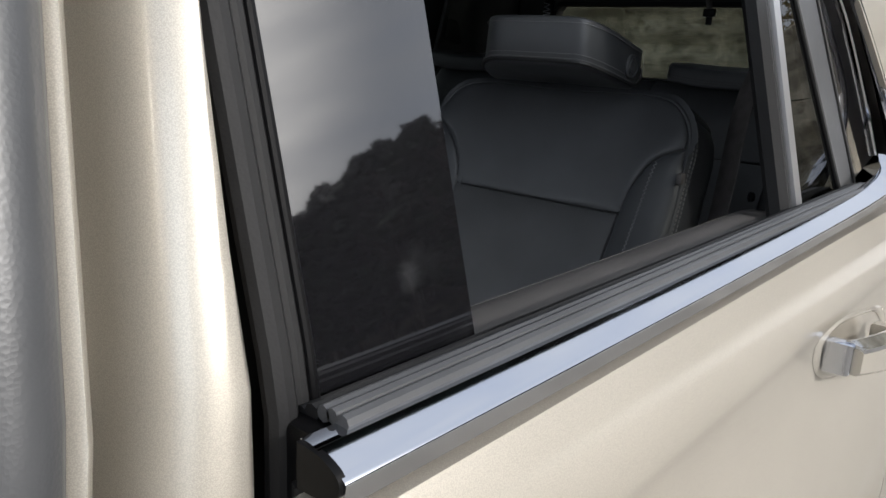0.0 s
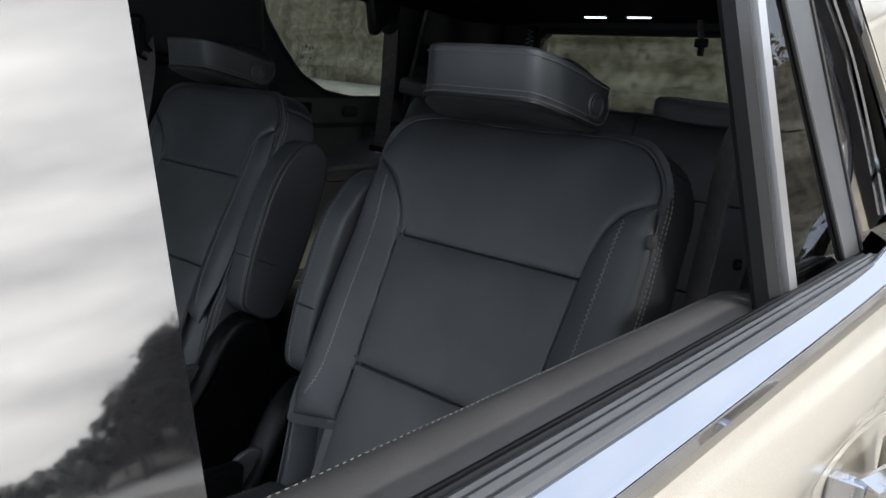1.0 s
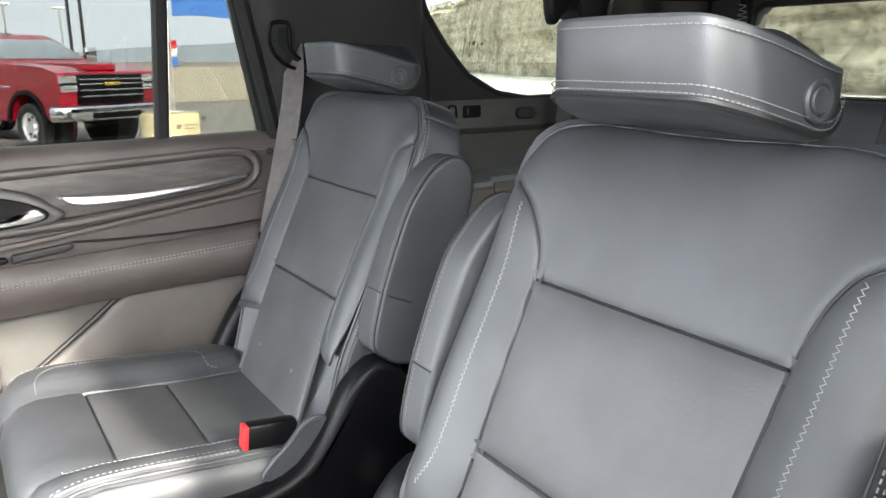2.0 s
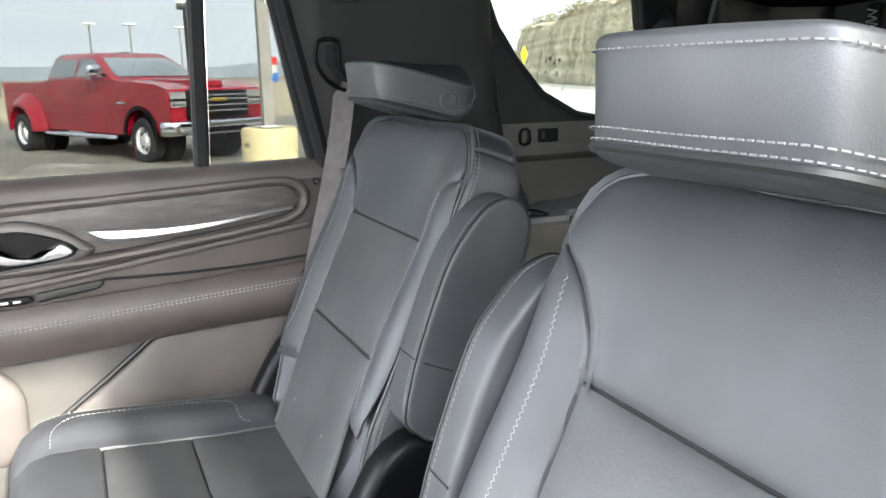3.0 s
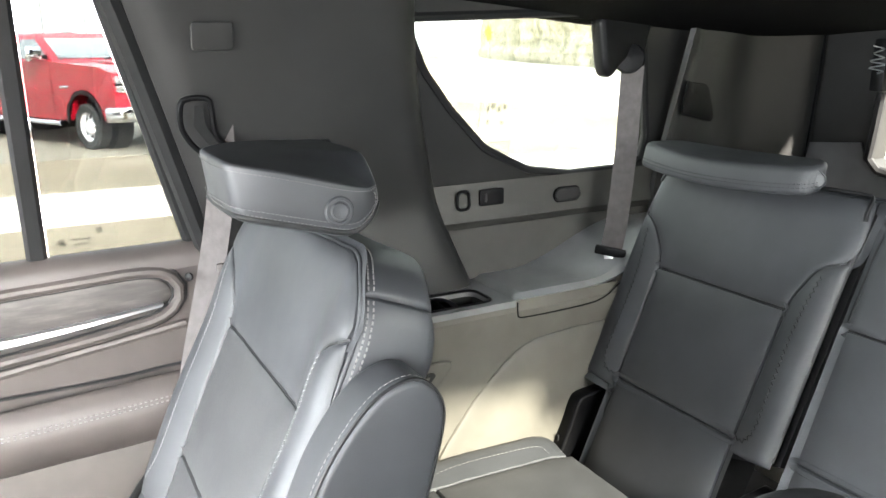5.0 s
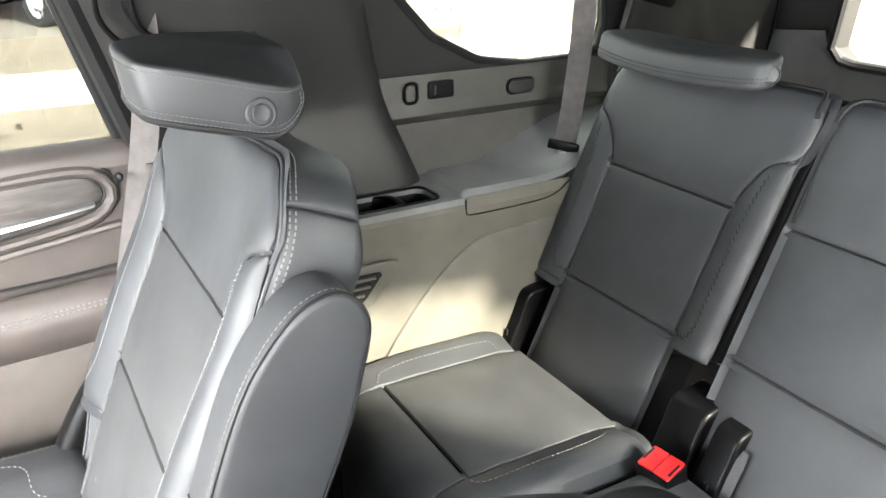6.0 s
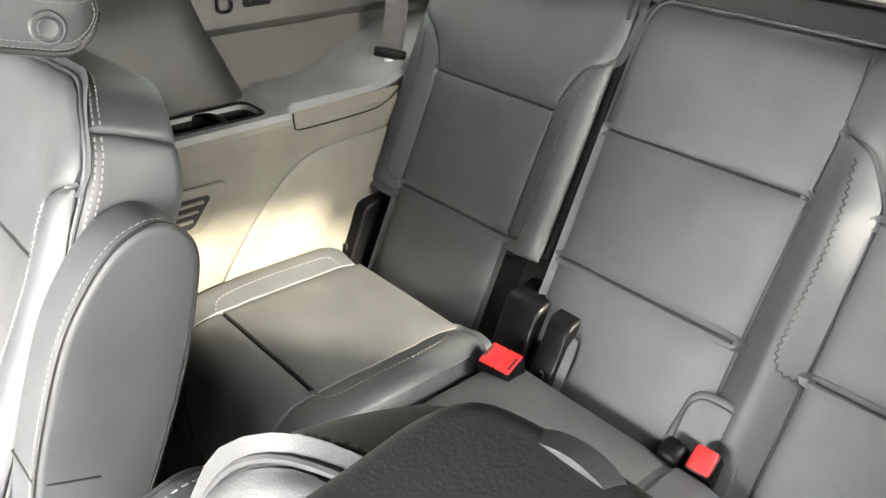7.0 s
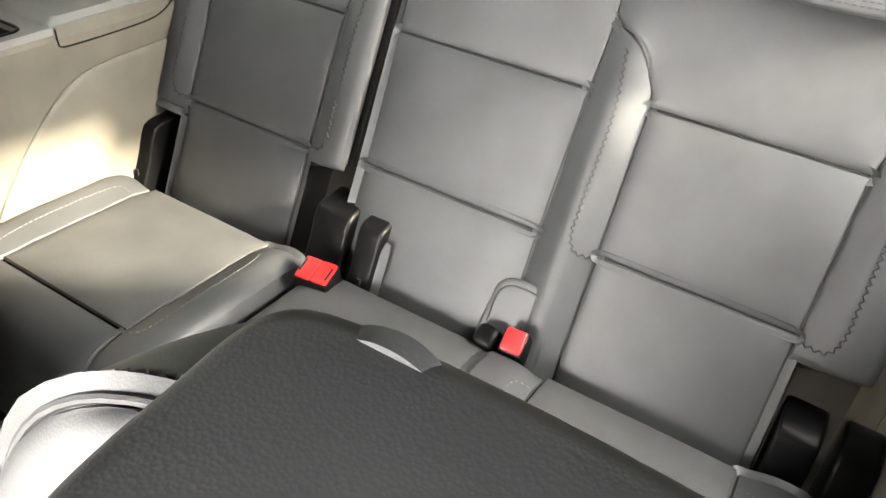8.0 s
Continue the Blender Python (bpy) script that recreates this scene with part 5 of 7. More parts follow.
    for s, w, f, r in ((0.02, 0.17, -0.005, -0.085), (0.15, 0.215, -0.005, -0.09), (0.35, 0.232, -0.006, -0.092), (0.50, 0.230, -0.01, -0.088), (0.57, 0.218, -0.015, -0.074), (0.605, 0.196, -0.018, -0.062), (0.625, 0.160, -0.02, -0.050)):
        o = Vector((bx, c, bz)) + U * s
        sec = [(w, f - 0.02), (w - 0.03, f), (-w + 0.03, f), (-w, f - 0.02), (-w, r + 0.03), (-w + 0.04, r), (w - 0.04, r), (w, r + 0.03)]
        loops.append([o + Vector((0, y, 0)) + N * n for y, n in sec])
    rings(bm, loops)
    part("back_shell", bm, LEATHER, root)
    # carpeted back between the rear edges of the gusset
    bm = B()
    loops = []
    for k in range(81):
        t = 0.01 + 0.98 * k / 80
        p = gus(t, 0.985, -0.002)
        mid = Vector((bx, c, bz)) + U * min(max((p - Vector((bx, c, bz))).dot(U), 0.12), 0.46) - N * 0.10
        loops.append([p + (mid - p) * f - N * 0.010 * math.sin(math.pi * f) for f in (0.0, 0.04, 0.12, 0.3, 0.6, 0.98)])
    rings(bm, loops, closed=False, caps=False)
    part("back_cover", bm, CARPET, root, "black carpet back cover")
    # head restraint with angled wings
    hx, hy = (0.893, -0.4765) if ib > 0 else (1.062, 0.4325)
    out = [(-0.0005, -0.058), (-0.002, -0.03), (-0.003, 0.0), (0.001, 0.048), (0.010, 0.070), (0.030, 0.092), (0.06, 0.114), (0.10, 0.133), (0.14, 0.142), (0.170, 0.142), (0.183, 0.126), (0.186, 0.07), (0.183, 0.0), (0.176, -0.07), (0.163, -0.087), (0.145, -0.0935), (0.10, -0.0945), (0.055, -0.0925), (0.024, -0.0880), (0.010, -0.0835), (0.004, -0.0780), (0.001, -0.070)]

    def hp(a, b, h):
        # a wedge: the underside falls towards the rear
        zb = 1.512 - 0.25 * min(max(a, 0.0), 0.14) + 0.044 * ease(0.11, 0.19, a) ** 1.6
        zt = 1.579 - 0.007 * ease(0.03, 0.17, a) - 0.20 * min(max(a, 0.0), 0.16) * ease(-0.01, -0.088, b) - 0.002
        f = h / 0.108
        return Vector((hx + a + 0.006 - 0.006 * f, hy + b * (1.15 - 0.14 * f - 0.02 * ease(0.09, 0.15, a) if b > 0 else 1.0), zb + (zt - zb) * f))

    bm = B()
    pillow(bm, out, 0.108, 0.0075, hp, 140, True, 5, lambda t: 1.0 + 0.02 * math.sin(math.pi * t) - 0.03 * (1 - t) ** 2)
    hr = part("head_restraint", bm, LEATHER, root, "black leather head restraint with angled wings", 60)
    line = [(0.150, 0.1438), (0.10, 0.1343), (0.06, 0.1155), (0.030, 0.0935), (0.010, 0.0712), (0.001, 0.049), (-0.003, 0.0), (-0.0025, -0.03), (-0.001, -0.0585), (0.0006, -0.0706), (0.0036, -0.0788), (0.0098, -0.0846), (0.024, -0.0890), (0.055, -0.0936), (0.10, -0.0957), (0.145, -0.0948), (0.163, -0.0882), (0.174, -0.074)]
    lp = resample(line, 120)
    cen = resample(out, 140, True, True).mean(axis=0)

    def hs(t, h, o=0.0):
        i = min(max(t, 0), 1) * 119
        k = min(int(i), 118)
        p = lp[k] + (lp[k + 1] - lp[k]) * (i - k)
        d = lp[k + 1] - lp[k]
        nn = np.array([-d[1], d[0]]) / (np.linalg.norm(d) + 1e-9)
        if float(np.dot(nn, p - cen)) < 0:
            nn = -nn
        g = h / 0.108
        q = cen + (p - cen) * (1.0 + 0.02 * math.sin(math.pi * g) - 0.03 * (1 - g) ** 2)
        q = q + nn * o
        return hp(q[0], q[1], h)

    bm = B()
    for h0, turn, top_end in ((0.017, 0.945, 0.090), (0.027, 0.925, 0.086), (0.094, 1.0, 0.094)):
        way = [(turn * k / 60, h0) for k in range(61)]
        if turn < 1.0:
            # the rows turn up along the end of the wing
            way += [(turn + 0.045 * math.sin(q), h0 + 0.022 * (1 - math.cos(q))) for q in np.linspace(0.2, math.pi / 2, 6)]
            way += [(turn + 0.047, h0 + 0.022 + (top_end - h0 - 0.022) * q) for q in np.linspace(0.15, 1.0, 6)]
        way = [hs(t, h, 0.0006) for t, h in way]
        run = [0.0]
        for p, q in zip(way, way[1:]):
            run.append(run[-1] + (q - p).length)
        at = lambda d: Vector([np.interp(d, run, [p[i] for p in way]) for i in range(3)])
        m = int(run[-1] / 0.0050)
        for k in range(m):
            tube(bm, [at(run[-1] * k / m), at(run[-1] * (k + 0.66) / m)], 0.0006, 4)
    part("stitching", bm, THREAD_SEAT, hr)
    bm = B()
    tube(bm, [hs(k / 80, 0.010, 0.0) for k in range(81)], 0.003, 6)
    part("piping", bm, CORD, hr)
    # release button on the driver's side wing
    wing = Vector(hp(0.118, -0.0945, 0.052))
    nrm = Vector((-0.05, -1.0, 0.03))
    bm = B()
    lathe(bm, [(0.0172, -0.004), (0.0172, 0.002), (0.0155, 0.004), (0.0130, 0.004), (0.0122, 0.0015), (0.001, 0.001)], wing, nrm, 28)
    bt = part("release_button", bm, LEATHER, hr, "round button")
    bm = B()
    lathe(bm, [(0.0105, 0.0), (0.0105, 0.003), (0.0090, 0.0042), (0.006, 0.0034), (0.001, 0.003)], wing, nrm, 24)
    part("button_centre", bm, LEATHER, bt)
    # soft lip at the rear edge of its top
    bm = B()
    loops = []
    for k in range(13):
        f = k / 12
        y = 0.118 - 0.027 * f
        w = 0.0035 * math.sin(math.pi * f) ** 0.7 + 0.001
        p = hp(0.178, y, 0.103)
        loops.append([p + Vector((dx, 0, dz)) for dx, dz in ((-0.004, -0.004), (-0.002 + 0.3 * w, w * 0.9), (0.004 + 0.5 * w, w), (0.006, -0.004))])
    rings(bm, loops)
    part("rear_lip", bm, LEATHER, hr)
    # cushion
    ct = 0.925
    cform = lambda dy, u: 0.022 * ease(0.16, 0.215, abs(dy)) * ease(0.5, 0.35, u) + 0.03 * ease(0.0, 0.45, u)

    def cs(y, u, out=0.0):
        dy = y - c
        a, sg = abs(dy), (1 if dy >= 0 else -1)
        th = ph = drop = 0.0
        hw = 0.265 if sg != ib else 0.225
        if a > hw:
            th = min((a - hw) / 0.035, math.pi / 2)
            drop -= 0.035 * (1 - math.cos(th)) + max(0.0, a - hw - 0.035 * math.pi / 2)
            a = hw + 0.035 * math.sin(th)
        ua = u
        if u > 0.40:
            ph = min((u - 0.40) / 0.06, math.pi / 2)
            drop -= 0.06 * (1 - math.cos(ph)) + max(0.0, u - 0.40 - 0.06 * math.pi / 2)
            ua = 0.40 + 0.06 * math.sin(ph)
        o = Vector((-math.sin(ph), sg * math.sin(th), math.cos(th) * math.cos(ph))).normalized()
        return Vector((bx + 0.02 - ua, c + sg * a, ct - 0.03 + cform(dy, u) + drop)) + o * out

    def panel(nm, y0, y1, u0, u1, mat=PERF, h=0.010, cut=0.0):
        bm = B()
        quilt(bm, [(c + y0, u0), (c + y1, u0)], [(c + y0 + cut, u1), (c + y1 - cut, u1)], [(c + y0, u0), (c + y0 + cut, u1)], [(c + y1, u0), (c + y1 - cut, u1)], cs, 18, 14, h, 0.016)
        return part(nm, bm, mat, root)

    panel("cushion_insert", -0.150, 0.150, -0.02, 0.1717)
    panel("cushion_insert", -0.150, 0.150, 0.1723, 0.3197)
    panel("front_roll", -0.162, 0.162, 0.3203, 0.60, LEATHER, 0.012)
    for sg in (-1, 1):
        k = lambda pts: pts if sg > 0 else mirror2(pts, c)
        bm = B()
        e = 0.04 if sg != ib else 0.0
        quilt(bm, k([(c + 0.1515, 0.0), (c + e + 0.242, 0.0)]), k([(c + 0.163, 0.60), (c + e + 0.25, 0.58)]), k([(c + 0.1515, 0.0), (c + 0.1525, 0.3), (c + 0.163, 0.60)]), k([(c + e + 0.242, 0.0), (c + e + 0.242, 0.36), (c + e + 0.25, 0.58)]), cs, 14, 28, 0.012, 0.018)
        part("cushion_bolster", bm, LEATHER, root)
        bm = B()
        quilt(bm, k([(c + e + 0.2435, 0.0), (c + e + 0.36, 0.0)]), k([(c + e + 0.2515, 0.58), (c + e + 0.36, 0.56)]), k([(c + e + 0.2435, 0.0), (c + e + 0.2435, 0.36), (c + e + 0.2515, 0.58)]), k([(c + e + 0.36, 0.0), (c + e + 0.36, 0.56)]), cs, 10, 22, 0.006, 0.012)
        part("cushion_side", bm, LEATHER, root)
        for off in (0.236, 0.229):
            bm = B()
            stitches(bm, k([(c + e + off, 0.02), (c + e + off, 0.3), (c + e + off + 0.004, 0.46), (c + e + off + 0.01, 0.56)]), lambda a, b, o: cs(a, b, o + 0.008), 0.0055, 0.003, 0.0007, 0.0005)
            part("cushion_stitching", bm, THREAD_DULL, root)
        bm = B()
        stitches(bm, k([(c + 0.170, 0.06), (c + 0.182, 0.075), (c + e + 0.200, 0.10), (c + e + 0.205, 0.26), (c + e + 0.200, 0.36), (c + e * 0.5 + 0.185, 0.395), (c + 0.166, 0.40)]), lambda a, b, o: cs(a, b, o + 0.0121), 0.0055, 0.003, 0.0008, 0.0005)
        part("cushion_stitching", bm, THREAD, root)
    for line in ([(c - 0.150, 0.172), (c + 0.150, 0.172)], [(c - 0.151, 0.320), (c + 0.151, 0.320)], [(c - 0.1508, 0.0), (c - 0.152, 0.3), (c - 0.162, 0.58)], [(c + 0.1508, 0.0), (c + 0.152, 0.3), (c + 0.162, 0.58)]):
        bm = B()
        tube(bm, on(line, cs, 0.0002), 0.0014, 6)
        part("seam_piping", bm, CORD, root)
    bm = B()
    box(bm, bx - 0.42, bx + 0.06, c - 0.235, c + 0.235, 0.66, 0.87, 0.03, 3)
    part("cushion_base", bm, PLASTIC, root)
    for y in (-0.2, 0.2):
        bm = B()
        box(bm, bx - 0.45, bx + 0.10, c + y - 0.03, c + y + 0.03, 0.50, 0.67, 0.01)
        part("seat_rail", bm, PLASTIC, root)
    # recliner covers
    for sg in (-1, 1):
        bm = B()
        front = [(bx - 0.40, 0.90), (bx - 0.2, 0.875), (bx - 0.07, 0.885)] if sg == ib else [(bx - 0.06, 0.74), (bx - 0.05, 0.84)]
        pillow(bm, front + [(bx - 0.005, 0.94), (bx + 0.045, 1.02), (bx + 0.095, 1.055), (bx + 0.14, 1.04), (bx + 0.165, 0.96), (bx + 0.16, 0.75), (bx + 0.14, 0.62)] + ([(bx - 0.38, 0.62), (bx - 0.42, 0.80)] if sg == ib else [(bx - 0.04, 0.62)]), 0.055, 0.018, lambda a, b, h: (a, c + sg * (0.247 + h), b), 64)
        part("recliner_cover", bm, PLASTIC, root, "satin black plastic side cover")
    # folded-up armrest on the aisle side
    bm = B()
    top = 0.012 if ib > 0 else 0.0
    arm = [(0.225, 0.010), (0.208, -0.020), (0.206, -0.055), (0.224, -0.082), (0.30, -0.090), (0.42, -0.088), (0.485, -0.080), (0.535 - top, -0.070), (0.557 - top, -0.053), (0.566 - top, -0.030), (0.560 - top, -0.010), (0.538 - top, 0.011), (0.50 - top, 0.026), (0.45, 0.035), (0.38, 0.034), (0.30, 0.027)]

    def ap(a, b, h):
        return Vector((bx, c, bz)) + U * a + N * b + Vector((0, ib * (0.250 + h), 0))

    wide = 0.052 if ib > 0 else 0.064
    pillow(bm, arm, wide, 0.008, ap, 120, True, 5)
    am = part("armrest", bm, LEATHER, root, "raised leather armrest", 60)
    al = resample(arm, 130, True, True)
    ac = al.mean(axis=0)
    bm = B()
    for k in range(130):
        p, q = al[k], al[(k + 1) % 130]
        tube(bm, [ap(*p, wide - 0.013), ap(*(p + (q - p) * 0.6), wide - 0.013)], 0.0007, 4)
    part("stitching", bm, THREAD_DULL, am)
    bm = B()
    tube(bm, [ap(*(ac + (p - ac) * 0.995), wide - 0.004) for p in al], 0.0020, 6, True)
    part("seam", bm, CORD, am)
    # cross seam of its lower end
    bm = B()
    tube(bm, [ap(0.31, 0.0285 - (0.0285 + 0.03) * max((h - wide + 0.004) / 0.02, 0.0), min(h, wide + 0.0002)) for h in np.linspace(0.004, wide + 0.016, 16)], 0.0014, 6)
    part("seam", bm, CORD, am)
    # buckle lying in a leather pouch at the cushion's aisle edge
    lie = pose(bx - 0.079, c + ib * 0.247, 0.953, 0, 6, 0)
    bm = B()
    box(bm, -0.042, 0.042, -0.013, 0.013, -0.021, 0.021, 0.005, turn=lie)
    bk = part("buckle", bm, PLASTIC, root)
    bm = B()
    box(bm, -0.048, -0.040, -0.012, 0.012, -0.020, 0.020, 0.002, turn=lie)
    part("release", bm, RED, bk, "red release button")
    bm = B()
    pillow(bm, [(bx - 0.105, 0.885), (bx - 0.088, 0.912), (bx - 0.060, 0.936), (bx - 0.030, 0.966), (bx, 0.972), (bx + 0.018, 0.955), (bx + 0.012, 0.91), (bx - 0.01, 0.880), (bx - 0.06, 0.870)], 0.010, 0.004, lambda a, b, h: (a, c + ib * (0.262 + h), b), 48)
    pc = part("buckle_pouch", bm, LEATHER, root, "leather pouch round the buckle")
    bm = B()
    tube(bm, [(a, c + ib * 0.2725, b) for a, b in resample([(bx - 0.096, 0.885), (bx - 0.082, 0.908), (bx - 0.056, 0.930), (bx - 0.028, 0.957), (bx - 0.002, 0.963)], 30)], 0.0012, 6)
    part("pouch_seam", bm, CORD, pc)
    for y in (-0.08, 0.085):
        bm = B()
        p = surf(c + y, 0.10, 0.009)
        lathe(bm, [(0.004, -0.002), (0.004, 0.001), (0.001, 0.0015)], p, N, 12)
        part("anchor_tag", bm, THREAD_DULL, root)
    return root


seat(-0.425, 0.0, 1, "black leather captain's chair with grey stitching behind the driver")
seat(0.452, 0.106, -1, "black leather captain's chair with grey stitching on the passenger side")


def rear_seat(name, label, spans, y0, y1, rests, low=0.193):
    """A third-row seat. spans: (inner y, outer y) of each padded insert; rests: y centres of its head restraints."""
    root = thing(name, label, "car seat", (1.7, (y0 + y1) / 2, 0.5), "third-row seats")
    bx, bz = 1.755, 0.895
    yc, half = (y0 + y1) / 2, (y1 - y0) / 2 - 0.018

    def form(dy, s):
        y = yc + dy
        f = 0.0
        for a, b, lo, hi in spans:
            if lo <= y <= hi:
                f = 0.012 * (ease(a + 0.0, a - 0.05, y) + ease(b, b + 0.05, y)) * ease(0.6, 0.48, s)
                # flat again where it meets its neighbour on the same seat
                for e in (lo, hi):
                    if y0 + 0.05 < e < y1 - 0.05:
                        f *= ease(0.0, 0.045, abs(y - e))
        return f

    surf, U, N = backrest(bx, bz, yc, half, 23.7, form, 0.590, 0.018, 0.035)
    for a, b, lo, hi in spans:
        open_lo, open_hi = a - lo > 0.03, hi - b > 0.03
        bm = B()
        quilt(bm, [(a, -0.04), (b, -0.04)], [(a, low - 0.0007), (b, low - 0.0007)], [(a, -0.04), (a, low - 0.0007)], [(b, -0.04), (b, low - 0.0007)], surf, 18, 14, 0.009, 0.014)
        part("lower_back_panel", bm, LEATHER, root)
        bm = B()
        quilt(bm, [(a, low + 0.0007), (b, low + 0.0007)], [(a - 0.003, 0.4193), (b + 0.003, 0.4193)], [(a, low + 0.0007), (a - 0.003, 0.4193)], [(b, low + 0.0007), (b + 0.003, 0.4193)], surf, 18, 14, 0.009, 0.014)
        part("back_insert", bm, LEATHER, root)
        la = [(a - 0.003, 0.4207), (a - 0.012, 0.455), (a - 0.04, 0.498), (lo + 0.004, 0.522), (lo + 0.002, 0.59), (lo + 0.01, 0.625)] if open_lo else [(a - 0.003, 0.4207), (a - 0.006, 0.52), (a, 0.625)]
        ra = [(b + 0.003, 0.4207), (b + 0.012, 0.455), (b + 0.04, 0.498), (hi - 0.004, 0.522), (hi - 0.002, 0.59), (hi - 0.01, 0.625)] if open_hi else [(b + 0.003, 0.4207), (b + 0.006, 0.52), (b, 0.625)]
        bm = B()
        quilt(bm, [(a - 0.003, 0.4207), (b + 0.003, 0.4207)], [la[-1], ra[-1]], la, ra, surf, 24, 20, 0.010, 0.015)
        part("upper_back_panel", bm, LEATHER, root)
        bm = B()
        tube(bm, on([(a - 0.002, 0.42), (b + 0.002, 0.42)], surf, 0.001), 0.0022, 6)
        part("seam_piping", bm, CORD, root)
        for ln, use in (([(a, low), (b, low)], True), (la[:4], open_lo), (ra[:4], open_hi), ([(a, 0.0), (a, 0.3), (a - 0.003, 0.42)], True), ([(b, 0.0), (b, 0.3), (b + 0.003, 0.42)], True)):
            if use:
                bm = B()
                tube(bm, on(ln, surf, -0.0004), 0.0013, 6)
                part("seam_piping", bm, CORD, root)
        for flag, e, f_, sd in ((open_lo, a, lo, -1), (open_hi, b, hi, 1)):
            if not flag:
                continue
            deep = -0.03 if abs(f_ - y0) > 0.05 and abs(f_ - y1) > 0.05 else 0.172
            inner = [(e + sd * 0.002, deep), (e + sd * 0.002, 0.21), (e + sd * 0.005, 0.4193), (e + sd * 0.014, 0.452), (e + sd * 0.042, 0.494), (f_ - sd * 0.012, 0.512)]
            outer = [(f_ - sd * 0.001, deep + 0.006), (f_ - sd * 0.001, 0.3), (f_ - sd * 0.003, 0.518)]
            bm = B()
            quilt(bm, [inner[0], outer[0]], [inner[-1], outer[-1]], inner, outer, surf, 12, 28, 0.008, 0.018)
            bol = part("bolster", bm, LEATHER, root)
            mid = (e + f_) / 2 - sd * 0.002
            bm = B()
            stitches(bm, [(mid + sd * 0.012, 0.485), (mid, 0.40), (mid, 0.27), (mid, 0.225), (mid - sd * 0.012, 0.200), (e + sd * 0.006, 0.198)], lambda p, q, o: surf(p, q, o + 0.0076), 0.0026, 0.0026, 0.0012, 0.0008, 0.0024)
            part("stitching", bm, THREAD_DARK, bol)
    # edges: side walls of the padding and the shell behind
    bm = B()
    loops = []
    for s, f, r, cut in ((-0.05, -0.004, -0.08, 0.085), (0.16, -0.004, -0.09, 0.085), (0.185, -0.004, -0.09, 0.0), (0.5, -0.008, -0.09, 0.0), (0.60, -0.03, -0.085, 0.0)):
        o = Vector((bx, yc, bz)) + U * s
        w = half + 0.016 - cut
        sec = [(w, f - 0.012), (w - 0.015, f), (-w + 0.015, f), (-w, f - 0.012), (-w, r), (w, r)]
        loops.append([o + Vector((0, y, 0)) + N * n for y, n in sec])
    rings(bm, loops)
    part("back_shell", bm, CARPET, root, "black carpet backing")
    bm = B()
    quilt(bm, [(y0 + 0.012, 0.628), (y1 - 0.012, 0.628)], [(y0 + 0.012, 0.69), (y1 - 0.012, 0.69)], [(y0 + 0.012, 0.628), (y0 + 0.012, 0.69)], [(y1 - 0.012, 0.628), (y1 - 0.012, 0.69)], surf, 30, 8, 0.008, 0.012)
    part("top_gusset", bm, LEATHER, root)
    bm = B()
    tube(bm, on([(y0 + 0.01, 0.585), (y0 + 0.02, 0.624), (y0 + 0.06, 0.632), (yc, 0.628), (y1 - 0.06, 0.632), (y1 - 0.02, 0.624), (y1 - 0.01, 0.585)], surf, 0.008, 60), 0.0034, 6)
    part("top_piping", bm, CORD, root)
    for y in (y0 + 0.0035, y1 - 0.0035):
        bm = B()
        tube(bm, on([(y, 0.19), (y, 0.4), (y, 0.60)], surf, -0.001), 0.0048, 8)
        part("edge_piping", bm, CORD, root)
    # cushion
    cz = 0.945

    def cs(y, u, out=0.0):
        dy = y - yc
        hw = (y1 - y0) / 2 - 0.03
        a, sg = abs(dy), (1 if dy >= 0 else -1)
        th = ph = drop = 0.0
        if a > hw:
            th = min((a - hw) / 0.03, math.pi / 2)
            drop -= 0.03 * (1 - math.cos(th)) + max(0.0, a - hw - 0.03 * math.pi / 2)
            a = hw + 0.03 * math.sin(th)
        ua = u
        if u > 0.34:
            ph = min((u - 0.34) / 0.06, math.pi / 2)
            drop -= 0.06 * (1 - math.cos(ph)) + max(0.0, u - 0.34 - 0.06 * math.pi / 2)
            ua = 0.34 + 0.06 * math.sin(ph)
        o = Vector((-math.sin(ph), sg * math.sin(th), math.cos(th) * math.cos(ph))).normalized()
        lift = 0.008 * ease(0.05, 0.3, u) - 0.012 * (1 - ease(0, 0.08, u))
        for a_, b_, lo, hi in spans:
            if lo <= y <= hi:
                lift += 0.010 * (ease(a_, a_ - 0.05, y) * (a_ - lo > 0.03) + ease(b_, b_ + 0.05, y) * (hi - b_ > 0.03)) * ease(0.4, 0.2, u)
        return Vector((1.745 - ua, yc + sg * a, cz - 0.008 + lift + drop)) + o * out

    for a, b, lo, hi in spans:
        ol, oh = a - lo > 0.03, hi - b > 0.03
        for u0, u1, nm in ((0.02, 0.315, "cushion_insert"), (0.319, 0.62, "front_roll")):
            bm = B()
            quilt(bm, [(a, u0), (b, u0)], [(a, u1), (b, u1)], [(a, u0), (a, u1)], [(b, u0), (b, u1)], cs, 18, 18, 0.010, 0.016)
            part(nm, bm, PERF if u0 < 0.1 else LEATHER, root)
        for flag, e, f_, sd in ((ol, a, lo, -1), (oh, b, hi, 1)):
            if not flag:
                continue
            bm = B()
            k = sd * 0.002
            quilt(bm, [(e + k, 0.03), (f_ + sd * 0.02, 0.03)], [(e + k, 0.62), (f_ + sd * 0.02, 0.60)], [(e + k, 0.03), (e + k, 0.62)], [(f_ + sd * 0.02, 0.03), (f_ + sd * 0.02, 0.60)], cs, 12, 26, 0.011, 0.016)
            part("cushion_bolster", bm, LEATHER, root)
            bm = B()
            m = e + sd * 0.030
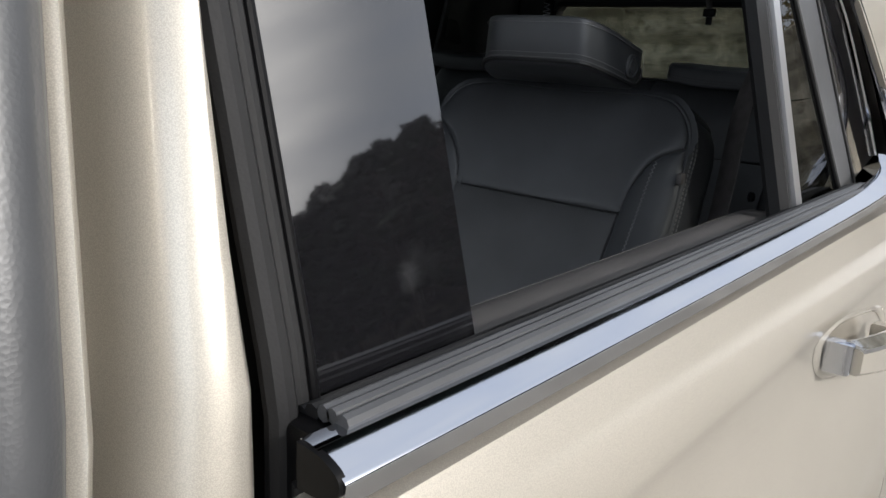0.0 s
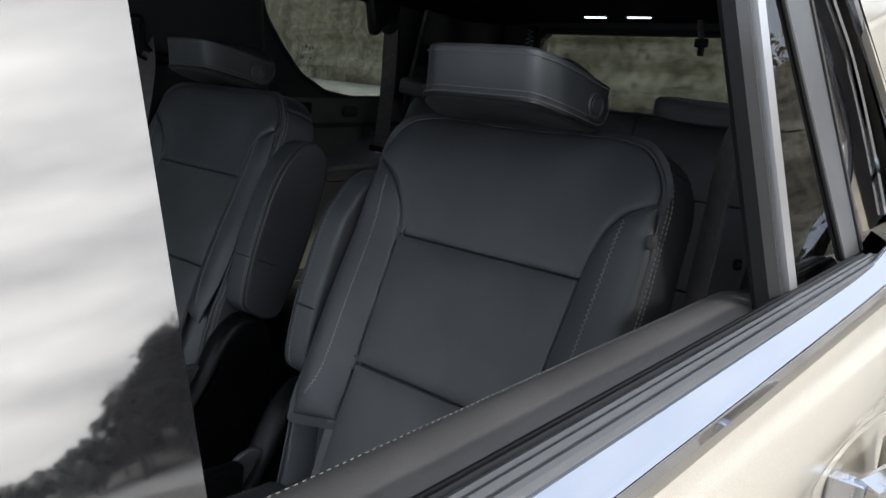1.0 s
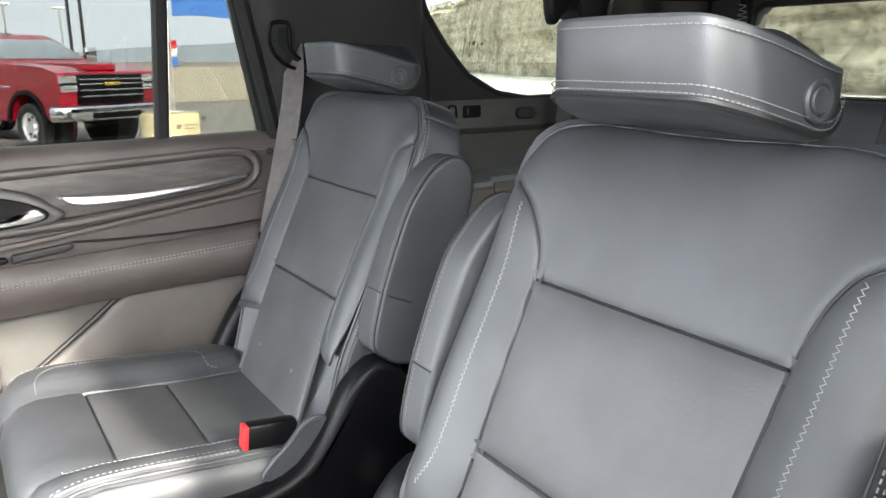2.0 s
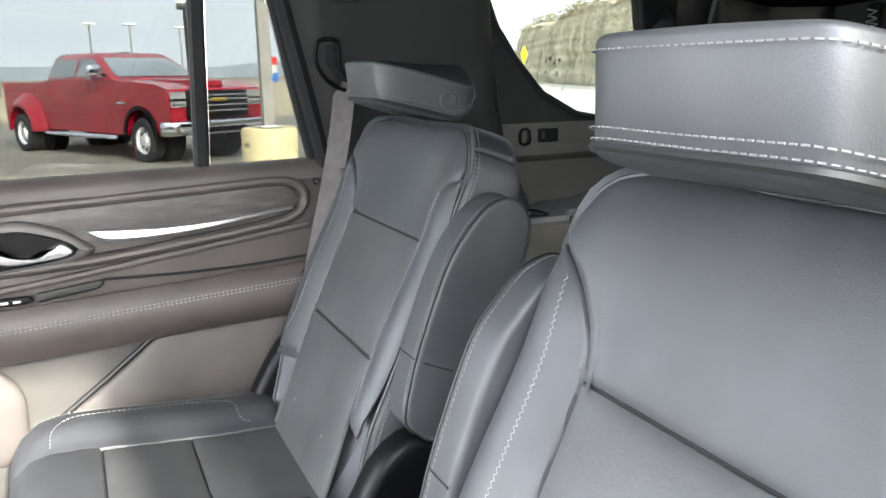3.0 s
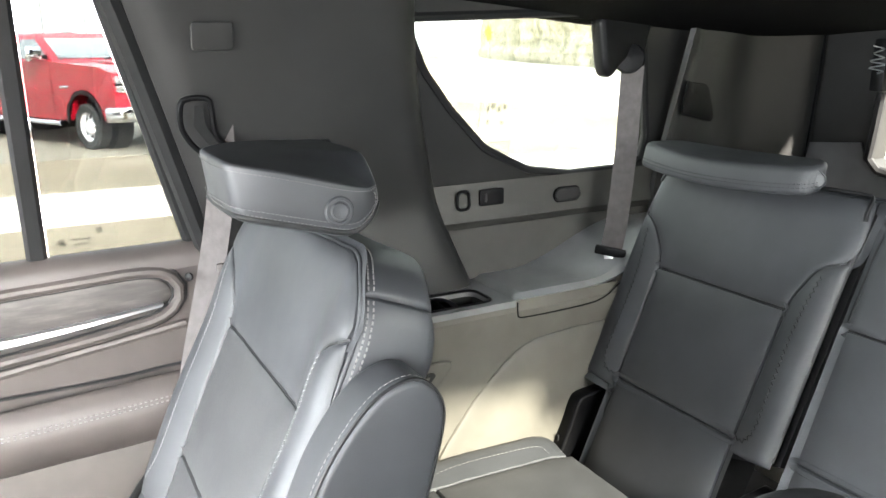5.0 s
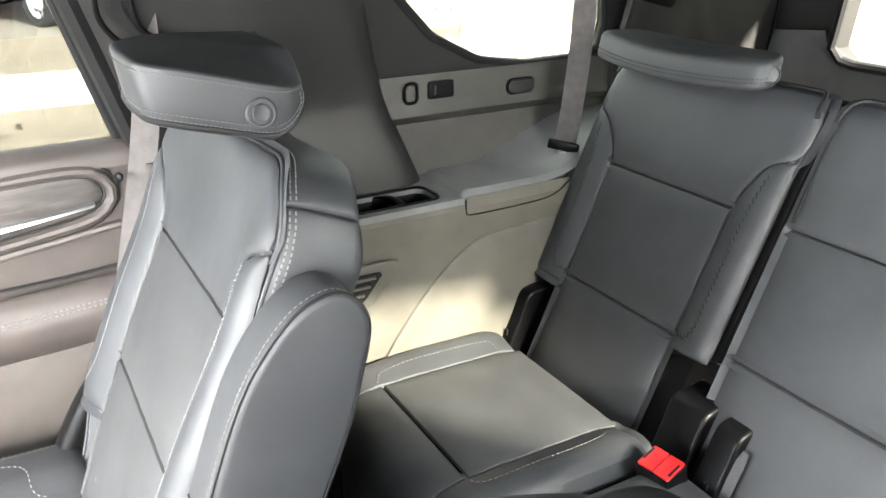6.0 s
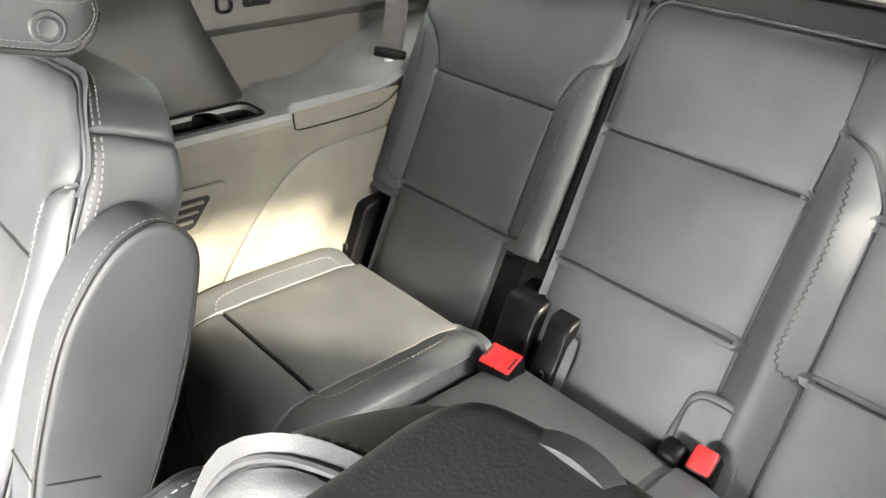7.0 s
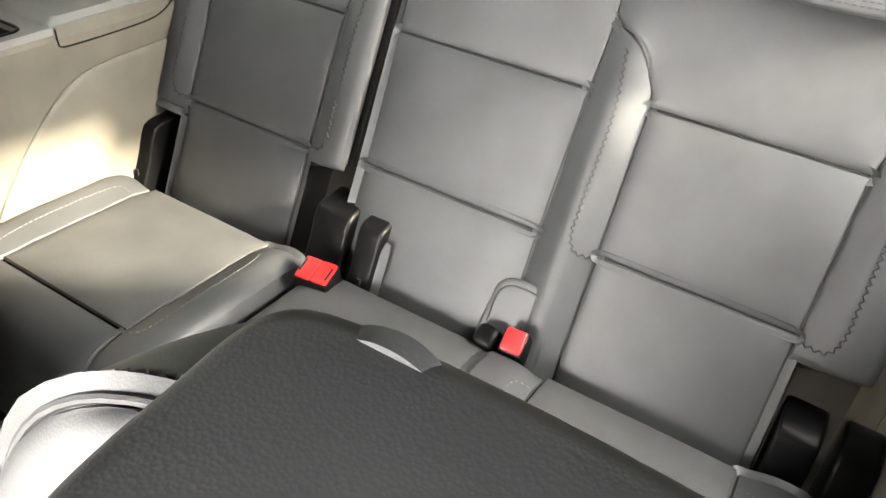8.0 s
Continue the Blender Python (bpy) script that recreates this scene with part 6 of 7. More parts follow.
            stitches(bm, [(e + sd * 0.006, 0.07), (m, 0.085), (m + sd * 0.004, 0.2), (m, 0.30), (e + sd * 0.006, 0.325)], lambda p, q, o: cs(p, q, o + 0.0105), 0.006, 0.003, 0.0006, 0.0005)
            part("cushion_stitching", bm, THREAD_DULL, root)
    bm = B()
    box(bm, 1.37, 1.74, y0 + 0.02, y1 - 0.02, 0.62, 0.91, 0.03, 3)
    part("cushion_base", bm, PLASTIC, root)
    bm = B()
    box(bm, 1.45, 1.70, y0 + 0.1, y1 - 0.1, 0.50, 0.64, 0.01)
    part("seat_leg", bm, PLASTIC, root)
    # flat head restraints
    for yh in rests:
        out = [(-0.006, -0.180), (-0.011, -0.10), (-0.013, 0.0), (-0.010, 0.10), (-0.004, 0.180), (0.012, 0.196), (0.030, 0.192), (0.070, 0.160), (0.088, 0.08), (0.092, 0.0), (0.088, -0.08), (0.070, -0.160), (0.034, -0.192), (0.012, -0.196)]

        def hp(a, b, h):
            return Vector((1.935 + a + 0.01 * h / 0.05, yh + b * (0.84 if b > 0 else 1.08), 1.454 + h + 0.10 * a + 0.012 * (b / 0.2) ** 2))

        bm = B()
        pillow(bm, out, 0.046, 0.010, hp, 100, True, 4)
        hr = part("head_restraint", bm, LEATHER, root, "flat folded leather head restraint", 60)
        ol = resample(out, 120, True, True)
        bm = B()
        for h in (0.013, 0.019):
            for k in range(0, 120):
                a, b = ol[k], ol[(k + 1) % 120]
                m = a + (b - a) * 0.6
                tube(bm, [hp(a[0] * 1.0 - 0.0012 * (a[0] < 0.05), a[1] * 1.004, h), hp(m[0] - 0.0012 * (m[0] < 0.05), m[1] * 1.004, h)], 0.0008, 4)
        part("stitching", bm, THREAD_DARK, hr)
        bm = B()
        w = hp(0.012, -0.194, 0.023)
        lathe(bm, [(0.0145, -0.006), (0.0145, 0.002), (0.0125, 0.0035), (0.0112, 0.001), (0.0090, 0.001), (0.0085, 0.0030), (0.001, 0.0033)], w, (-0.55, -0.82, 0.15), 28)
        part("release_button", bm, LEATHER, hr)
    return root


rear_seat("single_rear_seat", "single black leather third-row seat beside the wheelhouse", [(0.300, 0.577, 0.217, 0.658)], 0.217, 0.658, [0.50])
rear_seat("double_rear_seat", "double black leather third-row seat", [(-0.128, 0.186, -0.1285, 0.200), (-0.497, -0.222, -0.600, -0.131)], -0.600, 0.200, [-0.36], 0.205)


def latch(y, w, dz):
    bm = B()
    pillow(bm, [(1.695, 0.87), (1.722, 0.905), (1.750, 0.965), (1.768, 1.012), (1.780, 1.024), (1.81, 1.028), (1.85, 1.02), (1.84, 0.92), (1.80, 0.84), (1.71, 0.84)], w, 0.0065, lambda a, b, h: (a, y + h, b + dz), 60)
    r = single("seat_latch", bm, PLASTIC, "black plastic hinge cover between the third-row seats", "hinge cover", "hinge covers")
    bm = B()
    box(bm, 1.735, 1.738, y + w * 0.35, y + w * 0.5, 0.90 + dz, 0.945 + dz)
    part("slot", bm, DARK, r)
    return r


for y, w, dz in ((0.168, 0.072, -0.010), (0.104, 0.046, -0.010), (0.618, 0.05, 0.0), (-0.575, 0.056, -0.045), (-0.645, 0.05, -0.045)):
    latch(y, w, dz)


def buckle(x, y, z, rz, black=False, label="black seat belt buckle with red release button"):
    m = pose(x, y, z, 0, -14, rz)
    bm = B()
    box(bm, -0.024, 0.024, -0.030, 0.030, -0.08, 0.036, 0.004, turn=m)
    r = single("belt_buckle", bm, PLASTIC, label, "seat belt buckle", "belt buckles")
    if not black:
        for y0, y1 in ((-0.0275, -0.0006), (0.0006, 0.0275)):
            bm = B()
            box(bm, -0.021, 0.022, y0, y1, 0.030, 0.0395, 0.0025, turn=m)
            part("release", bm, RED, r, "red release button")
        for a0, a1, y0, y1 in ((-0.014, 0.012, -0.0255, -0.0220), (-0.010, 0.016, 0.0220, 0.0255)):
            bm = B()
            box(bm, a0, a1, y0, y1, 0.0392, 0.0402, turn=m)
            part("slot", bm, DARK, r)
    return r


buckle(1.690, 0.166, 0.930, 8)
# a narrow red buckle and a small black one in a moulded pocket
bm = B()
m = pose(1.744, -0.160, 0.940, 0, -36, 4)
box(bm, -0.020, 0.020, -0.019, 0.019, -0.08, 0.032, 0.005, turn=m)
r = single("belt_buckle", bm, PLASTIC, "narrow black seat belt buckle with red release button", "seat belt buckle", "belt buckles")
bm = B()
box(bm, -0.017, 0.019, -0.016, 0.016, 0.026, 0.036, 0.004, turn=m)
part("release", bm, RED, r, "red release button")
bm = B()
box(bm, -0.018, 0.018, -0.018, 0.018, -0.07, 0.030, 0.010, 3, turn=pose(1.740, -0.118, 0.932, 0, -34, -6))
single("belt_buckle", bm, PLASTIC, "small black seat belt buckle beside the red one", "seat belt buckle", "belt buckles")
bm = B()
pocket = [(-0.190, 0.90), (-0.190, 0.985), (-0.182, 1.008), (-0.162, 1.018), (-0.122, 1.018), (-0.102, 1.008), (-0.094, 0.985), (-0.094, 0.90)]
pillow(bm, pocket, 0.014, 0.006, lambda a, b, h: (1.755 + 0.44 * (b - 0.895) - 0.010 - 0.5 * h, a, b), 60)
r = single("buckle_pocket", bm, LEATHER, "moulded leather-grained buckle pocket set in the backrest", "seat pocket")
bm = B()
tube(bm, [(1.755 + 0.44 * (z - 0.895) - 0.0172, y, z) for y, z in resample([(-0.184, 0.92), (-0.184, 0.980), (-0.176, 1.001), (-0.158, 1.010), (-0.126, 1.010), (-0.108, 1.001), (-0.100, 0.980), (-0.100, 0.92)], 50)], 0.0015, 8)
part("rim", bm, CORD, r)
# metal bracket beside the hinge cover
bm = B()
loops = []
for z, w in ((0.875, 0.016), (0.93, 0.013), (0.975, 0.009), (0.995, 0.005)):
    x = 1.722 + 0.42 * (z - 0.875)
    loops.append([(x + dx, 0.101 - 0.10 * (z - 0.93) + dy, z) for dx, dy in ((0, -w), (0.003, -w), (0.006, w), (0.003, w))])
rings(bm, loops)
single("seat_bracket", bm, STEEL, "bare metal bracket beside the hinge cover", "bracket")


# ---------------------------------------------------------------- outside: ground, road, cliff, hill
DIRT = material("tan_gravel", (0.30, 0.25, 0.18), 0.95)
big = ramp(DIRT, noise_tex(DIRT, 0.35, 5.0), [(0.3, (0.17, 0.14, 0.10)), (0.5, (0.25, 0.21, 0.155)), (0.72, (0.36, 0.315, 0.25))])
fine = ramp(DIRT, noise_tex(DIRT, 9.0, 6.0), [(0.3, (0.62, 0.62, 0.62)), (0.75, (1.1, 1.1, 1.1))])
tint(DIRT, mul(DIRT, big, fine))
relief(DIRT, noise_tex(DIRT, 40.0, 4.0), 0.6, 0.02)
CONCRETE = material("pale_concrete", (0.55, 0.53, 0.49), 0.85)
tint(CONCRETE, ramp(CONCRETE, noise_tex(CONCRETE, 2.5, 6.0), [(0.3, (0.44, 0.42, 0.39)), (0.7, (0.62, 0.60, 0.56))]))
ASPHALT = material("lot_asphalt", (0.14, 0.135, 0.13), 0.9)
tint(ASPHALT, ramp(ASPHALT, noise_tex(ASPHALT, 1.2, 6.0), [(0.3, (0.15, 0.138, 0.115)), (0.7, (0.26, 0.24, 0.205))]))
GRASS = material("dry_grass", (0.34, 0.26, 0.12), 0.95)
tint(GRASS, ramp(GRASS, noise_tex(GRASS, 1.5, 6.0), [(0.3, (0.30, 0.25, 0.16)), (0.7, (0.48, 0.41, 0.29))]))
ROCK = material("limestone", (0.38, 0.35, 0.30), 0.95)
bands = ramp(ROCK, noise_tex(ROCK, 1.0, 5.0, (0.05, 0.05, 1.3), 0.6), [(0.25, (0.22, 0.195, 0.155)), (0.42, (0.42, 0.38, 0.31)), (0.58, (0.58, 0.53, 0.44)), (0.75, (0.36, 0.325, 0.26))])
stain = ramp(ROCK, noise_tex(ROCK, 1.0, 6.0, (0.5, 0.5, 0.16), 0.65), [(0.34, (0.50, 0.50, 0.46)), (0.56, (1.05, 1.05, 1.03))])
blocks = ramp(ROCK, noise_tex(ROCK, 1.0, 3.0, (1.5, 1.5, 2.6), 0.7), [(0.36, (0.55, 0.54, 0.50)), (0.46, (0.90, 0.90, 0.87)), (0.62, (1.18, 1.17, 1.12))])
tint(ROCK, mul(ROCK, mul(ROCK, bands, stain), blocks))
relief(ROCK, noise_tex(ROCK, 3.0, 6.0, (0.6, 0.6, 2.0)), 0.8, 0.25)
SCRUB = material("dry_scrub_leaf", (0.16, 0.13, 0.06), 0.9)
tint(SCRUB, ramp(SCRUB, noise_tex(SCRUB, 2.0, 4.0), [(0.3, (0.09, 0.085, 0.035)), (0.7, (0.26, 0.19, 0.085))]))
NEEDLE = material("dark_needles", (0.03, 0.045, 0.022), 0.85)
BARK = material("grey_bark", (0.10, 0.085, 0.07), 0.95)
WOODS = material("winter_woodland", (0.07, 0.06, 0.045), 0.95)
tint(WOODS, ramp(WOODS, noise_tex(WOODS, 0.5, 6.0), [(0.3, (0.05, 0.046, 0.036)), (0.7, (0.19, 0.16, 0.12))]))
# distance haze mixed into the ridge's base colour
RIDGE = material("haze_coloured_ridge", (0.22, 0.25, 0.29), 1.0)

bm = B()
xs = [-900, -300, -100, -40, -15, 0, 15, 40, 100, 300, 900]
g = [[bm.verts.new((x, y, 0.0)) for x in xs] for y in xs]
for j in range(10):
    for i in range(10):
        bm.faces.new((g[j][i], g[j][i + 1], g[j + 1][i + 1], g[j + 1][i]))
single("ground", bm, DIRT, "tan gravel and dirt ground reaching to the horizon", "ground", kind="structure")


def slab(name, pts, z, mat, label, cat):
    bm = B()
    holed(bm, pts, [], lambda a, b, h: (a, b, z - h), 0.05)
    return single(name, bm, mat, label, cat, kind="structure")


slab("pavement", [(-40, 7.4), (9.0, 7.9), (10.5, 9.6), (-40, 10.0)], 0.03, CONCRETE, "bright pale concrete strip beside the lot", "pavement")
slab("road", [(11.0, -40), (24, -40), (30, 8), (47, 62), (84, 140), (76, 140), (20.5, 32), (13.5, 13), (10.0, 0)], 0.02, CONCRETE, "pale sunlit road along the cliff", "road")
slab("parking_lot", [(-40, 13.5), (7.2, 13.0), (12.0, 26), (-40, 42)], 0.015, ASPHALT, "worn grey-brown parking lot", "parking lot")
slab("grass_verge", [(11, 24), (15.0, 20), (44, 68), (60, 160), (-60, 160), (-60, 44), (12, 28)], 0.012, GRASS, "golden dry grass field", "grass")

slab("driveway", [(-60, -34), (32, -40), (12, 5.5), (-60, 5.0)], 0.01, ASPHALT, "dark worn asphalt under and beside the car", "driveway")

# limestone cliff with ledges
CLIFF = [(33, -26), (33, 0), (34.5, 16), (41, 40), (49, 66), (66, 105), (92, 150)]
cl = resample(CLIFF, 150)
bm = B()
rows = 26
grid = []
for i, (x, y) in enumerate(cl):
    a, b = cl[max(i - 1, 0)], cl[min(i + 1, 149)]
    t = Vector((b[0] - a[0], b[1] - a[1], 0)).normalized()
    n = Vector((-t.y, t.x, 0))
    top = 7.6 + 0.9 * noise.noise(Vector((i * 0.06, 3.1, 0))) + 0.5 * noise.noise(Vector((i * 0.3, 7.7, 0)))
    col = []
    for j in range(rows + 1):
        z = top * j / rows
        ledge = 0.45 * noise.noise(Vector((0.2, 0.3, z * 1.5))) + 0.35 * noise.noise(Vector((x * 0.25, y * 0.25, z * 0.8))) + 0.22 * noise.noise(Vector((x * 1.1, y * 1.1, z * 1.6)))
        back = 0.10 * z + ledge
        col.append(bm.verts.new((x - n.x * back, y - n.y * back, z - 0.05)))
    for k, (d, h) in enumerate(((3.0, 0.5), (10.0, 1.6), (30.0, 2.6))):
        col.append(bm.verts.new((x - n.x * d, y - n.y * d, top + h)))
    grid.append(col)
for i in range(149):
    for j in range(len(grid[0]) - 1):
        bm.faces.new((grid[i][j], grid[i + 1][j], grid[i + 1][j + 1], grid[i][j + 1]))
single("cliff", bm, ROCK, "layered pale limestone road cut with dark water stains", "cliff", kind="structure", angle=25)

# scrub along the cliff's top
rng = random.Random(4)
bm = B()
for k in range(420):
    i = rng.randrange(0, 149)
    x, y = cl[i]
    a, b = cl[max(i - 1, 0)], cl[min(i + 1, 149)]
    t = Vector((b[0] - a[0], b[1] - a[1], 0)).normalized()
    n = Vector((-t.y, t.x, 0))
    d = rng.uniform(1.0, 9.0)
    c = Vector((x - n.x * d + t.x * rng.uniform(-1, 1), y - n.y * d + t.y * rng.uniform(-1, 1), 8.0 + 0.12 * d))
    size = rng.uniform(0.35, 1.1)
    for q in range(26):
        v = Vector((rng.gauss(0, 1), rng.gauss(0, 1), abs(rng.gauss(0, 0.9)))) * size * 0.55
        p = c + v
        u = Vector((rng.uniform(-1, 1), rng.uniform(-1, 1), rng.uniform(-1, 1))).normalized() * 0.22 * size
        w = Vector((rng.uniform(-1, 1), rng.uniform(-1, 1), rng.uniform(-1, 1))).normalized() * 0.22 * size
        bm.faces.new([bm.verts.new(p + u), bm.verts.new(p + w), bm.verts.new(p - u)])
single("scrub", bm, SCRUB, "dry olive and brown scrub along the cliff's top", "scrub", kind="stuff")

# wooded hill on the driver's side, mirrored in the paint and black trim
bm = B()


def skyline(s):
    """Height of the treeline over the horizon, in degrees, round the hill."""
    return float(np.interp(s, [0.0, 0.10, 0.14, 0.16, 0.21, 0.25, 0.31, 0.43, 0.7, 1.0], [0.6, 1.0, 2.2, 4.5, 7.6, 10.5, 13.4, 14.4, 11.0, 9.0]))


def hill(s, t):
    ang = radians(-82 + 100 * s)
    r = 34 + 60 * t
    z = 0.62 * r * math.tan(radians(skyline(s))) * ease(0.0, 0.7, t) * (1 + 0.12 * noise.noise(Vector((s * 6, t * 3, 0))))
    return (r * math.cos(ang), r * math.sin(ang), z - 0.1)


sheet(bm, hill, 50, 12)
single("hill", bm, WOODS, "dark wooded hillside in winter", "hill", kind="structure")


def tree(at, height, conifer, seed):
    rg = random.Random(seed)
    root = thing("tree", "tall dark evergreen on the hillside" if conifer else "bare grey winter tree on the hillside", "tree", tuple(at), "hillside trees")
    base = Vector(at)
    bm = B()
    n = 7
    loops = []
    for k in range(n + 1):
        f = k / n
        r = 0.02 * height * (1 - f) + 0.015
        c = base + Vector((0.15 * math.sin(f * 3 + seed), 0.15 * math.cos(f * 4 + seed), f * height))
        loops.append([c + Vector((r * math.cos(a * math.tau / 6), r * math.sin(a * math.tau / 6), 0)) for a in range(6)])
    rings(bm, loops)
    for k in range(16 if conifer else 26):
        f = rg.uniform(0.3, 0.95)
        a = rg.uniform(0, math.tau)
        ln = height * (0.24 * (1 - f) + 0.05) * (1.0 if conifer else 1.7)
        st = base + Vector((0, 0, f * height))
        en = st + Vector((math.cos(a) * ln, math.sin(a) * ln, ln * (0.1 if conifer else 0.9)))
        tube(bm, [st, (st + en) / 2 + Vector((0, 0, 0.06 * ln)), en], 0.004 * height * (1 - f) + 0.012, 4)
    part("trunk", bm, BARK, root)
    bm = B()
    for k in range(520 if conifer else 300):
        f = rg.uniform(0.22, 1.0)
        a = rg.uniform(0, math.tau)
        reach = height * (0.30 * math.sin(math.pi * min(max((f - 0.2) / 0.82, 0.02), 1.0)) ** 0.6 + 0.02) * (0.75 + 0.5 * math.sin(f * 23 + seed)) if conifer else height * 0.24 * math.sin(math.pi * min(f, 0.97)) ** 0.6
        rr = reach * rg.uniform(0.35, 1.1)
        p = base + Vector((math.cos(a) * rr, math.sin(a) * rr, f * height - (0.15 * rr if conifer else -0.3 * rr)))
        sz = height * (0.05 if conifer else 0.014)
        u = Vector((math.cos(a) * 1.6, math.sin(a) * 1.6, rg.uniform(-0.6, 0.4))) * sz
        w = Vector((-math.sin(a), math.cos(a), rg.uniform(-0.5, 0.5))) * sz
        bm.faces.new([bm.verts.new(p + u), bm.verts.new(p + w), bm.verts.new(p - u * 0.6), bm.verts.new(p - w)])
    part("crown", bm, NEEDLE if conifer else BARK, root)
    return root


protos = []
for k in range(4):
    protos.append(tree((34 + 3 * k, -30 - k, 3.0), 5.0 + 0.8 * k, k != 2, 11 + k))
for k in range(190):
    s, t = 0.06 + 0.94 * (k + rng.random()) / 190, rng.uniform(0.05, 0.55)
    p = Vector(hill(s, t))
    tall = max(1.5 + math.hypot(p.x, p.y) * math.tan(radians(skyline(s) * rng.uniform(0.72, 1.02))) - p.z, 1.5)
    which = rng.randrange(4)
    copy_thing(protos[which], pose(p.x, p.y, p.z - 0.2, 0, 0, rng.uniform(0, 360)) @ Matrix.Scale(min(tall / (5.0 + 0.8 * which), 2.2), 4))

# far ridge; its blue-grey is distance haze painted into the colour
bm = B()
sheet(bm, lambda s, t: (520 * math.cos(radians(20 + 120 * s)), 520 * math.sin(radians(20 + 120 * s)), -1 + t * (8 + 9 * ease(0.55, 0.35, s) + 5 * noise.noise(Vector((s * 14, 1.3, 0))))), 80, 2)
single("backdrop", bm, RIDGE, "ridge on the horizon with distance haze put into its blue-grey colour", "hills", kind="structure")


# ---------------------------------------------------------------- red crew-cab pickup
CAR_RED = material("metallic_red_paint", (0.30, 0.006, 0.018), 0.32, 0.0, 0.6, 0.35)
tint(CAR_RED, ramp(CAR_RED, noise_tex(CAR_RED, 3.0, 3.0), [(0.3, (0.22, 0.003, 0.012)), (0.7, (0.30, 0.005, 0.018))]))
CAR_GLASS = material("vehicle_glass", (0.10, 0.125, 0.14), 0.03, 0.0, 1.0)
TYRE = material("tyre_rubber", (0.02, 0.02, 0.021), 0.85)
RIM = material("polished_rim", (0.8, 0.8, 0.82), 0.35, 0.6)
HEADLAMP = material("headlamp_lens", (0.42, 0.43, 0.45), 0.12, 0.5)
GOLD = material("gold_badge", (0.7, 0.5, 0.1), 0.3, 0.8)


def pickup(at, rz):
    m = pose(at[0], at[1], 0, 0, 0, rz)
    root = thing("pickup_truck", "red crew-cab pickup truck with dual rear wheels and chrome bumper", "truck", (at[0], at[1], 0))

    def add(nm, bm, mat, parent=root, label="", angle=35):
        for v in bm.verts:
            v.co = m @ v.co
        return part(nm, bm, mat, parent, label, angle)

    def arch(cx, r):
        return [(cx + r * math.cos(radians(a)), 0.46 + r * math.sin(radians(a))) for a in range(175, 4, -17)]

    low = [(-3.25, 0.62)] + arch(-2.18, 0.50)[::1] + [(-1.6, 0.52), (1.6, 0.50)] + arch(2.18, 0.52) + [(2.95, 0.60), (3.12, 0.68), (3.16, 1.05), (3.10, 1.33), (2.75, 1.42), (1.35, 1.50), (1.1, 1.52), (-1.28, 1.50), (-1.32, 1.46), (-3.25, 1.46)]
    bm = B()
    holed(bm, low, [], lambda a, b, h: (a, -0.99 + h, b), 1.98)
    body = add("body", bm, CAR_RED)
    bm = B()
    loops = []
    for z, x0, x1, w in ((1.48, -1.30, 1.42, 0.95), (1.54, -1.30, 1.30, 0.945), (1.93, -1.15, 0.55, 0.80), (2.0, -1.05, 0.40, 0.74), (2.02, -0.9, 0.3, 0.66)):
        loops.append([(px, py, z) for px, py in rounded(x0, x1, -w, w, 0.1, 3)])
    rings(bm, loops)
    add("cab", bm, CAR_RED)
    for sg in (-1, 1):
        for nm, q in (("side_window", [(-1.15, 1.56), (-0.12, 1.56), (-0.10, 1.90), (-0.98, 1.90)]), ("side_window", [(-0.02, 1.56), (1.08, 1.56), (0.50, 1.90), (0.0, 1.90)])):
            bm = B()
            holed(bm, q, [], lambda a, b, h: (a, sg * (0.952 - (b - 1.54) * 0.372 + h), b), 0.012)
            add(nm, bm, CAR_GLASS, body)
        bm = B()
        box(bm, 0.98, 1.10, sg * 1.03, sg * 1.28, 1.50, 1.78, 0.03)
        mir = add("mirror", bm, CHROME, body, "tall chrome tow mirror")
        bm = B()
        box(bm, 1.0, 1.06, sg * 0.93, sg * 1.06, 1.56, 1.62, 0.01)
        add("mirror_arm", bm, PLASTIC, mir)
        bm = B()
        tube(bm, [(-1.35, sg * 1.02, 0.44), (1.45, sg * 1.02, 0.44)], 0.05, 10)
        add("running_board", bm, CHROME, body, "chrome running board")
        # near-black strips painting the shade in the door gaps
        for x in (-0.05, -1.2, 1.2):
            bm = B()
            box(bm, x - 0.006, x + 0.006, sg * 0.988, sg * 0.995, 0.6, 1.5)
            add("door_gap", bm, DARK, body)
        for x in (-0.35, 0.72):
            bm = B()
            box(bm, x - 0.1, x + 0.1, sg * 0.99, sg * 1.03, 1.30, 1.34, 0.012)
            add("door_handle", bm, CAR_RED, body)
        # flared rear fender over the dual wheels
        bm = B()
        loops = []
        for a in range(0, 181, 12):
            c, s = math.cos(radians(a)), math.sin(radians(a))
            loops.append([(-2.18 + r * c, sg * y, 0.46 + r * s) for r, y in ((0.50, 0.97), (0.50, 1.19), (0.56, 1.20), (0.68, 1.12), (0.80, 0.98))])
        rings(bm, loops)
        add("fender", bm, CAR_RED, body)
        bm = B()
        loops = []
        for a in range(0, 181, 12):
            c, s = math.cos(radians(a)), math.sin(radians(a))
            loops.append([(2.18 + r * c, sg * y, 0.46 + r * s) for r, y in ((0.51, 0.97), (0.51, 1.01), (0.58, 1.01), (0.585, 0.97))])
        rings(bm, loops)
        add("arch_lip", bm, PLASTIC, body)
        bm = B()
        box(bm, 1.45, 1.75, sg * 0.992, sg * 0.997, 1.06, 1.10, 0.002)
        add("badge", bm, CHROME, body)
        bm = B()
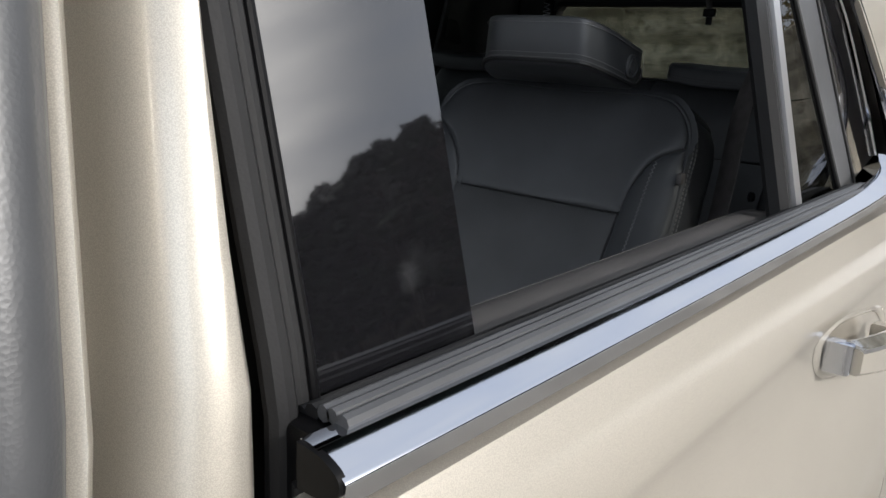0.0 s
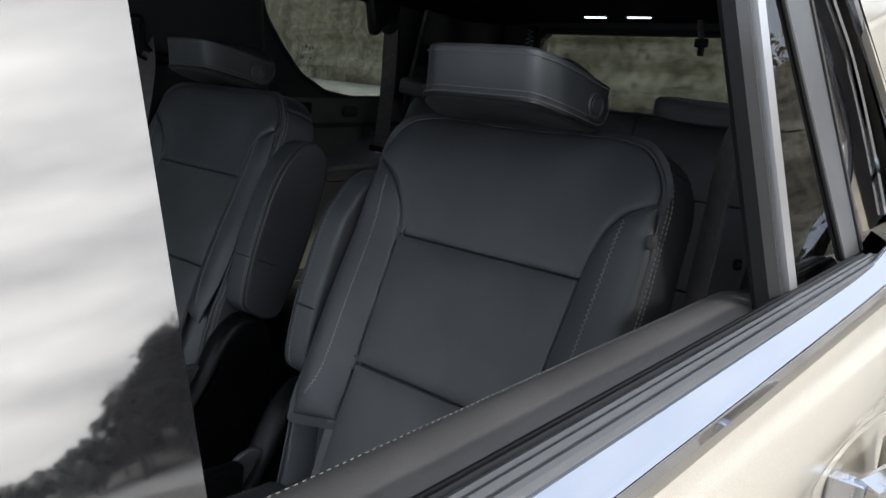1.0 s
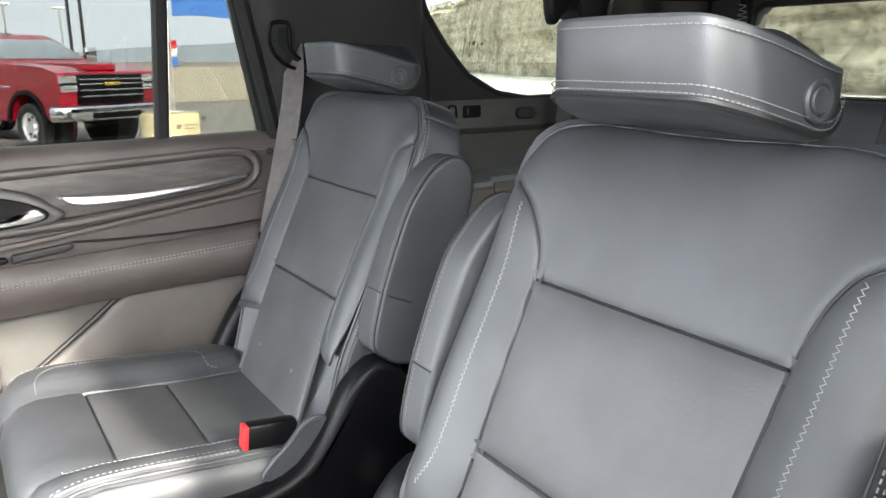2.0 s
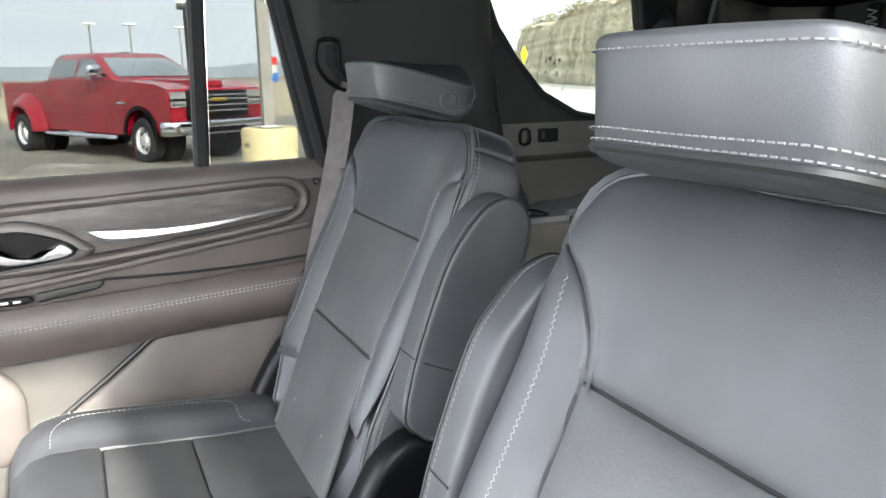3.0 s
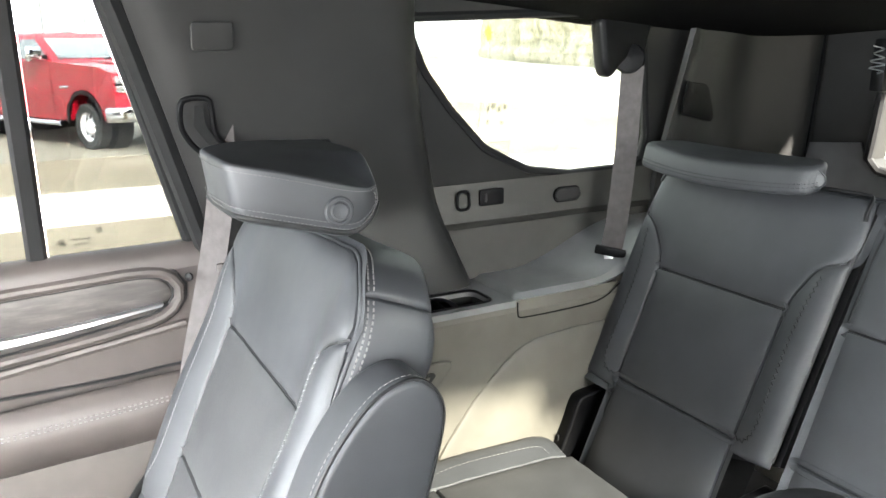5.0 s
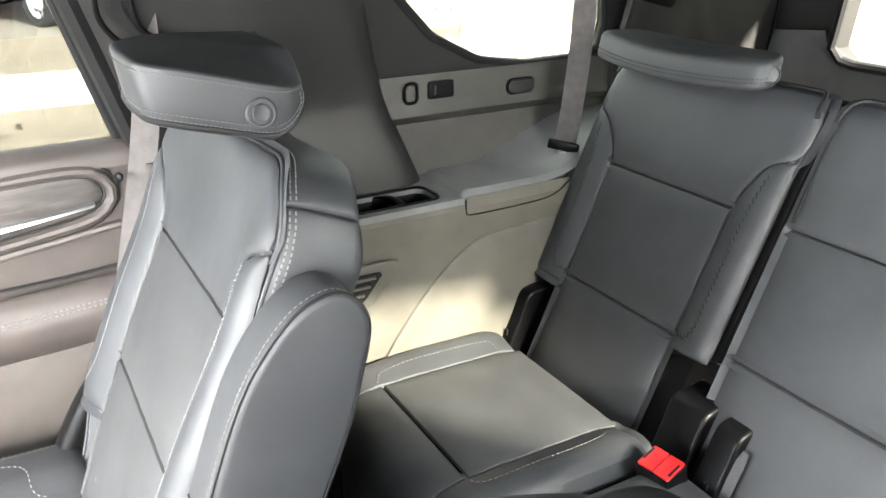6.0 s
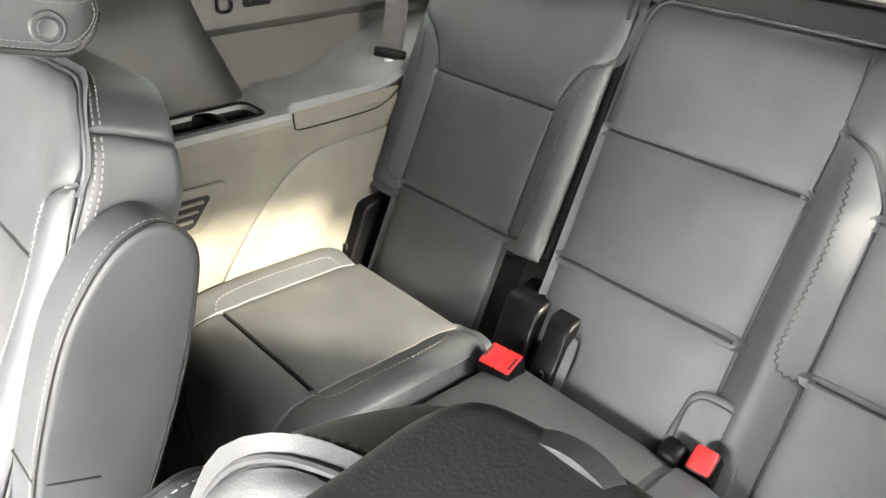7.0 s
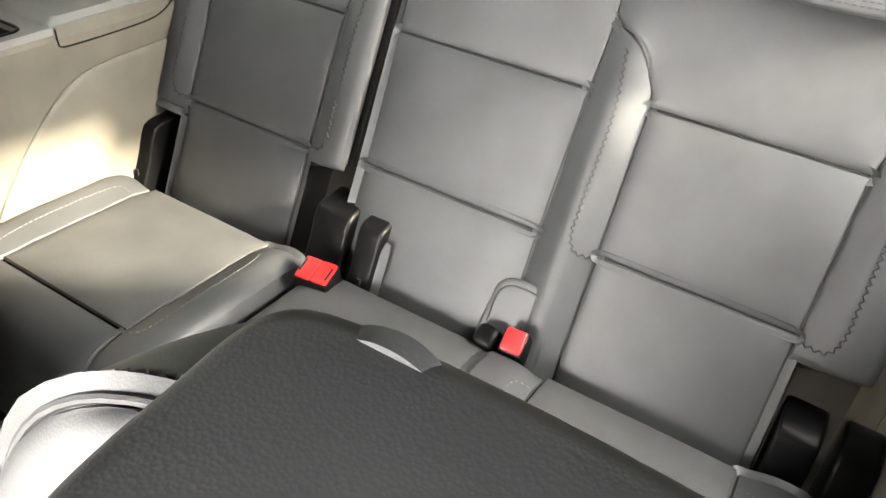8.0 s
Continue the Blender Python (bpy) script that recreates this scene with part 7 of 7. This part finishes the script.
        pillow(bm, [(2.98, 1.02), (3.185, 1.02), (3.175, 1.28), (3.0, 1.30)], 0.30, 0.02, lambda a, b, h: (a, sg * (0.66 + h), b), 32, False)
        lamp = add("headlight", bm, HEADLAMP, body)
        bm = B()
        box(bm, 3.10, 3.192, sg * 0.68, sg * 0.97, 1.125, 1.165, 0.008)
        add("lamp_divider", bm, PLASTIC, lamp)
        bm = B()
        box(bm, 3.10, 3.190, sg * 0.70, sg * 0.95, 1.045, 1.065, 0.006)
        add("lamp_divider", bm, PLASTIC, lamp)
        # near-black drum painting the shade inside each wheel arch
        for xw in (2.18, -2.18):
            bm = B()
            lathe(bm, [(0.001, 0.0), (0.53, 0.0), (0.53, 0.30), (0.001, 0.30)], (xw, sg * 0.42, 0.46), (0, sg, 0), 32)
            add("wheel_well", bm, DARK, body)
        for xw, yw in ((2.18, 0.86), (-2.18, 0.82), (-2.18, 1.06)):
            bm = B()
            rings(bm, [[Vector((xw + r * math.cos(a * math.tau / 32), sg * (yw + h), 0.405 + r * math.sin(a * math.tau / 32))) for a in range(32)] for r, h in ((0.25, -0.11), (0.36, -0.125), (0.40, -0.09), (0.405, 0.09), (0.36, 0.125), (0.25, 0.11))], wrap=True)
            wh = add("wheel", bm, TYRE)
            bm = B()
            lathe(bm, [(0.25, -0.08), (0.25, 0.10), (0.225, 0.085), (0.21, 0.03), (0.12, 0.045), (0.10, 0.10), (0.001, 0.105)], (xw, sg * yw, 0.405), (0, sg, 0), 28)
            rim = add("rim", bm, RIM, wh)
            # near-black studs painting the shade in the rim's holes
            bm = B()
            for k in range(8):
                a = k * math.tau / 8
                lathe(bm, [(0.03, 0.0), (0.03, 0.052), (0.001, 0.053)], (xw + 0.165 * math.cos(a), sg * yw, 0.405 + 0.165 * math.sin(a)), (0, sg, 0), 10)
            add("rim_hole", bm, DARK, rim)
    # windscreen
    bm = B()
    holed(bm, [(-0.84, 1.56), (0.84, 1.56), (0.70, 1.92), (-0.70, 1.92)], [], lambda a, b, h: (1.302 - (b - 1.54) * 1.925 + 0.012 + h, a, b), 0.012)
    add("windscreen", bm, CAR_GLASS, body)
    # bonnet scoop, grille, bumper
    bm = B()
    pillow(bm, [(1.6, -0.35), (2.9, -0.30), (3.0, 0.0), (2.9, 0.30), (1.6, 0.35)], 0.12, 0.04, lambda a, b, h: (a, b, 1.40 + h - 0.03 * (a - 1.6)), 40)
    bulge = add("bonnet_bulge", bm, CAR_RED, body)
    bm = B()
    box(bm, 2.80, 2.985, -0.26, 0.26, 1.435, 1.475, 0.012)
    add("scoop_opening", bm, PLASTIC, bulge)
    bm = B()
    box(bm, 3.05, 3.19, -0.66, 0.66, 0.80, 1.30, 0.03)
    gr = add("grille", bm, PLASTIC, body)
    for z in (0.92, 1.02, 1.12, 1.20):
        bm = B()
        box(bm, 3.18, 3.205, -0.62, 0.62, z, z + 0.028, 0.006)
        add("grille_bar", bm, CHROME, gr)
    bm = B()
    box(bm, 3.195, 3.225, -0.16, 0.16, 1.10, 1.17, 0.02)
    add("badge", bm, GOLD, gr)
    bm = B()
    pillow(bm, [(3.0, -1.0), (3.22, -0.92), (3.30, -0.5), (3.32, 0.0), (3.30, 0.5), (3.22, 0.92), (3.0, 1.0)], 0.26, 0.05, lambda a, b, h: (a, b, 0.52 + h), 60)
    bp = add("bumper", bm, CHROME, root, "chrome front bumper")
    bm = B()
    box(bm, 3.25, 3.335, -0.5, 0.5, 0.56, 0.66, 0.02)
    add("bumper_opening", bm, PLASTIC, bp)
    for x in (-0.15, 0.05, 0.25):
        bm = B()
        box(bm, x - 0.04, x + 0.04, -0.05, 0.05, 2.01, 2.04, 0.01)
        add("roof_lamp", bm, PLASTIC, body)
    return root


pickup((1.75, 16.6), -64)


# light pole on its yellow concrete foot
pole = thing("light_pole", "grey light pole standing on a yellow painted concrete foot", "light pole", (3.15, 9.95, 0))
YELLOW = material("yellow_painted_concrete", (0.62, 0.47, 0.14), 0.8)
tint(YELLOW, ramp(YELLOW, noise_tex(YELLOW, 6.0, 6.0), [(0.3, (0.50, 0.41, 0.22)), (0.7, (0.66, 0.56, 0.33))]))
bm = B()
lathe(bm, [(0.38, -0.05), (0.385, 0.8), (0.36, 0.84), (0.01, 0.84)], (3.15, 9.95, 0), (0, 0, 1), 32)
part("foot", bm, YELLOW, pole, "yellow painted concrete foot")
bm = B()
box(bm, 3.07, 3.23, 9.87, 10.03, 0.86, 8.0, 0.02)
POLE = material("weathered_grey_paint", (0.30, 0.285, 0.26), 0.7)
tint(POLE, ramp(POLE, noise_tex(POLE, 4.0, 6.0), [(0.3, (0.24, 0.23, 0.21)), (0.7, (0.33, 0.315, 0.29))]))
part("post", bm, POLE, pole)
bm = B()
box(bm, 3.0, 3.3, 9.8, 10.1, 0.84, 0.87, 0.01)
part("base_plate", bm, SATIN, pole)

# roadside sign board on two posts
board = thing("sign_board", "white roadside sign board on two steel posts", "sign", (7.7, 47, 0))
bm = B()
box(bm, -0.75, 0.75, -0.08, 0.08, 5.6, 7.6, 0.03, turn=pose(7.7, 47, 0, 0, 0, 12))
bd = part("board", bm, material("sign_white", (0.75, 0.76, 0.76), 0.6), board)
bm = B()
for z in (7.25, 6.95, 6.65):
    box(bm, -0.5, 0.5, -0.10, -0.085, z, z + 0.14, turn=pose(7.7, 47, 0, 0, 0, 12))
part("lettering", bm, material("sign_grey", (0.35, 0.36, 0.37), 0.6), bd)
bm = B()
box(bm, -0.75, 0.75, -0.10, 0.10, 5.25, 5.6, 0.02, turn=pose(7.7, 47, 0, 0, 0, 12))
part("lower_board", bm, TRIM_DARK, board)
for x in (-0.34, 0.34):
    bm = B()
    tube(bm, [pose(7.7, 47, 0, 0, 0, 12) @ Vector((x, 0, 0)), pose(7.7, 47, 0, 0, 0, 12) @ Vector((x, 0, 5.6))], 0.09, 8)
    part("post", bm, TRIM_DARK, board)

# yellow warning sign by the road
ws = thing("warning_sign", "yellow diamond road sign on a thin post", "road sign", (36.0, 56.0, 0))
bm = B()
box(bm, -0.55, 0.55, -0.02, 0.02, -0.55, 0.55, 0.02, turn=pose(36.0, 56.0, 2.9, 0, 45, 35))
part("plate", bm, material("sign_yellow", (0.8, 0.72, 0.02), 0.5), ws)
bm = B()
tube(bm, [(36.0, 56.05, 0), (36.0, 56.05, 2.9)], 0.04, 8)
part("post", bm, SATIN, ws)

# ceiling lamps in the headliner
for x, y, hx, hy, lens in ((2.30, 0.20, 0.010, 0.036, LIT), (2.30, 0.055, 0.010, 0.036, LIT), (1.44, 0.38, 0.075, 0.042, LENS)):
    lamp = thing("dome_lamp", "slim ceiling lamp with clear lens", "lamp", (x, y, liner((x + 0.9) / 3.47, (y + 0.8) / 1.6)[2]), "ceiling lamps")
    z = lamp.location.z - 0.004
    bm = B()
    pillow(bm, rounded(x - hx - 0.007, x + hx + 0.007, y - hy - 0.008, y + hy + 0.008, 0.010, 4), 0.014, 0.004, lambda a, b, h: (a, b, z - 0.012 + h), 40, False)
    part("housing", bm, PLASTIC, lamp)
    bm = B()
    pillow(bm, rounded(x - hx, x + hx, y - hy, y + hy, 0.007, 4), 0.006, 0.002, lambda a, b, h: (a, b, z - 0.015 + h), 40, False)
    part("lens", bm, lens, lamp)

# wiring brackets at the top of the rear window, and the hanging belt clip
for y in (0.49, -0.49):
    r = thing("wire_bracket", "black bracket with loose coiled wire by the rear window", "bracket", (2.40, y, 1.65), "rear window brackets")
    bm = B()
    box(bm, 2.385, 2.415, y - 0.014, y + 0.016, 1.60, 1.705, 0.006)
    part("bracket", bm, PLASTIC, r)
    bm = B()
    tube(bm, [(2.380 + 0.006 * math.sin(k * 0.9), y + 0.013 * math.cos(k * 0.7), 1.690 - 0.0016 * k) for k in range(34)], 0.0016, 6)
    part("wire", bm, SATIN, r)
clip = thing("belt_clip", "small black seat belt clip hanging from the ceiling", "seat belt", (2.40, -0.09, 1.70))
bm = B()
tube(bm, [(2.40, -0.085, 1.75), (2.40, -0.092, 1.70), (2.40, -0.098, 1.672)], 0.010, 8)
part("strap", bm, BELT, clip)
bm = B()
box(bm, 2.39, 2.41, -0.118, -0.080, 1.650, 1.676, 0.005)
part("clip_body", bm, PLASTIC, clip)
bm = B()
box(bm, 2.398, 2.402, -0.110, -0.090, 1.626, 1.652, 0.002)
part("tongue", bm, PLASTIC, clip)

# banner and flag on the light pole
BLUE = material("blue_cloth", (0.04, 0.14, 0.42), 0.8)
flag = thing("banner", "blue banner hung beside the light pole", "banner", (3.25, 9.9, 2.3))
bm = B()
sheet(bm, lambda s, t: (3.29 + 1.25 * s, 9.92 + 0.03 * math.sin(s * 9), 2.10 + 0.9 * t + 0.015 * math.sin(s * 7)), 24, 8)
part("cloth", solid(bm, 0.004), BLUE, flag)
bm = B()
tube(bm, [(3.2, 9.92, 3.0), (4.56, 9.92, 3.0)], 0.015, 6)
part("rod", bm, SATIN, flag)
small = thing("flag", "small red, white and blue striped flag on the pole", "flag", (3.25, 9.9, 1.5))
for z0, z1, mt in ((1.685, 1.79, RED), (1.58, 1.685, WHITE), (1.455, 1.58, BLUE)):
    bm = B()
    sheet(bm, lambda s, t: (3.22 + 0.09 * s, 9.91 + 0.01 * math.sin(s * 5), z0 + (z1 - z0) * t), 6, 3)
    part("stripe", solid(bm, 0.003), mt, small)

# far building, lamp posts and a parked car beyond the pickup
bld = thing("building", "low white building with a blue fascia", "building", (-6.5, 70, 0))
bm = B()
box(bm, -20, -4.2, 66, 76, 0, 6.2, 0.05)
part("wall", bm, CONCRETE, bld)
bm = B()
box(bm, -20.1, -4.0, 65.7, 76, 4.9, 5.6, 0.05)
part("fascia", bm, BLUE, bld, "blue fascia band")
bm = B()
box(bm, -8, -5.0, 65.9, 66.1, 0.2, 3.6, 0.02)
part("window", bm, CAR_GLASS, bld)
bm = B()
box(bm, -20.2, -3.9, 65.6, 76.2, 6.2, 6.6, 0.05)
part("roof", bm, SATIN, bld)
for x, y in ((3.5, 84), (7.2, 84), (12.5, 88)):
    r = thing("street_lamp", "thin grey parking lot lamp post in the distance", "lamp post", (x, y, 0), "distant lamp posts")
    bm = B()
    tube(bm, [(x, y, 0), (x, y, 6.6)], 0.10, 6)
    part("post", bm, SATIN, r)
    bm = B()
    box(bm, x - 0.6, x + 0.6, y - 0.2, y + 0.2, 6.5, 6.7, 0.05)
    part("head", bm, SATIN, r)
